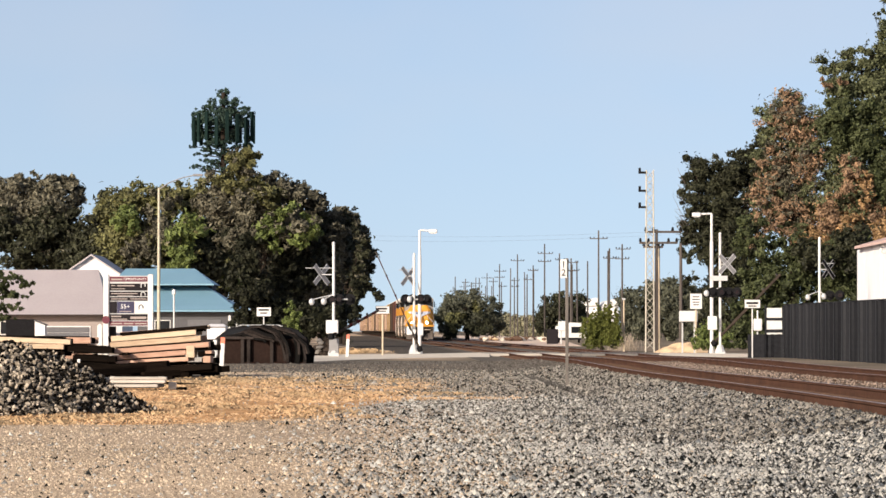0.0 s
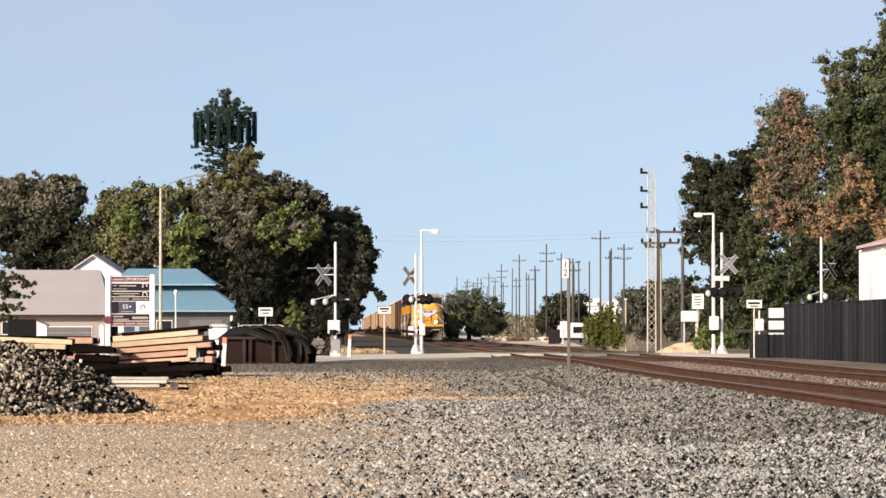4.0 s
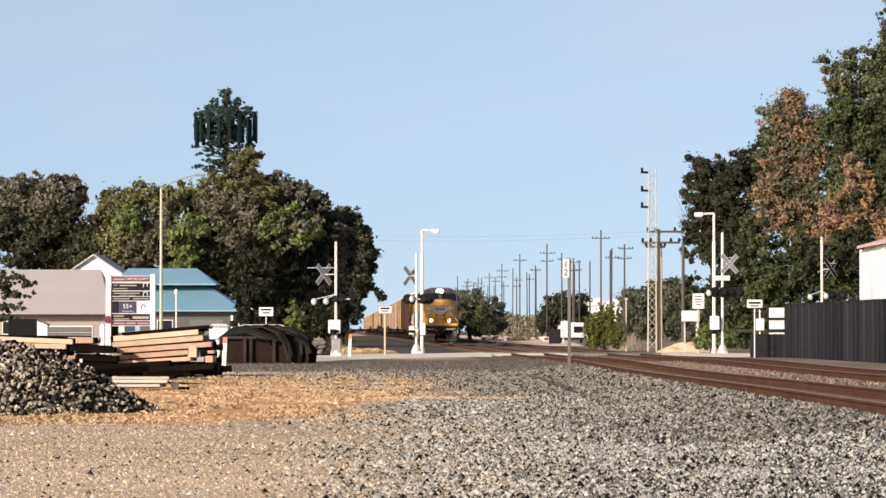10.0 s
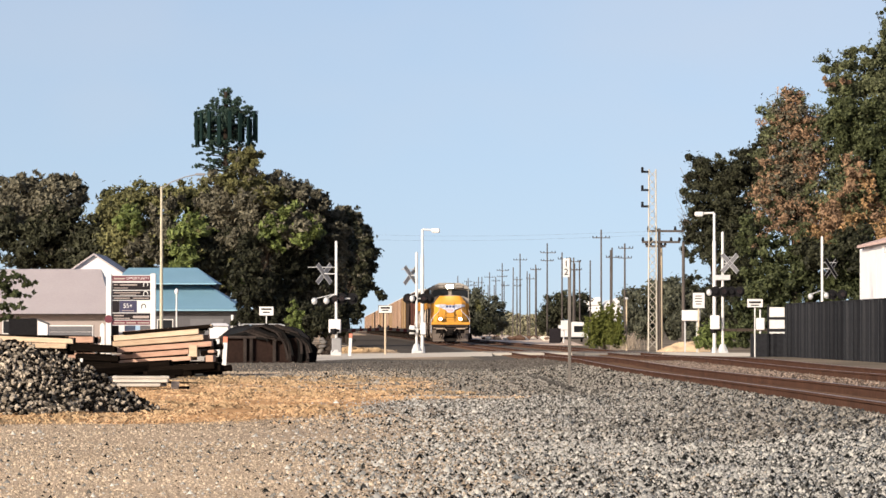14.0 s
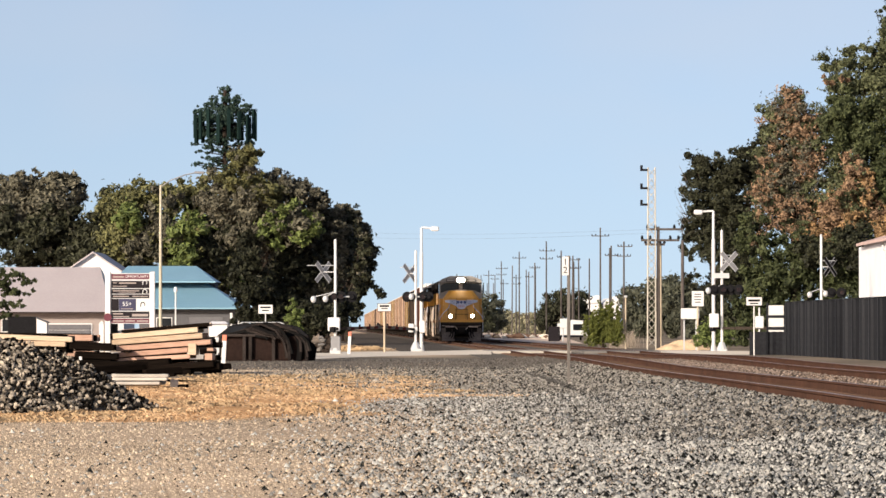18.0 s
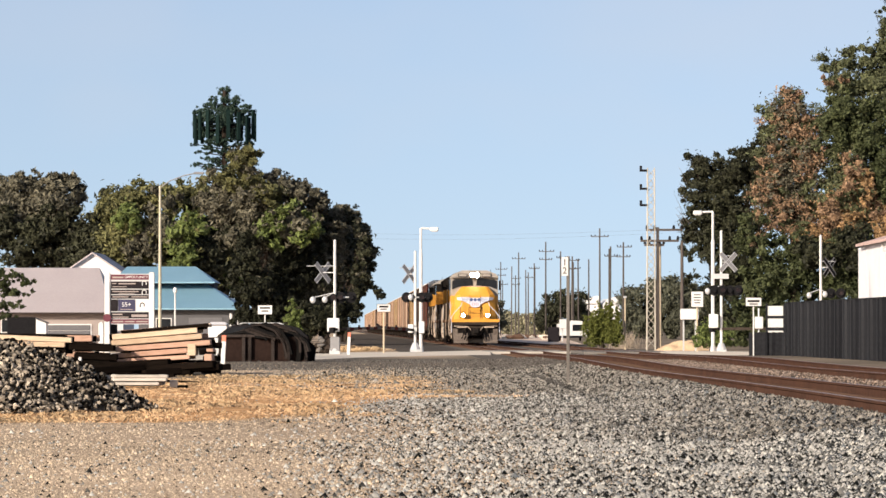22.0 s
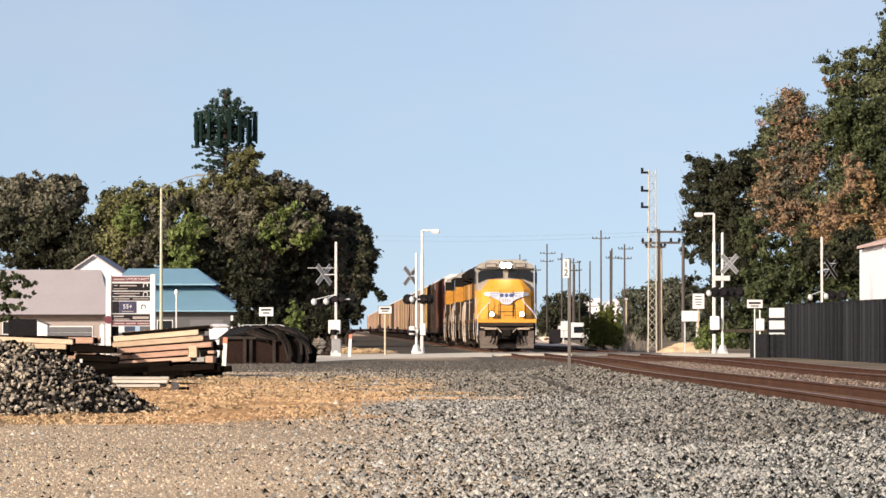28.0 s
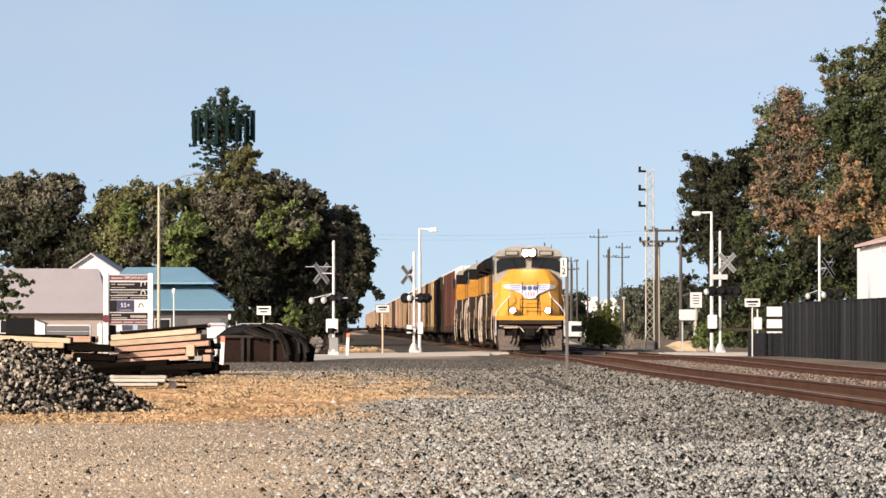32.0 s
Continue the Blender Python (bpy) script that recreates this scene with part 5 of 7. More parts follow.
def lamp_mast(label, x, y, h, reach, base=0.16):
    """A white pole with a short arm and a lamp head on it."""
    s = thing("crossing_light", label, "lamp post", "white lamp posts", at=pose(x, y, 0))
    part("base", Geo().rod((0, 0, -0.05), (0, 0, 0.35), base, base * 0.7, 10), galv, s)
    part("pole", Geo().rod((0, 0, 0.2), (0, 0, h * 0.8), 0.085, n=12).rod((0, 0, h * 0.8), (0, 0, h), 0.06, n=12), white, s)
    part("arm", Geo().rod((0, 0, h), (reach, 0, h - 0.02), 0.05, n=10), white, s)
    k = math.copysign(1, reach)
    hd = part("lamp_head", Geo().box(min(reach, reach + 0.42 * k), max(reach, reach + 0.42 * k), -0.13, 0.13, h - 0.16, h + 0.05, c=0.04), white, s)
    part("lens", Geo().box(reach + 0.21 * k - 0.14, reach + 0.21 * k + 0.14, -0.1, 0.1, h - 0.175, h - 0.16), galv, hd)
    return s


lamp_mast("white lamp post with a short arm beside the track", -1.15, 194.5, 6.15, 0.45)
lamp_mast("white lamp post with a short arm by the crossing signal", 13.0, 190.5, 6.85, -0.52)
plate_sign("small white sign with dark lettering on a steel post", -8.6, 189, 2.32, 0.72, 0.46, galv, [(0, 0.5, 0.1, 0.08), (0, 0.34, 0.26, 0.06)])
plate_sign("small white sign with dark lettering on a wooden post", -2.85, 186, 2.35, 0.66, 0.38, pale_wood, [(0, 0.44, 0.08, 0.09), (0, 0.32, 0.22, 0.05)], True)
plate_sign("small white sign with a dark bar beside the black fence", 13.55, 172.5, 2.56, 0.72, 0.40, white, [(0, 0.52, 0.12, 0.09), (0, 0.36, 0.27, 0.05)])
plate_sign("white square sign on a yellow-lit wooden post", 13.3, 207, 3.15, 0.66, 0.84, pale_wood, [(0, 0.36, 0.16, 0.05), (0, 0.4, 0.3, 0.05), (0, 0.36, 0.44, 0.05), (0, 0.3, 0.58, 0.05)], True)
cab = thing("signal_case", "white signal equipment case on legs", "equipment case")
part("case", Geo().box(12.62, 13.58, 210, 210.6, 1.66, 2.24, c=0.03), white, cab)
part("leg", Geo().box(12.74, 12.82, 210.2, 210.3, 0, 1.67), galv, cab)
part("leg", Geo().box(13.38, 13.46, 210.2, 210.3, 0, 1.67), galv, cab)
meter = thing("meter_box", "white meter box on a short post", "meter box")
part("post", Geo().rod((14.06, 176, 0), (14.06, 176, 2.1), 0.04), galv, meter)
part("case", Geo().box(13.87, 14.25, 175.8, 175.95, 1.18, 1.72, c=0.03), white, meter)
g = Geo()
for j in range(17):
    for i in range(33):
        x, y = 11.4 + 4.0 * i / 32, 212 + 4.0 * j / 16
        k = max(0.0, 1 - ((x - 13.35) / 1.9) ** 2 - ((y - 214) / 1.9) ** 2)
        g.v.append((x, y, 0.62 * k ** 0.7 * (0.8 + 0.5 * noise.noise((x * 1.3, y * 1.3, 4))) + 0.05 * noise.noise((x * 5, y * 5, 2)) * k - 0.02))
g.f = [(j * 33 + i, j * 33 + i + 1, (j + 1) * 33 + i + 1, (j + 1) * 33 + i) for j in range(16) for i in range(32)]
solid("sand_bank", g, sand, "low bank of pale sand beside the road", "sand bank")

# numbered post beside the track
mp = thing("mile_post", "weathered post with a white number plate beside the track", "marker post", at=pose(2.72, 86.4, 0))
part("post", Geo().box(-0.036, 0.036, -0.03, 0.03, -0.1, 2.78, c=0.008), mat("weathered_steel_post", (0.19, 0.175, 0.16), (0.10, 0.09, 0.082), 0.7, 0.3, stretch=(2, 2, 0.4)), mp)
pl = part("plate", Geo().box(-0.145, 0.0, -0.05, -0.034, 2.35, 2.76), white, mp)


def letters(text, size, parent, m, material):
    """Flat raised characters in the built-in font."""
    c = bpy.data.curves.new("lettering", "FONT")
    c.body, c.size, c.align_x, c.extrude = text, size, "CENTER", 0.002
    tmp = bpy.data.objects.new("lettering", c)
    me = bpy.data.meshes.new_from_object(tmp)
    bpy.data.objects.remove(tmp)
    me.materials.clear()
    me.materials.append(material)
    o = part("lettering", me, None, parent)
    o.matrix_basis = m @ pose(0, 0, 0, 90)
    return o


letters("1", 0.2, pl, pose(-0.075, -0.053, 2.58), charcoal)
letters("2", 0.2, pl, pose(-0.075, -0.053, 2.40), charcoal)

# ---------------------------------------------------------------- advertising board
board = thing("sign_board", "large white-framed property sign with dark red and navy panels", "sign board", at=pose(-15.53, 195, 0))
for x in (-1.15, 1.05):
    part("post", Geo().box(x - 0.13, x + 0.13, -0.13, 0.13, -0.1, 3.98, c=0.02), white, board, "white square post")
back = part("back_panel", Geo().box(-1.0, 0.92, -0.03, 0.05, 1.4, 3.9), galv, board)
for z0, z1, m in ((3.61, 3.86, maroon), (3.17, 3.52, charcoal), (2.89, 3.12, charcoal), (2.67, 2.85, charcoal), (1.69, 2.0, charcoal), (1.44, 1.65, maroon)):
    part("sign_panel", Geo().box(-0.98, 0.9, -0.055, -0.03, z0, z1), m, back)
for x0, x1, m in ((-0.98, -0.62, charcoal), (-0.60, 0.24, navy), (0.26, 0.9, white)):
    part("sign_panel", Geo().box(x0, x1, -0.055, -0.03, 2.05, 2.63), m, back)
letters("OPPORTUNITY", 0.17, back, pose(0.28, -0.058, 3.68), white)
letters("55+", 0.30, back, pose(-0.20, -0.058, 2.28), white)
for x0, x1, z0, z1 in ((-0.9, -0.35, 3.68, 3.80), (-0.9, -0.7, 3.40, 3.46), (-0.6, 0.25, 3.38, 3.47), (-0.9, -0.2, 3.24, 3.29), (-0.9, 0.4, 3.0, 3.07), (-0.6, 0.2, 2.92, 2.96), (-0.9, -0.1, 2.73, 2.80), (0.05, 0.84, 2.73, 2.80), (-0.5, 0.1, 2.12, 2.17), (-0.9, -0.4, 1.86, 1.95), (0.05, 0.84, 1.76, 1.94), (-0.9, -0.1, 1.73, 1.80), (-0.9, -0.35, 1.50, 1.60), (-0.28, 0.2, 1.50, 1.60), (0.28, 0.86, 1.50, 1.60)):
    part("lettering_bar", Geo().box(x0, x1, -0.060, -0.055, z0, z0 + (z1 - z0) * 0.7), wall_beige, back)
for cx, cz, m in ((0.68, 3.44, white), (0.68, 3.0, white), (0.58, 2.36, charcoal)):
    g = Geo()
    pts = [(cx - 0.1, -0.062, cz - 0.12)] + [(cx + 0.1 * math.cos(a), -0.062, cz + 0.1 * math.sin(a)) for a in [math.pi * (1 - i / 8) for i in range(9)]] + [(cx + 0.1, -0.062, cz - 0.08)]
    part("turn_arrow", g.bar(pts, 0.022, 4), m, back)
part("round_badge", Geo().rod((-1.15, -0.15, 1.72), (-1.15, -0.13, 1.72), 0.2, n=16), maroon, board)

# ---------------------------------------------------------------- stacked ties
def stack(label, x, y, layers, per, mats, tilt, seed, length=2.6, th=0.165, gap=0.03, cross=True):
    """Layers of squared timbers lying along x, some shifted, on cross bearers."""
    s = thing("tie_stack", label, "timber stack", "stacks of ties", at=pose(x, y, 0))
    q = random.Random(seed)
    z = 0.0
    for k in range(layers):
        if cross and k % 3 == 0:
            for bx in (-0.9, 0.9):
                part("bearer", Geo().box(bx - 0.08, bx + 0.08, -0.12, per * 0.25, z, z + 0.07), tie_dark, s)
            z += 0.072
        for j in range(per):
            m = mats[(k * 2 + j + (seed % 3)) % len(mats)] if j else mats[k % len(mats)]
            dx = q.uniform(-0.12, 0.12)
            o = part("tie", Geo().box(-length / 2, length / 2, -0.11, 0.11, 0, th, c=0.012), m, s)
            o.matrix_basis = pose(dx, 0.25 * j + q.uniform(-0.015, 0.015), z, q.uniform(-1, 1), tilt + q.uniform(-0.6, 0.6), q.uniform(-1, 1))
        # dark filler between courses, standing in for the shade of the gaps
        sp = part("spacer", Geo().box(-length / 2 + 0.12, length / 2 - 0.12, 0.0, per * 0.25 - 0.2, -0.02, th + gap), tie_dark, s)
        sp.matrix_basis = pose(0, 0.05, z, 0, tilt, 0)
        z += th + gap * q.uniform(0.1, 1)
    return s


def leaning_stack():
    """Sawn ties laid in courses that rise to one end, each course shifted, with rows behind, bearers below and dark gap
    fills between.
    """
    s = thing("tie_stack", "leaning stack of fresh pale wooden railway ties", "timber stack", "stacks of ties", at=pose(0, 101, 0))
    q = random.Random(2)
    # ends in x, underside height at each end, thickness, wood
    courses = [(-8.45, -6.40, 0.12, 0.24, 0.085, tie_dark), (-8.70, -6.52, 0.28, 0.41, 0.11, tie_pink), (-8.50, -6.58, 0.425, 0.57, 0.125, tie_pink),
               (-8.42, -5.99, 0.59, 0.775, 0.13, tie_pink), (-8.50, -6.20, 0.75, 0.93, 0.135, tie_new), (-8.50, -6.32, 0.895, 1.085, 0.145, tie_new), (-8.25, -6.04, 1.06, 1.24, 0.085, tie_dark)]
    for k, (x0, x1, z0, z1, th, wood) in enumerate(courses):
        tilt = -math.degrees(math.atan2(z1 - z0, x1 - x0))
        half = math.hypot(x1 - x0, z1 - z0) / 2
        for j in range(5):
            dx = 0 if j == 0 else q.uniform(-0.10, 0.12)
            w = wood if j == 0 else (tie_dark, tie_pink, tie_new)[(j + k) % 3]
            o = part("tie", Geo().box(-half, half, -0.11, 0.11, 0, th, c=0.012), w, s)
            o.matrix_basis = pose((x0 + x1) / 2 + dx, 0.25 * j + (q.uniform(-0.05, 0.05) if j else 0.02 * (k % 2)), (z0 + z1) / 2 + 0.004, q.uniform(-1, 1), tilt + q.uniform(-0.2, 0.2), q.uniform(-0.8, 0.8))
        # dark sheet under the course in place of the gap's shade
        o = part("spacer", Geo().box(-half + 0.1, half - 0.1, 0.08, 1.0, -0.05, 0.0), tie_dark, s)
        o.matrix_basis = pose((x0 + x1) / 2, 0.04, (z0 + z1) / 2, 0, tilt, 0)
    for x, z in ((-8.1, 0.0), (-7.3, 0.02), (-6.6, 0.05)):
        part("bearer", Geo().box(x - 0.1, x + 0.1, -0.1, 1.15, 0, 0.14 + z), tie_dark, s)
    # butt ends of short crossing pieces
    for x, y, z, w, h, wood in ((-6.47, -0.12, 0.50, 0.21, 0.30, tie_new), (-6.02, 0.1, 0.60, 0.17, 0.08, tie_pink), (-6.06, 0.06, 0.37, 0.20, 0.17, tie_pink), (-6.68, -0.16, 0.10, 0.1, 0.07, grey_wood)):
        part("cross_piece", Geo().box(x - w / 2, x + w / 2, y, y + 1.1, z, z + h, c=0.012), wood, s)
    return s


leaning_stack()
# low dark stack set where the pale stack throws its shadow
stack("low dark tie stack added for the shade beside the pale ones", -6.95, 102.4, 2, 3, [tie_dark], 0, 3, 2.0, 0.13, 0.03)
stack("short black stack of creosoted tie ends", -6.22, 104.2, 5, 4, [tie_dark], 0, 12, 0.36, 0.15, 0.03, False)
stack("low stack of greyed timbers on the dry grass", -6.1, 78, 3, 3, [grey_wood, grey_wood], 0.4, 4, 1.06, 0.062, 0.022)
for x, y, z, ln, turn, wood in ((-5.38, 78.3, 0.02, 0.16, 3, grey_wood), (-6.42, 84, 0.06, 0.86, -6, grey_wood), (-5.9, 86, 0.0, 1.3, 5, tie_dark), (-6.6, 88, 0.05, 1.2, -9, tie_dark)):
    o = tagged(new("loose_plank", Geo().box(-ln / 2, ln / 2, -0.09, 0.09, 0, 0.07 if ln > 0.2 else 0.15, c=0.01).mesh("loose_plank", wood)), "weathered plank thrown down beside the timbers", "plank", "loose planks")
    o.matrix_world = pose(x, y, z, 0, turn * 0.7, turn)
stack("low black heap of creosoted ties", -9.0, 100.5, 4, 3, [tie_dark], 2, 6, 1.1, 0.15, 0.03)
stack("pale timbers stacked behind the stone heap", -10.4, 105, 5, 5, [tie_dark, tie_dark, tie_pink, tie_dark, tie_pink], 0.6, 5, 2.0)
stack("long pale planks stacked behind the stone heap", -11.9, 103, 6, 3, [tie_dark, tie_dark, tie_dark, tie_dark, tie_new, tie_new], 2.0, 9, 4.2, 0.13, 0.04)
q = random.Random(8)
for k in range(16):
    o = tagged(new("loose_timber", Geo().box(-1.2, 1.2, -0.1, 0.1, 0, 0.15, c=0.012).mesh("loose_timber", tie_dark)), "loose dark timber lying beside the stacks", "timber", "loose timbers")
    o.matrix_world = pose(-8.2 + q.uniform(-1.6, 2.0), 98.2 + q.uniform(-1.5, 0.9), 0.02 + 0.07 * (k // 5), 0, q.uniform(-6, 6), q.uniform(-35, 35))
for x, y, h, m in ((-8.72, 150, 0.84, white), (-7.2, 128, 0.97, orange_paint), (-8.9, 96, 0.5, white), (-4.3, 176.5, 1.02, orange_paint)):
    st = thing("marker_stake", "white survey stake with a coloured top", "stake", "marker stakes", at=pose(x, y, 0, 0, 3))
    w = 0.07 if y > 120 else 0.035
    part("shaft", Geo().box(-w, w, -w, w, 0, h * 0.80, c=0.006), white, st)
    part("tip", Geo().box(-w, w, -w, w, h * 0.80, h, c=0.006), m, st)

for x, w, h in ((-17.46, 0.045, 0.84), (-17.12, 0.12, 1.42), (-16.82, 0.07, 1.82)):
    post_ = thing("fence_post", "white painted fence post beside the sign board", "post", "posts beside the sign", at=pose(x, 196.5, 0))
    part("shaft", Geo().box(-w, w, -w, w, 0, h, c=0.012), white, post_)
    part("cap", Geo().prism([(-w - 0.015, h), (w + 0.015, h), (0, h + w)], 1, -w - 0.015, w + 0.015), white, post_)

# ---------------------------------------------------------------- bin with draped rubber
bin_ = thing("scrap_bin", "rusty brown steel bin with draped black rubber belting", "scrap bin", at=pose(-6.4, 140, 0))
rusty = mat("rusty_bin_side", (0.034, 0.021, 0.018), (0.012, 0.009, 0.008), 0.8, 0.1, scale=1.5, fine=9, bump=0.2)
belt = mat("dusty_rubber_belt", (0.046, 0.038, 0.035), (0.007, 0.006, 0.006), 0.8, scale=2, fine=12, bump=0.2, each=0.4)
for y0 in (0.0, 1.8):
    part("side_panel", Geo().box(-1.58, 1.55, y0, y0 + 0.06, 0.08, 0.9), rusty, bin_)
for x in (-1.58, 1.5):
    part("end_panel", Geo().box(x, x + 0.06, 0.06, 1.8, 0.08, 0.9), rusty, bin_)
part("floor_plate", Geo().box(-1.55, 1.5, 0.06, 1.8, 0.06, 0.12), rusty, bin_)
for x in (-1.55, -0.72, -0.5, 0.32, 1.5):
    part("rib", Geo().box(x - 0.06, x + 0.06, -0.16, -0.01, 0, 0.92, c=0.012), belt, bin_)
part("rim", Geo().box(-1.64, 0.4, -0.18, 0.1, 0.88, 0.98, c=0.02), belt, bin_)
part("skid", Geo().box(-1.6, 1.55, -0.12, 0.0, 0.0, 0.07), rusty, bin_)
part("rubber_heap", Geo().ball((0.35, 0.75, 0.78), 1.05, 0.7, 0.42, 14, 8), rubber, bin_, "heap of black rubber")
q = random.Random(18)
for k in range(13):
    a = -0.75 + 0.13 * k + q.uniform(-0.1, 0.1)          # where the belt comes over the rim
    top = 1.02 + 0.33 * math.sin(math.pi * min(1, max(0, (a + 0.9) / 1.9))) + q.uniform(-0.05, 0.03)
    fall = q.uniform(0.75, 1.1)
    low = q.uniform(0.02, 0.5) if k > 3 else q.uniform(0.75, 0.9)
    end = min(a + 0.75 * fall + 0.25, 1.62)
    y = -0.12 - 0.025 * k + q.uniform(-0.08, 0.04)
    pts = [(a - 0.55, 0.55, 0.95), (a - 0.2, 0.2, top - 0.06), (a + 0.1, y + 0.06, top), ((a + end) / 2 + 0.14, y, top * 0.83 + q.uniform(-0.05, 0.05)), (end - 0.06, y - 0.02, (top + low) * 0.47), (end + q.uniform(-0.05, 0.1), y - 0.03, low)]
    part("rubber_belt", Geo().bar(pts, q.uniform(0.045, 0.085), 5), belt if k % 3 else rubber, bin_)
for k in range(7):
    x = 1.15 + 0.08 * k
    part("rubber_flap", Geo().prism([(x - 0.12, 1.05 - 0.05 * k), (x + 0.05, 1.1 - 0.07 * k), (x + 0.2, 0.5), (x + 0.14, 0.02), (x - 0.02, 0.02), (x + 0.02, 0.55)], 1, -0.2 + 0.16 * k, -0.12 + 0.16 * k), rubber, bin_)
mound = thing("rubble_mound", "grey mound of broken concrete beside the crossing signal", "rubble", at=pose(-5.6, 184.5, -0.05))
q = random.Random(33)
for k in range(26):
    v, f = lump(60 + k, q.uniform(0.12, 0.26))
    x = q.uniform(-0.36, 0.40)
    part("concrete_chunk", Geo().add([tuple(p) for p in v], f, pose(x, q.uniform(-0.3, 0.4), 0.06 + q.uniform(0, 0.95) * (1 - abs(x) / 0.7))), (asphalt, under, under)[k % 3], mound)
dark_car = thing("parked_car", "dark parked car seen over the bin", "car", at=pose(-7.5, 160, 0))
part("body", Geo().prism([(-2.6, 0.32), (1.9, 0.32), (1.95, 0.95), (-2.65, 0.82), (-2.68, 0.55)], 1, -0.86, 0.86), black, dark_car)
part("cabin", Geo().prism([(-1.72, 0.86), (1.9, 0.94), (1.6, 1.22), (1.2, 1.33), (0.2, 1.38), (-0.9, 1.35), (-1.2, 1.27)], 1, -0.76, 0.76), black, dark_car)
for x0, x1 in ((-1.3, -0.55), (-0.45, 0.4), (0.5, 1.3)):
    part("side_window", Geo().prism([(x0 - (0.15 if x0 < -1 else 0), 0.95), (x1, 0.97), (x1, 1.26), (x0 + (0.12 if x0 < -1 else 0), 1.25)], 1, -0.785, -0.765), glass, dark_car)
for s in (-0.67, 0.67):
    part("roof_rail", Geo().bar([(-0.8, s, 1.37), (-0.7, s, 1.42), (0.8, s, 1.42), (0.95, s, 1.36)], 0.015, 5), galv, dark_car)
part("headlight", Geo().box(-2.69, -2.55, -0.8, -0.45, 0.62, 0.76, c=0.02), white, dark_car)
for x in (-1.75, 1.15):
    for y in (-0.88, 0.66):
        w = part("wheel", Geo().rod((x, y, 0.33), (x, y + 0.22, 0.33), 0.33, n=18), rubber, dark_car)
        part("hub", Geo().rod((x, y - 0.01, 0.33), (x, y + 0.05, 0.33), 0.19, n=12), galv, w)

# ---------------------------------------------------------------- street lamp and poles
sl = thing("street_lamp", "tall street lamp with a curved arm", "street lamp", at=pose(-16.75, 232, 0))
part("pole", Geo().rod((0, 0, 0), (0, 0, 9.6), 0.11, 0.07, 12), mat("weathered_pale_steel", (0.46, 0.43, 0.33), (0.34, 0.31, 0.24), 0.6, 0.2, fine=6, bump=0), sl, "pale tapered pole")
part("arm", Geo().bar([(0, 0, 9.5), (0.6, 0, 9.9), (1.4, 0, 10.2), (2.1, 0, 10.35)], 0.034, 8), buck_grey, sl)
part("lamp_head", Geo().box(2.0, 2.6, -0.14, 0.14, 10.28, 10.42, c=0.04), buck_grey, sl)
lp = thing("lamp_post", "slim pale blue lamp post before the blue roof", "lamp post", at=pose(-20.5, 300, 0))
part("pole", Geo().rod((0, 0, 0), (0, 0, 3.9), 0.06, n=8), white, lp)
part("lamp_head", Geo().ball((0, 0, 4.1), 0.16, 0.16, 0.24, 10, 6), wall_white, lp, smooth=True)


def utility_pole(x, y, h, arms, label="weathered wooden utility pole with crossarms", material=None, lean=0.0):
    p = thing("utility_pole", label, "utility pole", "utility poles along the line", at=pose(x, y, 0, 0, lean))
    part("pole", Geo().rod((0, 0, -0.2), (0, 0, h), 0.112, 0.08, 9), material or pole_wood, p)
    for z, half, shift in arms:
        far = y > 300
        t = 0.042 if far else 0.06
        a = part("crossarm", Geo().box(shift - half, shift + half, -0.19, -0.08, h - z - t, h - z + t), pole_wood, p)
        for s in (-1, -0.55, 0.55, 1):
            part("insulator", Geo().rod((shift + s * half * 0.95, -0.13, h - z + 0.06), (shift + s * half * 0.95, -0.13, h - z + (0.2 if far else 0.26)), 0.06 if far else 0.085, 0.05, 6), black, a)
    return p


for i, (x, y, h) in enumerate([(16.8, 425, 12.0), (12.7, 492, 12.0), (10.6, 560, 12.0), (9.2, 640, 12.0), (8.0, 715, 11.6), (6.6, 790, 11.8), (4.6, 860, 11.6), (2.4, 940, 11.6)]):
    utility_pole(x, y, h, [(0.9, 0.95, 0)] if i % 2 == 0 else [(1.2, 0.95, 0.1), (2.2, 0.8, 0)])
for i, (x, y, h) in enumerate([(18.3, 402, 10.0), (17.4, 415, 9.6), (18.0, 490, 9.8), (14.2, 480, 10.6), (15.3, 470, 9.8), (16.4, 500, 9.6), (12.9, 560, 10.0), (12.6, 590, 9.6), (11.6, 640, 9.8), (10.4, 700, 9.8), (9.4, 760, 9.8), (8.0, 830, 9.6), (6.4, 900, 9.6), (4.2, 980, 9.6), (3.0, 1060, 9.8)]):
    utility_pole(x, y, h, [(0.5, 0.75, 0.1), (1.5, 0.7, 0)] if i in (0, 4, 8) else ([(0.8, 0.7, 0.2)] if i % 2 else []), "slim wooden utility pole beyond the tracks")
for i, (x, y, h) in enumerate([(2.3, 719, 11.0), (4.3, 750, 11.0), (6.7, 734, 11.0), (9.4, 864, 11.0), (8.9, 697, 10.5), (10.6, 621, 11.0), (13.1, 629, 10.5), (12.2, 533, 10.0), (16.0, 494, 10.2), (17.0, 498, 10.0), (5.2, 721, 10), (17.4, 413, 9.8)]):
    utility_pole(x, y, h, [(0.7, 0.7, 0)] if i % 3 == 1 else [], "slim wooden utility pole beyond the tracks", lean=0.4 * (i % 3 - 1))
utility_pole(11.72, 216, 6.75, [(0.15, 1.0, 0.35), (0.75, 1.05, 0.1)], "wooden utility pole with two crossarms", pole_wood)
utility_pole(11.9, 217.4, 6.0, [(0.2, 0.55, -0.3)], "sunlit wooden utility pole beside the lattice mast", pale_wood)
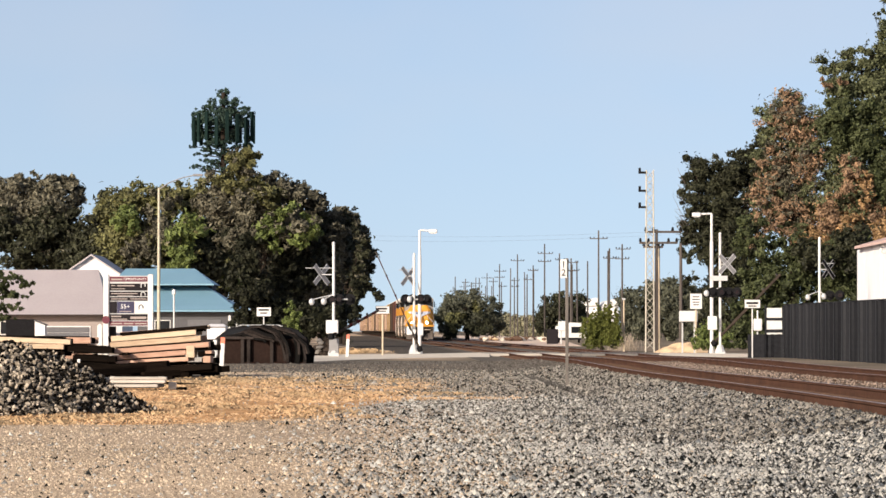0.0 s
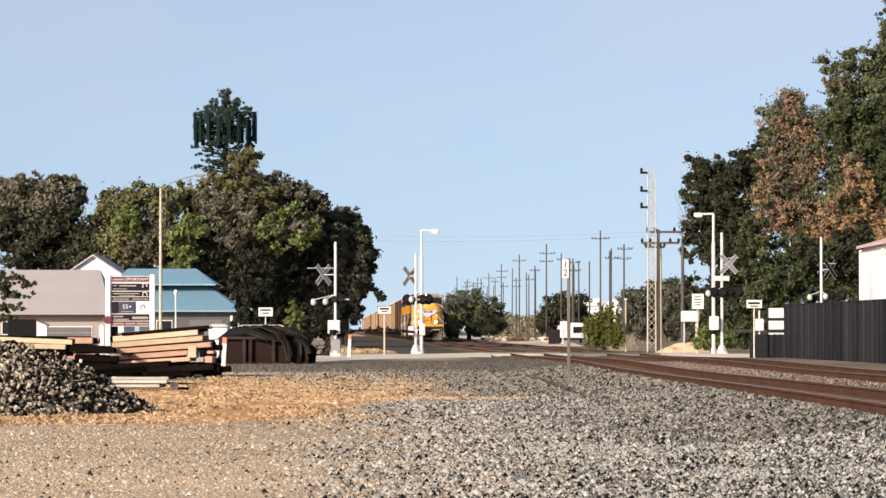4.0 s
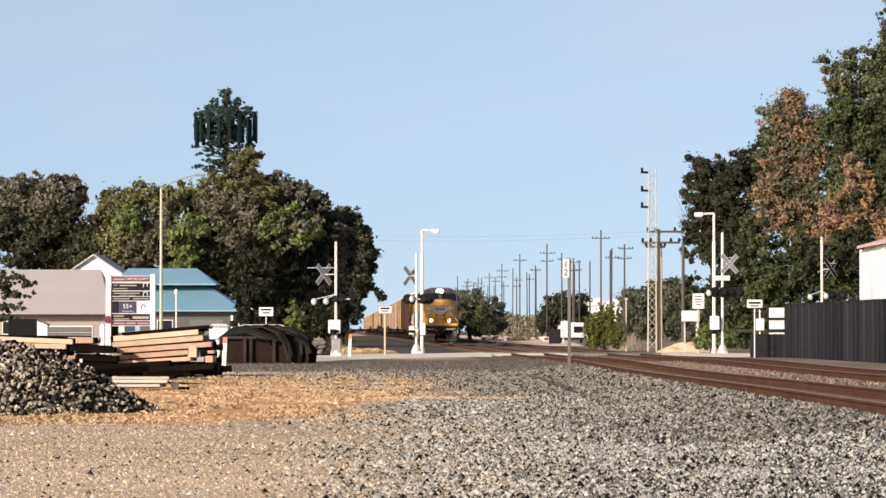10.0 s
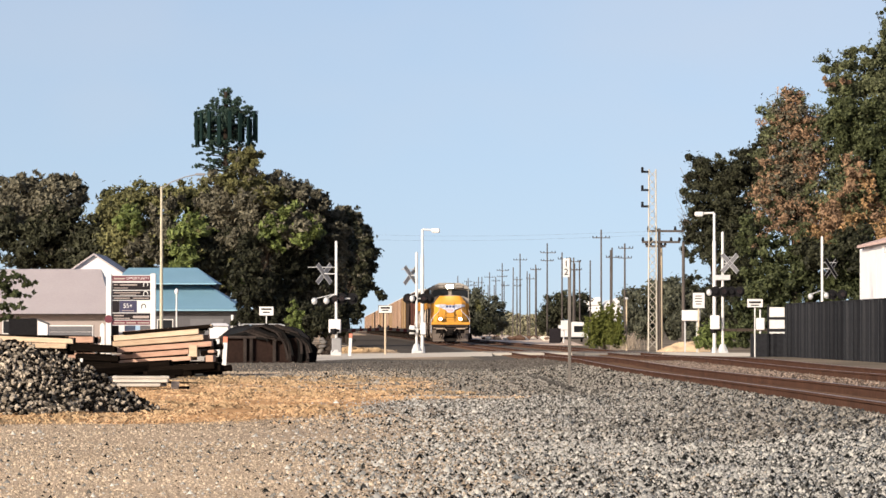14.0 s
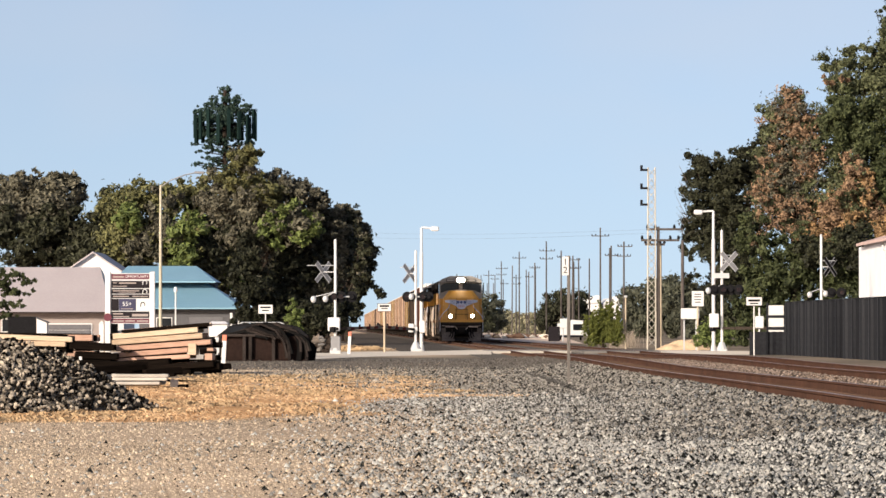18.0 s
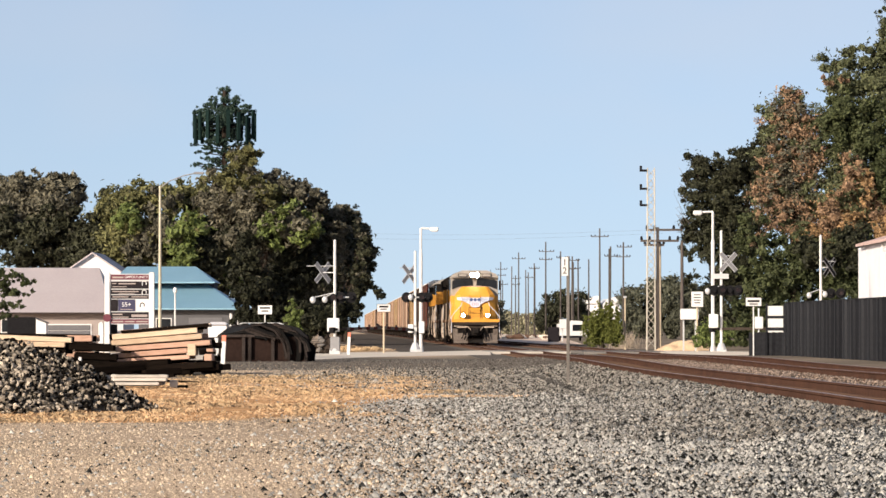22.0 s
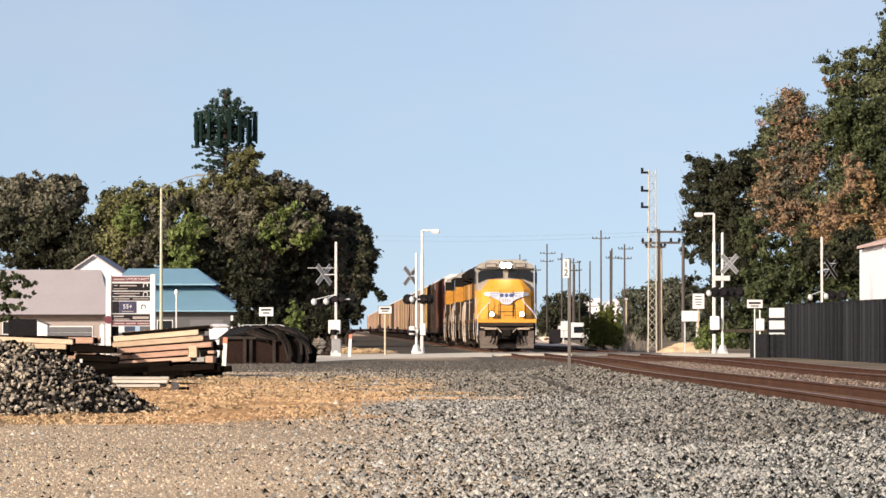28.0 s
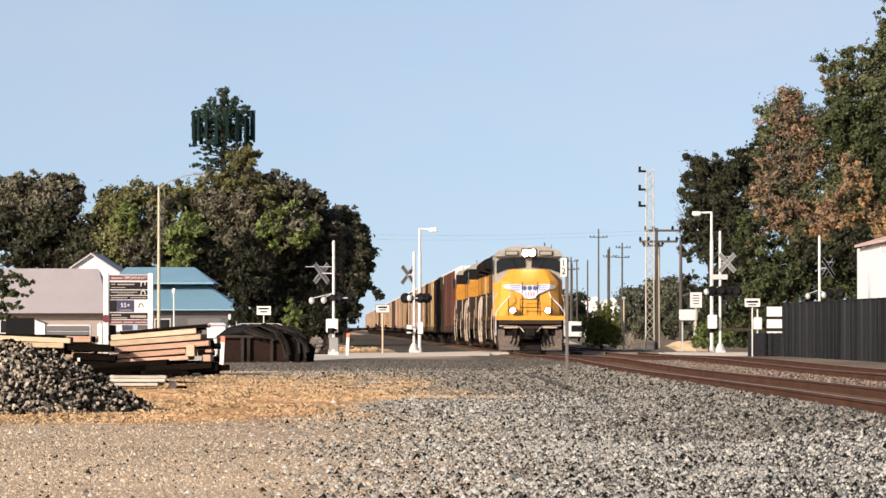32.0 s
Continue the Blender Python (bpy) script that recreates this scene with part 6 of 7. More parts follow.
slim = thing("post", "slim pale short post beside the evergreen shrub", "post", at=pose(10.2, 222, 0))
part("shaft", Geo().rod((0, 0, -0.1), (0, 0, 2.9), 0.05, 0.04, 8), pale_wood, slim)
part("cap", Geo().box(-0.09, 0.09, -0.09, 0.09, 2.9, 3.02, c=0.02), galv, slim)
utility_pole(13.05, 216, 6.0, [], "dark bare wooden pole on the sandy bank", pole_wood)
lattice_steel = mat("pale_lattice_steel", (0.4960, 0.4640, 0.4000), (0.3600, 0.3360, 0.2880), 0.7, fine=6, bump=0)
mast = thing("lattice_mast", "slender pale steel lattice mast with insulator arms", "lattice mast", at=pose(11.35, 216, 0))
legs = [(-0.19, -0.19), (0.19, -0.19), (0.19, 0.19), (-0.19, 0.19)]
for a, b in legs:
    part("leg", Geo().rod((a * 1.2, b * 1.2, 0), (a, b, 10.0), 0.028, n=5), lattice_steel, mast)
for k in range(24):
    z0, z1 = 0.2 + k * 0.405, 0.2 + (k + 1) * 0.405
    for j in range(4):
        p, r = legs[j], legs[(j + 1) % 4]
        if k % 2:
            p, r = r, p
        part("brace", Geo().rod((p[0], p[1], z0), (r[0], r[1], z1), 0.016, n=4), lattice_steel, mast)
for z in (10.0, 9.0, 8.1):
    ar = part("insulator_arm", Geo().box(-0.62, -0.16, -0.05, 0.05, z - 0.2, z - 0.08), black, mast)
    part("insulator", Geo().rod((-0.55, 0, z - 0.1), (-0.55, 0, z + 0.12), 0.07, n=8), black, ar)
for k, (z0, z1) in enumerate(((6.62, 8.6), (6.42, 8.2))):
    pts = [(12.0 - 21 * i / 16, 216 + i * 5.4, z0 + (z1 - z0) * i / 16 - 0.25 * math.sin(math.pi * i / 16)) for i in range(17)]
    solid("overhead_wire", Geo().bar(pts, 0.0034, 4), pole_wood, "thin overhead wire crossing above the tracks", "wire", "overhead wires")

# ---------------------------------------------------------------- mast dressed as a pine
pine = thing("tower", "cell mast disguised as a dark green pine with antenna panels", "mast", at=pose(-24.0, 430, 0))
part("trunk", Geo().rod((0, 0, 0), (0, 0, 27.2), 0.55, 0.22, 12), bark, pine)
for k in range(18):
    a = 2 * math.pi * k / 18
    x, y = 3.35 * math.cos(a), 3.35 * math.sin(a)
    z = 21.6 + 0.35 * math.sin(k * 2.3)
    part("antenna_panel", Geo().box(-0.2, 0.2, -0.12, 0.12, 0, 3.1, pose(x, y, z, 0, 0, math.degrees(a) + 90), 0.03), mat("green_antenna", (0.013, 0.027, 0.025), (0.006, 0.012, 0.012), 0.7) if k == 0 else bpy.data.materials["green_antenna"], pine)
    part("antenna_bracket", Geo().rod((0, 0, z + 1.5), (x, y, z + 1.5), 0.06, n=5), black, pine)
q = random.Random(77)
bl = [(x, q.uniform(-1.2, 1.2), z, r * 1.25, r * 1.25, r * 1.15) for x, z, r in ((0, 27.1, 0.55), (0.1, 26.2, 0.5), (-1.15, 25.9, 0.5), (-1.8, 25.4, 0.5), (1.4, 26.0, 0.55), (1.2, 25.3, 0.5), (-0.55, 25.2, 0.55), (0.5, 25.1, 0.6), (2.3, 25.2, 0.5), (-3.0, 24.8, 0.45), (-2.3, 24.8, 0.5), (2.9, 24.7, 0.4), (0.0, 24.4, 0.9), (1.6, 24.3, 0.7), (-1.5, 24.2, 0.7))]
for k in range(26):
    a = k * 2.4
    bl.append((q.uniform(1.2, 3.0) * math.cos(a), q.uniform(1.2, 3.0) * math.sin(a), 21.4 + 0.12 * k, 0.5, 0.5, 0.45))
tiers = []
for k in range(30):
    a, z = k * 2.4, 18.4 + 0.5 * (k // 5) + q.uniform(-0.15, 0.15)
    r = q.uniform(2.0, 3.6)
    tiers.append((a, z, r))
    bl += [(r * w * math.cos(a), r * w * math.sin(a), z + 0.5 * w, 0.62, 0.62, 0.2) for w in (0.55, 0.95)]
v, f = leaves(bl, 21000, 0.17, 31, 14)
part("false_needles", fast_mesh("false_needles", v, f, leaf_fake), None, pine)
for a, z, r in tiers:
    part("branch", Geo().rod((0, 0, z), (r * math.cos(a), r * math.sin(a), z + 0.5), 0.07, 0.03, 5), bark, pine)
for x, y, z in [b[:3] for b in bl[:12]]:
    part("branch", Geo().rod((0, 0, z - 1.0), (x, y, z), 0.05, 0.02, 5), bark, pine)

# ---------------------------------------------------------------- parked vehicles and clutter beyond
van = thing("parked_van", "white van parked beyond the tracks", "van", at=pose(12.0, 378, 0))
part("body", Geo().prism([(-1.15, 0.3), (1.2, 0.3), (1.2, 1.9), (0.2, 1.95), (-0.4, 1.75), (-1.15, 1.6)], 1, -2.2, 2.2), white, van)
part("side_window", Geo().box(0.25, 1.15, -2.22, -2.2, 0.95, 1.55), glass, van)
part("bumper", Geo().box(-1.15, 1.2, -2.28, -2.2, 0.3, 0.5), black, van)
for x in (-0.95, 1.0):
    part("wheel", Geo().rod((x - 0.1, -1.4, 0.33), (x + 0.1, -1.4, 0.33), 0.33, n=14), rubber, van)
box = thing("meter_box", "small white box on a post beyond the tracks", "meter box")
part("post", Geo().rod((10.35, 345, 0), (10.35, 345, 1.3), 0.06), galv, box)
part("case", Geo().box(10.1, 10.75, 344.8, 345.2, 1.15, 2.0, c=0.05), white, box)
solid("equipment_cabinet", Geo().box(9.1, 10.1, 345, 346, 0, 1.3, c=0.04), charcoal, "dark grey equipment cabinet beyond the tracks", "cabinet")
q = random.Random(21)
for k in range(26):
    v, f = lump(100 + k, q.uniform(0.22, 0.5))
    g = Geo().add([(p[0] * 1.5, p[1], p[2] * 0.7) for p in v], f, pose(q.uniform(4.2, 12.5), q.uniform(400, 470), 0.25))
    solid("debris_heap", g, (concrete, tie_old, road_dust, tie_old, sand)[k % 5], "low heap of earth and debris beyond the tracks", "debris", "debris heaps")
solid("ground_patch", Geo().prism([(6.4, 300), (10.5, 300), (24, 900), (-2.0, 900)], 2, -0.02, 0.02), mat("pale_pinkish_dust", (0.72, 0.58, 0.47), (0.55, 0.43, 0.34), 0.95, scale=0.2, fine=4, bump=0.2), "pale bare dirt beyond the tracks", "ground", kind="structure")
blot("ground_patch", -5.3, 226, 1.3, 30, 0.02, sand, "pale bare dirt beside the embankment", seed=12)
grey_brush = mat("greyed_dead_brush", (0.40, 0.34, 0.27), (0.19, 0.155, 0.12), 0.9, scale=0.7, fine=8, bump=0, island=0.4, spread=0.7)
brush = Geo()
q = random.Random(77)
for k in range(150):
    x, y, h = 10.85 + q.gauss(0, 0.42), 234 + q.uniform(-3, 3), q.uniform(0.35, 1.1)
    bend = q.uniform(-0.16, 0.16)
    brush.rod((x, y, 0), (x + bend, y, h * 0.6), 0.016, 0.011, 3).rod((x + bend, y, h * 0.6), (x + bend * 2.2, y, h), 0.011, 0.005, 3)
    brush.rod((x + bend * 0.7, y, h * 0.42), (x + bend * 0.7 + q.uniform(-0.2, 0.2), y, h * 0.8), 0.009, 0.005, 3)
tagged(new("withered_brush", brush.mesh("withered_brush", grey_brush)), "pale greyed dead brush beside the poles", "brush", kind="stuff")
grass("withered_weeds", 160, 24, [(-6.4, 212, 1.3, 12), (-4.6, 206, 0.8, 8)], 0.3, "brownish withered weeds beside the crossing", weed)
for x0, x1, z in ((21.4, 24.0, 5.9), (24.6, 27.2, 5.8)):
    sh = thing("warehouse", "low white warehouse far beyond the poles", "warehouse", "far warehouses")
    part("wall", Geo().box(x0, x1, 610, 630, 0, z - 0.9), wall_white, sh)
    part("roof", Geo().prism([(x0 - 0.1, z - 0.9), (x1 + 0.1, z - 0.9), (x1 - 0.3, z - 0.1), (x0 + 0.8, z)], 1, 609.7, 630.3), white, sh)
    part("head_house", Geo().prism([(x1 - 1.0, z - 0.5), (x1 + 0.3, z - 0.5), (x1 + 0.3, z + 0.2), (x1 - 0.3, z + 0.35), (x1 - 1.0, z + 0.2)], 1, 612, 618), white, sh, "pale raised head house")

# ---------------------------------------------------------------- the train
def truck(parent, y, axles):
    """A truck with its side frames and axles; the axles are returned for turning."""
    span = 3.6 if axles == 3 else 1.8
    tr = part("truck", Geo().box(-1.05, -0.88, y - span / 2 - 0.5, y + span / 2 + 0.5, 0.42, 0.72, c=0.05)
              .box(0.88, 1.05, y - span / 2 - 0.5, y + span / 2 + 0.5, 0.42, 0.72, c=0.05).box(-0.9, 0.9, y - 0.3, y + 0.3, 0.55, 0.8), under, parent, "grimy cast truck frame")
    out = []
    r = 0.52 if axles == 3 else 0.46
    for k in range(axles):
        g = Geo().rod((-0.72, 0, 0), (0.72, 0, 0), 0.09, n=8)
        for s in (-1, 1):
            g.rod((s * 0.69, 0, 0), (s * 0.82, 0, 0), r, n=18).rod((s * 0.82, 0, 0), (s * 0.84, 0, 0), r * 0.7, r * 0.62, 18)
            g.box(s * 0.85 - 0.006, s * 0.85 + 0.006, -r * 0.5, r * 0.5, -0.04, 0.04)
        w = part("wheelset", g, under, tr)
        w.location = (0, y - span / 2 + span * k / (axles - 1), r)
        out.append((w, r))
    return out


wheel_keys = []


def locomotive(label, lit):
    """Six-axle road locomotive; its front coupler face is at the origin, nose towards -y, rail top at z 0."""
    L = thing("locomotive", label, "locomotive", "locomotives of the train")
    # frame, walkway, pilot
    part("underframe", Geo().box(-1.45, 1.45, 1.0, 22.0, 1.02, 1.42), under, L)
    part("walkway_edge", Geo().box(-1.56, 1.56, 0.55, 22.2, 1.40, 1.58, c=0.02), hood_dirt, L)
    body_paint = yellow if lit else hood_dirt
    part("front_sill", Geo().box(-1.56, 1.56, 0.5, 0.55, 1.40, 1.58), yellow, L, "yellow front sill")
    part("anticlimber", Geo().box(-1.42, 1.42, 0.3, 0.62, 1.22, 1.40, c=0.02).box(-1.3, 1.3, 0.36, 0.6, 1.02, 1.14, c=0.02), under, L)
    part("pilot_plate", Geo().box(-1.5, 1.5, 0.62, 0.75, 0.55, 1.40), soot, L)
    blade = [(0.18, 0.10), (0.62, 0.14), (0.70, 0.66), (0.56, 0.72), (0.40, 0.44), (0.30, 0.26)]
    for x in (-1.42, 0.5):
        part("plow", Geo().prism(blade, 0, x, x + 0.92), plow_grey, L, "scuffed grey half of the snow plow")
    part("plow_centre", Geo().prism([(0.3, 0.12), (0.62, 0.16), (0.66, 0.34), (0.45, 0.30)], 0, -0.5, 0.5), soot, L)
    for s in (-1, 1):
        part("step_well", Geo().box(s * 1.3 - 0.16, s * 1.3 + 0.16, 0.5, 0.6, 0.5, 1.0, c=0.02), plow_grey, L, "scuffed grey step well")
        part("uncoupling_lever", Geo().bar([(s * 1.4, 0.42, 1.15), (s * 0.5, 0.38, 1.12), (s * 0.3, 0.3, 0.9)], 0.022, 5), rack_pale, L)
        part("brake_bracket", Geo().box(s * 0.72 - 0.09, s * 0.72 + 0.09, 0.45, 0.62, 0.62, 0.98, c=0.02), under, L)
    part("coupler", Geo().box(-0.14, 0.14, -0.05, 0.7, 0.72, 0.98, c=0.03).box(-0.22, 0.22, -0.28, 0.02, 0.68, 1.02, c=0.06), soot, L)
    part("draft_pocket", Geo().box(-0.46, 0.46, 0.46, 0.62, 0.56, 1.12, c=0.04), soot, L)
    part("hose_rack", Geo().box(-1.2, -0.55, 0.34, 0.42, 1.04, 1.12, c=0.02).box(0.55, 1.2, 0.34, 0.42, 1.04, 1.12, c=0.02), rack_pale, L, "pale hose rack")
    for s in (-1, 1):
        for k in range(3):
            x = s * (0.45 + 0.17 * k)
            part("air_hose", Geo().bar([(x, 0.55, 1.0), (x + 0.02, 0.35, 0.8), (x + 0.04 * s, 0.14, 0.5), (x + 0.12 * s, 0.12, 0.24 + 0.07 * k)], 0.036, 6), rubber, L)
        st = part("corner_step", Geo().box(s * 1.45 - 0.06, s * 1.45 + 0.06, 0.62, 1.5, 0.3, 1.4), under, L, "grimy corner steps")
        for k in range(4):
            part("tread", Geo().box(s * 1.5 - 0.1, s * 1.5 + 0.1, 0.66, 1.46, 0.36 + 0.28 * k, 0.40 + 0.28 * k), under, st)
        st = part("corner_step", Geo().box(s * 1.45 - 0.06, s * 1.45 + 0.06, 20.9, 21.7, 0.3, 1.4), under, L)
        for k in range(4):
            part("tread", Geo().box(s * 1.5 - 0.1, s * 1.5 + 0.1, 20.9, 21.7, 0.36 + 0.28 * k, 0.40 + 0.28 * k), under, st)
        # ditch lights
        d = part("ditch_light", Geo().rod((s * 0.80, 0.52, 1.82), (s * 0.80, 0.72, 1.82), 0.16, n=16), soot, L)
        part("lens", Geo().rod((s * 0.80, 0.49, 1.82), (s * 0.80, 0.52, 1.82), 0.115, n=16), ditch_on if lit else galv, d, "glowing ditch light" if lit else "")
        part("step_rail", Geo().bar([(s * 1.55, 0.58, 0.75), (s * 1.55, 0.58, 1.72), (s * 1.35, 0.6, 2.0), (s * 0.92, 0.62, 2.42), (s * 0.86, 0.9, 2.62)], 0.026, 6), logo_white, L, "pale bent step handrail")
    for pts in ([(-0.98, 0.6, 2.35), (-0.98, 0.6, 1.5)], [(0.98, 0.6, 2.35), (0.98, 0.6, 1.5)], [(-0.45, 0.58, 1.55), (-0.45, 0.58, 2.3), (0.45, 0.58, 2.3), (0.45, 0.58, 1.55)], [(-0.45, 0.58, 1.95), (0.45, 0.58, 1.95)]):
        part("front_rail", Geo().bar(pts, 0.02), under, L)
    # nose: a blunt hexagonal front, bevelled roof
    ring_b = [(-1.36, 1.30), (-0.98, 0.95), (0.98, 0.95), (1.36, 1.30), (1.36, 2.6), (-1.36, 2.6)]
    nose = Geo()
    z0, z1 = 1.56, 3.10
    ring_t = [(-1.28, 1.46), (-0.92, 1.14), (0.92, 1.14), (1.28, 1.46), (1.28, 2.6), (-1.28, 2.6)]
    top = [(-0.86, 1.85), (-0.66, 1.72), (0.66, 1.72), (0.86, 1.85), (0.86, 2.6), (-0.86, 2.6)]
    vs = [(x, y, z0) for x, y in ring_b] + [(x, y, z1) for x, y in ring_t] + [(x, y, 3.60) for x, y in top]
    fs = [(5, 4, 3, 2, 1, 0), tuple(range(12, 18))]
    for r in (0, 6):
        fs += [(r + i, r + (i + 1) % 6, r + 6 + (i + 1) % 6, r + 6 + i) for i in range(6)]
    part("nose", nose.add(vs, fs), body_paint, L, "yellow nose" if lit else "")
    part("nose_door", Geo().box(-0.33, 0.33, 0.98, 1.02, 1.62, 3.0, pose(0, 0, 0)), body_paint, L)
    part("nose_door_seam", Geo().box(-0.36, -0.335, 0.935, 0.99, 1.62, 3.05).box(0.335, 0.36, 0.935, 0.99, 1.62, 3.05), soot, L)
    # winged emblem as plain shapes
    tilt = pose(0, 0.925, 2.72, -7.4)
    em = part("emblem", Geo().prism([(-0.90, 0.24), (0.90, 0.24), (0.84, 0.0), (0.55, -0.12), (0.36, -0.2), (0.25, -0.36), (0, -0.42), (-0.25, -0.36), (-0.36, -0.2), (-0.55, -0.12), (-0.84, 0.0)], 1, 0.03, 0.05, tilt), logo_white, L, "white winged emblem")
    for x in (-0.24, 0.0, 0.24):
        part("emblem_letter", Geo().rod((x, 0.012, 0.07), (x, 0.03, 0.07), 0.105, n=8, m=tilt), logo_blue, em)
    for k in range(4):
        part("emblem_stripe", Geo().box(-0.195 + 0.12 * k, -0.165 + 0.12 * k, 0.018, 0.03, -0.29, -0.12, tilt), red, em)
    for s in (-1, 1):
        for z, w in ((0.16, 0.26), (0.07, 0.24), (-0.02, 0.2)):
            part("emblem_feather", Geo().box(s * 0.62 - w, s * 0.62 + w * 0.8, 0.02, 0.03, z, z + 0.022, tilt), logo_blue, em)
        part("emblem_wing_tip", Geo().prism([(s * 0.90, 0.24), (s * 1.30, 0.24), (s * 1.24, 0.10), (s * 0.84, 0.0)], 1, 0.02, 0.05, tilt @ pose(s * 0.90, 0.03, 0, 0, 0, s * 42) @ pose(-s * 0.90, -0.03, 0)), logo_white, em)
    # cab
    cabp = part("cab", Geo().prism([(-1.54, 1.56), (1.54, 1.56), (1.54, 3.05), (-1.54, 3.05)], 1, 2.35, 5.3), body_paint, L, "yellow cab" if lit else "")
    part("cab_upper", Geo().prism([(-1.54, 3.05), (1.54, 3.05), (1.54, 4.22), (-1.54, 4.22)], 1, 2.35, 5.3), roof_paint if lit else soot, cabp)
    if not lit:
        part("cab_band", Geo().box(-1.55, 1.55, 2.4, 5.31, 2.72, 3.62), yellow_old, cabp, "faded yellow band round the cab")
    part("cab_roof", Geo().prism([(-1.58, 4.18), (1.58, 4.18), (1.36, 4.42), (0.8, 4.62), (-0.8, 4.62), (-1.36, 4.42)], 1, 2.05, 5.4), roof_paint, cabp, "dusty grey rounded cab roof")
    for s in (-1, 1):
        pane = [(0.12, 3.70), (1.0, 3.62), (1.46, 3.44), (1.46, 3.96), (1.28, 4.08), (0.16, 4.13)]
        part("windshield", Geo().prism([(s * x, z) for x, z in pane][::s], 1, 2.30, 2.348), glass, cabp)
        part("wiper", Geo().rod((s * 0.5, 2.28, 3.66), (s * 0.8, 2.28, 4.1), 0.015, n=4), black, cabp)
        part("side_window", Geo().box(s * 1.55 - 0.012, s * 1.55 + 0.012, 2.9, 4.6, 3.4, 4.05), glass, cabp)
        part("mirror", Geo().box(s * 1.66 - 0.05, s * 1.66 + 0.05, 2.75, 2.85, 3.4, 4.0), black, cabp)
        nb = part("number_board", Geo().box(s * 0.78 - 0.3, s * 0.78 + 0.3, 1.98, 2.06, 4.22, 4.42), soot, cabp)
        part("board_face", Geo().box(s * 0.78 - 0.26, s * 0.78 + 0.26, 1.972, 1.979, 4.25, 4.39), roof_paint, nb, "dusty pale number board face")
        part("cab_side_emblem", Geo().box(s * 1.56 - 0.008, s * 1.56 + 0.008, 3.3, 4.2, 2.2, 2.7), logo_white, cabp)
    hl = part("headlight", Geo().box(-0.34, 0.34, 1.95, 2.1, 4.14, 4.52, c=0.03), soot, cabp)
    for s in (-0.15, 0.15):
        part("lens", Geo().rod((s, 1.92, 4.33), (s, 1.95, 4.33), 0.15, n=16), lamp_on if lit else galv, hl, "glowing headlight" if lit else "")
    # hood and roof equipment
    part("hood", Geo().box(-0.98, 0.98, 5.3, 21.2, 1.56, 3.75, c=0.08), hood_dirt, L, "long oily brown engine hood")
    for y0, y1 in ((5.6, 8.9), (9.3, 11.4), (11.9, 15.2), (16.4, 20.6)):
        part("hood_band", Geo().box(-1.04, 1.04, y0, y1, 2.8, 3.66), yellow_old, L, "faded yellow band along the hood")
    for s in (-1, 1):
        for y in (5.45, 9.1, 11.65, 15.35, 20.9):
            part("hood_corner", Geo().box(s * 1.03 - 0.03, s * 1.03 + 0.03, y - 0.07, y + 0.07, 1.6, 3.7), rack_pale if y == 15.35 else hood_dirt, L)
        for y in (1.55, 20.8, 22.0):
            part("corner_handrail", Geo().bar([(s * 1.53, y, 0.35), (s * 1.60, y, 0.95), (s * 1.61, y, 1.6), (s * 1.57, y, 2.3), (s * 1.46, y + 0.1, 2.6)], 0.022, 5), rack_pale, L, "pale bowed corner handrail")
        for y, z in ((5.5, 1.9), (13.4, 2.0)):
            part("grab_iron", Geo().bar([(s * 1.56, y, 0.55), (s * 1.60, y, 1.1), (s * 1.56, y, z)], 0.016, 5), rack_pale, L, "pale grab iron")
    part("hood_top", Geo().prism([(-0.98, 3.75), (0.98, 3.75), (0.8, 4.1), (-0.8, 4.1)], 1, 5.4, 15.5), soot, L, "sooty dark hood roof")
    part("radiator", Geo().prism([(-1.45, 3.85), (-0.95, 3.72), (0.95, 3.72), (1.45, 3.85), (1.5, 4.2), (1.1, 4.5), (-1.1, 4.5), (-1.5, 4.2)], 1, 15.6, 20.8), soot, L, "flared dark radiator housing")
    part("dynamic_brake", Geo().prism([(-1.2, 3.76), (1.2, 3.76), (1.2, 4.3), (0.9, 4.46), (-0.9, 4.46), (-1.2, 4.3)], 1, 6.2, 9.6), soot, L)
    part("exhaust", Geo().box(-0.5, 0.5, 11.4, 12.4, 4.1, 4.4, c=0.05), black, L)
    part("air_horn", Geo().rod((-0.5, 6.0, 4.5), (-0.5, 5.4, 4.5), 0.05, 0.1, 8).rod((-0.7, 6.0, 4.55), (-0.7, 5.3, 4.55), 0.05, 0.1, 8).box(-0.9, -0.3, 5.9, 6.1, 4.3, 4.46), black, L)
    part("antenna", Geo().rod((1.1, 3.5, 4.2), (1.1, 3.5, 4.7), 0.015, n=4), black, L)
    for k in range(4):
        part("radiator_fan", Geo().rod((0, 16.2 + 1.25 * k, 4.5), (0, 16.2 + 1.25 * k, 4.6), 0.55, n=16), black, L)
    for s in (-1, 1):
        for k in range(14):
            y = 5.9 + k * 1.08
            part("hood_door", Geo().box(s * 0.99 - 0.012, s * 0.99 + 0.012, y, y + 0.98, 1.75, 2.72), hood_dirt, L)
        for k in range(11):
            part("handrail_post", Geo().rod((s * 1.52, 5.6 + 1.5 * k, 1.58), (s * 1.52, 5.6 + 1.5 * k, 2.65), 0.02, n=4), rack_pale if k == 6 else under, L)
        part("handrail", Geo().rod((s * 1.52, 5.5, 2.65), (s * 1.52, 21.0, 2.65), 0.014, n=4), under, L)
    part("hood_end", Geo().box(-0.9, 0.9, 21.2, 21.26, 2.75, 3.6, c=0.02), yellow_old, L, "yellow upper hood end")
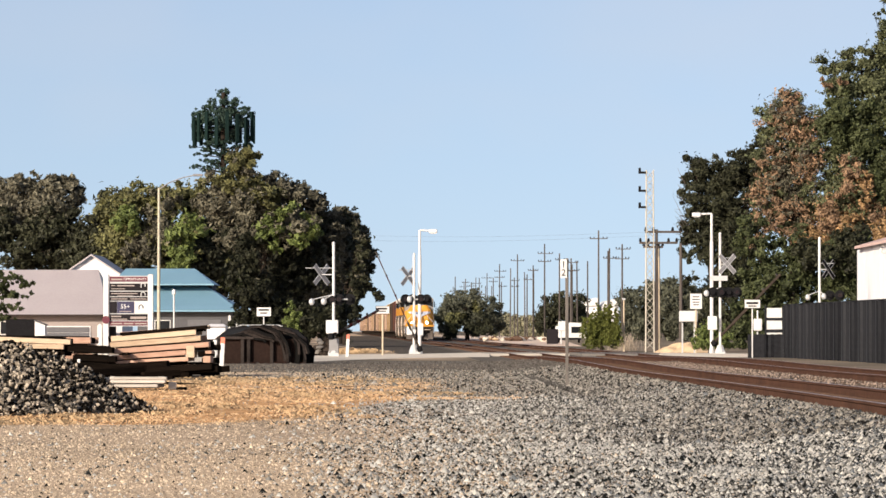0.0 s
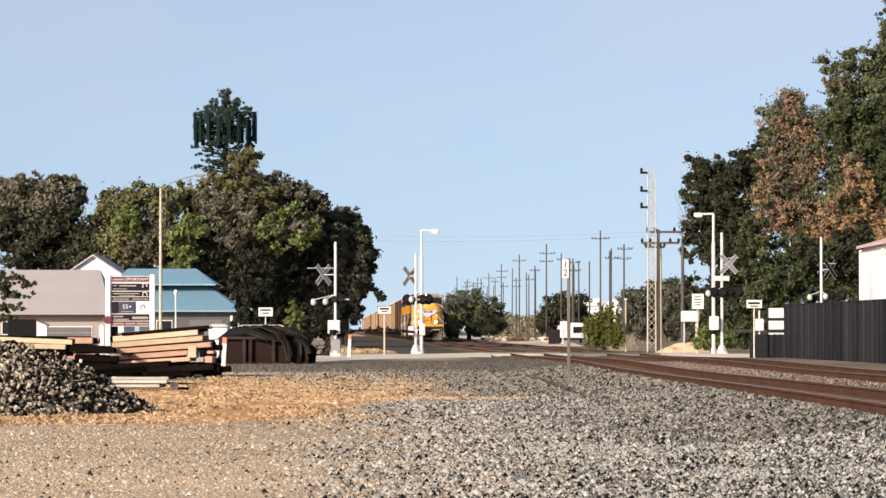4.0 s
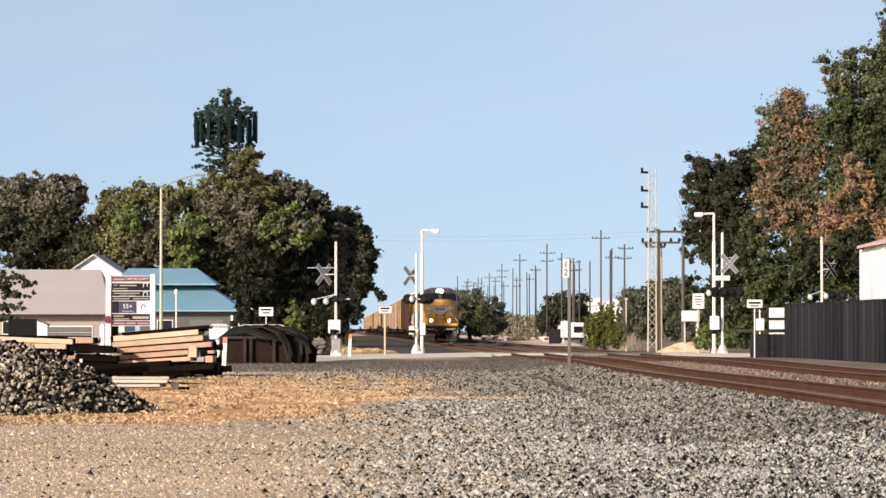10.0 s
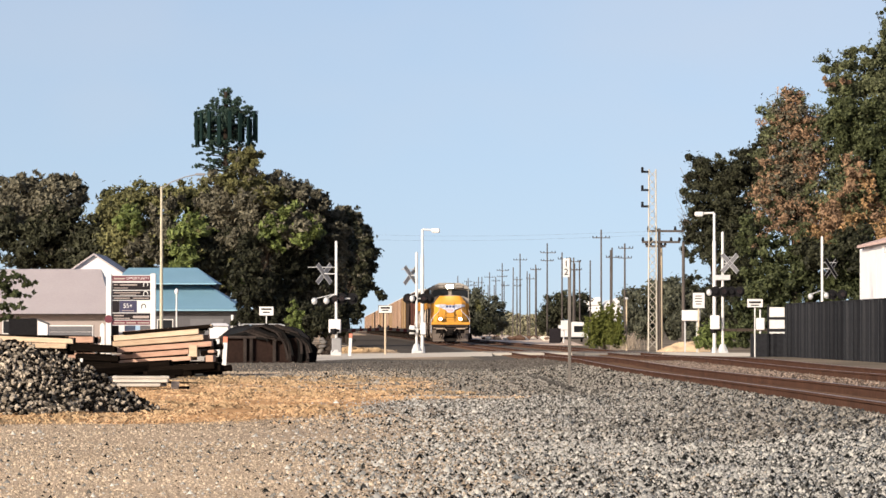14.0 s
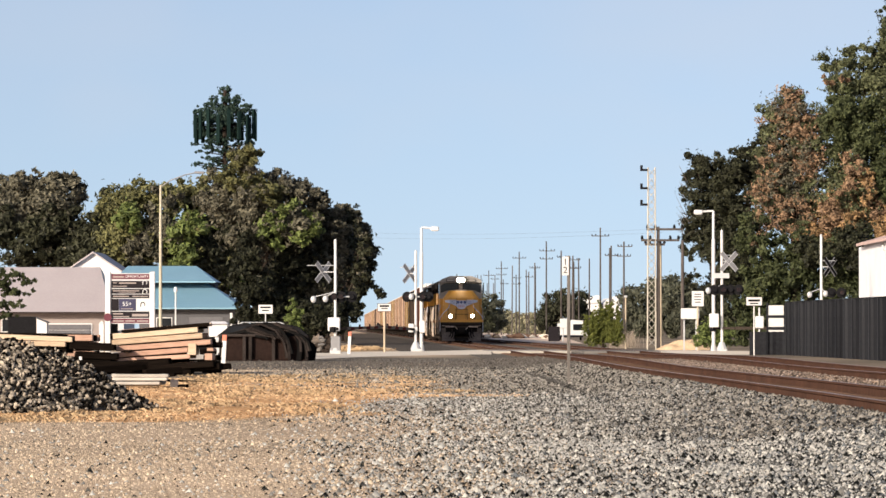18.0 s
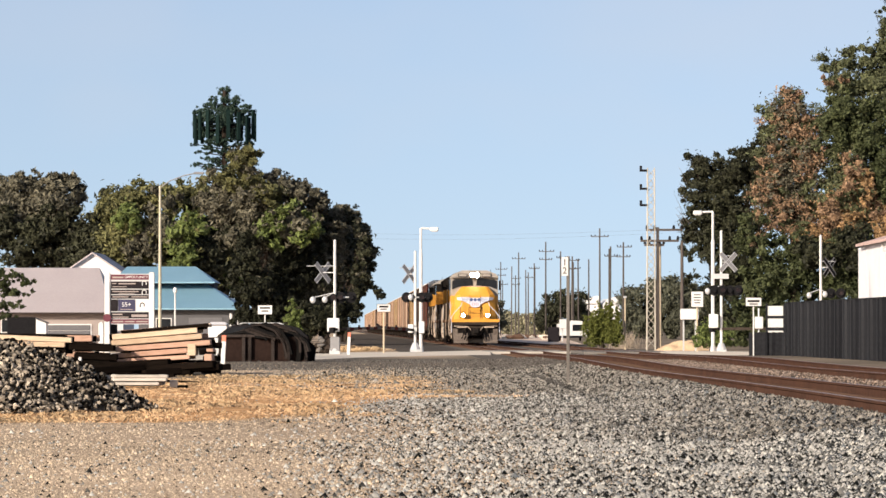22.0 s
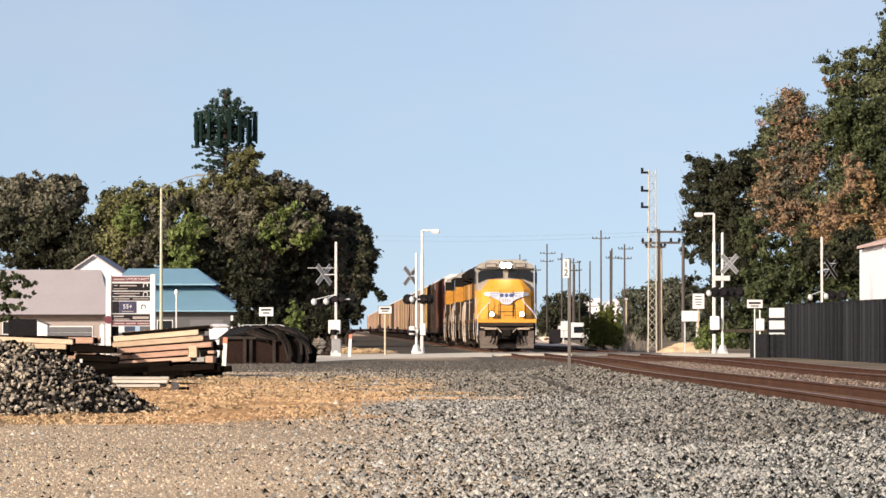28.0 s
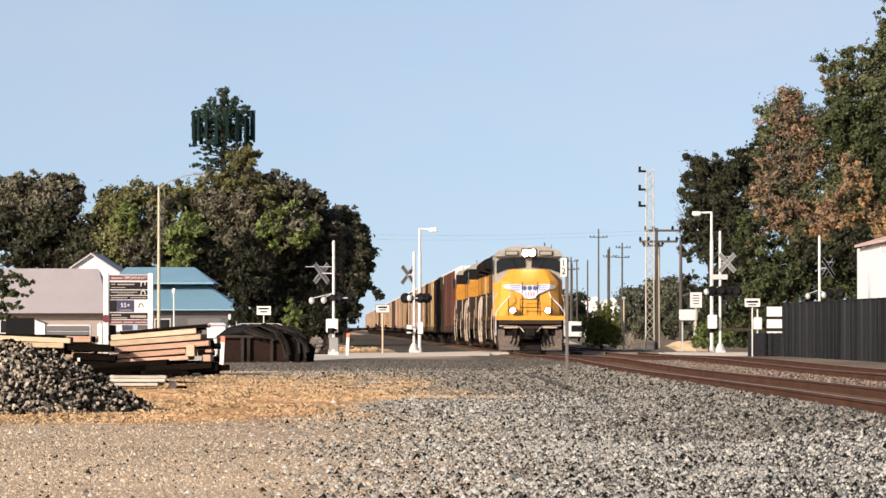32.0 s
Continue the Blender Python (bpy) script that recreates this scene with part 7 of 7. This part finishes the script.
    part("rear_coupler", Geo().box(-0.14, 0.14, 21.9, 22.75, 0.78, 1.02, c=0.03), soot, L)
    part("rear_pilot", Geo().box(-1.45, 1.45, 21.9, 22.05, 0.4, 1.40), under, L)
    for s in (-1, 1):
        part("grab_rail", Geo().bar([(s * 1.5, 22.0, 0.6), (s * 1.5, 22.0, 2.5), (s * 1.1, 21.6, 2.6)], 0.025), galv, L)
    part("fuel_tank", Geo().prism([(-1.45, 0.95), (-1.45, 0.55), (-1.1, 0.25), (1.1, 0.25), (1.45, 0.55), (1.45, 0.95)], 1, 8.2, 14.2), under, L)
    # the body stands a little taller than the outline above
    for o in L.children_recursive:
        o.data.transform(Matrix.Diagonal((1, 1, 1.045, 1)))
    sets = truck(L, 4.3, 3) + truck(L, 18.0, 3)
    wheel_keys.extend(sets)
    return L


def autorack(label, side, mix):
    """A long covered car carrier: posts and side panels, white ends and roof; front end at the origin."""
    C = thing("autorack", label, "railway car", "car carriers of the train")
    ln = 27.3
    part("deck", Geo().box(-1.35, 1.35, 0.4, ln - 0.4, 0.78, 1.1), under, C)
    part("end_door", Geo().box(-1.45, 1.45, 0.32, 0.42, 1.1, 4.2), rack_dark, C, "dark end doors")
    part("end", Geo().box(-1.5, 1.5, 0.3, 0.42, 4.2, 4.72).prism([(-1.5, 4.72), (1.5, 4.72), (1.1, 4.98), (-1.1, 4.98)], 1, 0.3, 0.42), rack_end, C, "white end doors")
    part("end", Geo().box(-1.5, 1.5, ln - 0.42, ln - 0.3, 1.1, 4.72), rack_end, C)
    part("roof", Geo().prism([(-1.55, 4.7), (1.55, 4.7), (1.5, 4.8), (1.1, 5.02), (-1.1, 5.02), (-1.5, 4.8)], 1, 0.2, ln - 0.2), rack_end, C, "pale weathered roof")
    for s in (-1, 1):
        part("sill", Geo().box(s * 1.5 - 0.06, s * 1.5 + 0.06, 0.3, ln - 0.3, 0.85, 1.25), under, C)
        n = 12
        w = (ln - 0.8) / n
        for k in range(n):
            y = 0.4 + w * k
            part("side_panel", Geo().box(s * 1.5 - 0.02, s * 1.5 + 0.02, y + 0.09, y + w - 0.09, 1.25, 4.7), mix[k % len(mix)], C)
            part("side_post", Geo().box(s * 1.53 - 0.05, s * 1.53 + 0.05, y - 0.07, y + 0.07, 0.95, 4.72), rack_pale if k % 5 == 2 and side in (rack_tan, rack_yellow) else (rack_dark if k % 2 else side), C)
            part("panel_rib", Geo().box(s * 1.53 - 0.02, s * 1.53 + 0.02, y + w * 0.5 - 0.05, y + w * 0.5 + 0.05, 1.25, 4.7), side, C)
        part("ladder", Geo().box(s * 1.56 - 0.02, s * 1.56 + 0.02, 0.5, 0.54, 1.0, 4.6).box(s * 1.56 - 0.02, s * 1.56 + 0.02, 0.9, 0.94, 1.0, 4.6), under, C)
    part("coupler", Geo().box(-0.14, 0.14, -0.35, 0.5, 0.75, 1.0), soot, C)
    truck(C, 3.6, 2)
    truck(C, ln - 3.6, 2)
    return C


CARS = []          # thing, distance of its front behind the leading nose, length
behind = 0.0
for k, label in enumerate(("leading yellow diesel locomotive with glowing headlights", "second yellow diesel locomotive with sooty radiators", "third yellow diesel locomotive with sooty radiators")):
    CARS.append((locomotive(label, k == 0), behind, 22.6 if k == 0 else -22.6))
    behind += 22.9
rack = autorack("rusty tan covered car carrier with white ends", rack_tan, (rack_tan, rack_tan, rack_pale, rack_tan, rack_dark, rack_tan, rack_yellow))
first = [autorack("dull red covered car carrier behind the locomotives", rack_red, (rack_dark, rack_red, rack_dark, soot, rack_red)), autorack("dark brown covered car carrier", rack_dark, (rack_dark, rack_tan, soot, rack_dark)), autorack("faded yellow covered car carrier", rack_yellow, (rack_yellow, rack_tan, rack_dark, rack_yellow))]
for k in range(27):
    car = first[k] if k < 3 else (rack if k == 3 else copy_thing(first[2] if k in (6, 11, 17) else (first[1] if k in (9, 15) else rack), Matrix.Identity(4)))
    CARS.append((car, behind, 27.3))
    behind += 28.3

SPEED = 7.72


def nose_at(t):
    return 185.0 + SPEED * (31 - t)


def train_pose(t, back, length):
    y = nose_at(t) + back
    if length < 0:          # this one runs long hood first
        m = train_pose(t, back, -length)
        return m @ pose(0, -length, 0, 0, 0, 180)
    a, b = line(y + 4), line(y + length - 4)
    turn = math.atan2(b - a, length - 8)
    return pose(a + (b - a) * -4 / (length - 8), y, RAIL_Z + dip(max(y, 170)) + 0.004, 0, 0, -math.degrees(turn))


def motions():
    for ob, back, length in CARS:
        walk(ob, [(t, train_pose(t, back, length)) for t in range(0, 33, 2)])
    step = 0.1
    for w, r in wheel_keys:
        at = w.location.copy()
        rate = math.degrees(SPEED / r)
        walk(w, [(k * step, Matrix.Translation(at) @ pose(0, 0, 0, k * step * rate % 360)) for k in range(321)])
    # gate arms: seconds and the angle above the road
    for arm, heading, drop in (
            (arm_a, 66.0, [(0, 13), (0.5, 8), (0.9, 4.5), (1.2, 0.2), (1.5, 0.9), (32, 0.9)]),
            (arm_c, -45.0, [(0, 38), (0.5, 12), (0.9, 1), (1.2, 0), (32, 0)])):
        at = arm.location.copy()
        walk(arm, [(t, Matrix.Translation(at) @ pose(0, 0, 0, 0, 0, heading) @ pose(0, 0, 0, 0, -up, 0)) for t, up in drop])
    # this arm's hinge lies along x, askew to the arm
    at = arm_b.location.copy()
    drop = [(0, 80), (0.5, 52), (1.0, 35), (1.5, 23), (2.0, 10), (2.4, 3), (2.8, 1.4), (3.1, 1.8), (3.5, 2.6), (4.5, 2.4), (32, 2.4)]
    walk(arm_b, [(t, Matrix.Translation(at) @ pose(0, 0, 0, -up) @ pose(0, 0, 0, 0, 0, -114.0)) for t, up in drop])


motions()
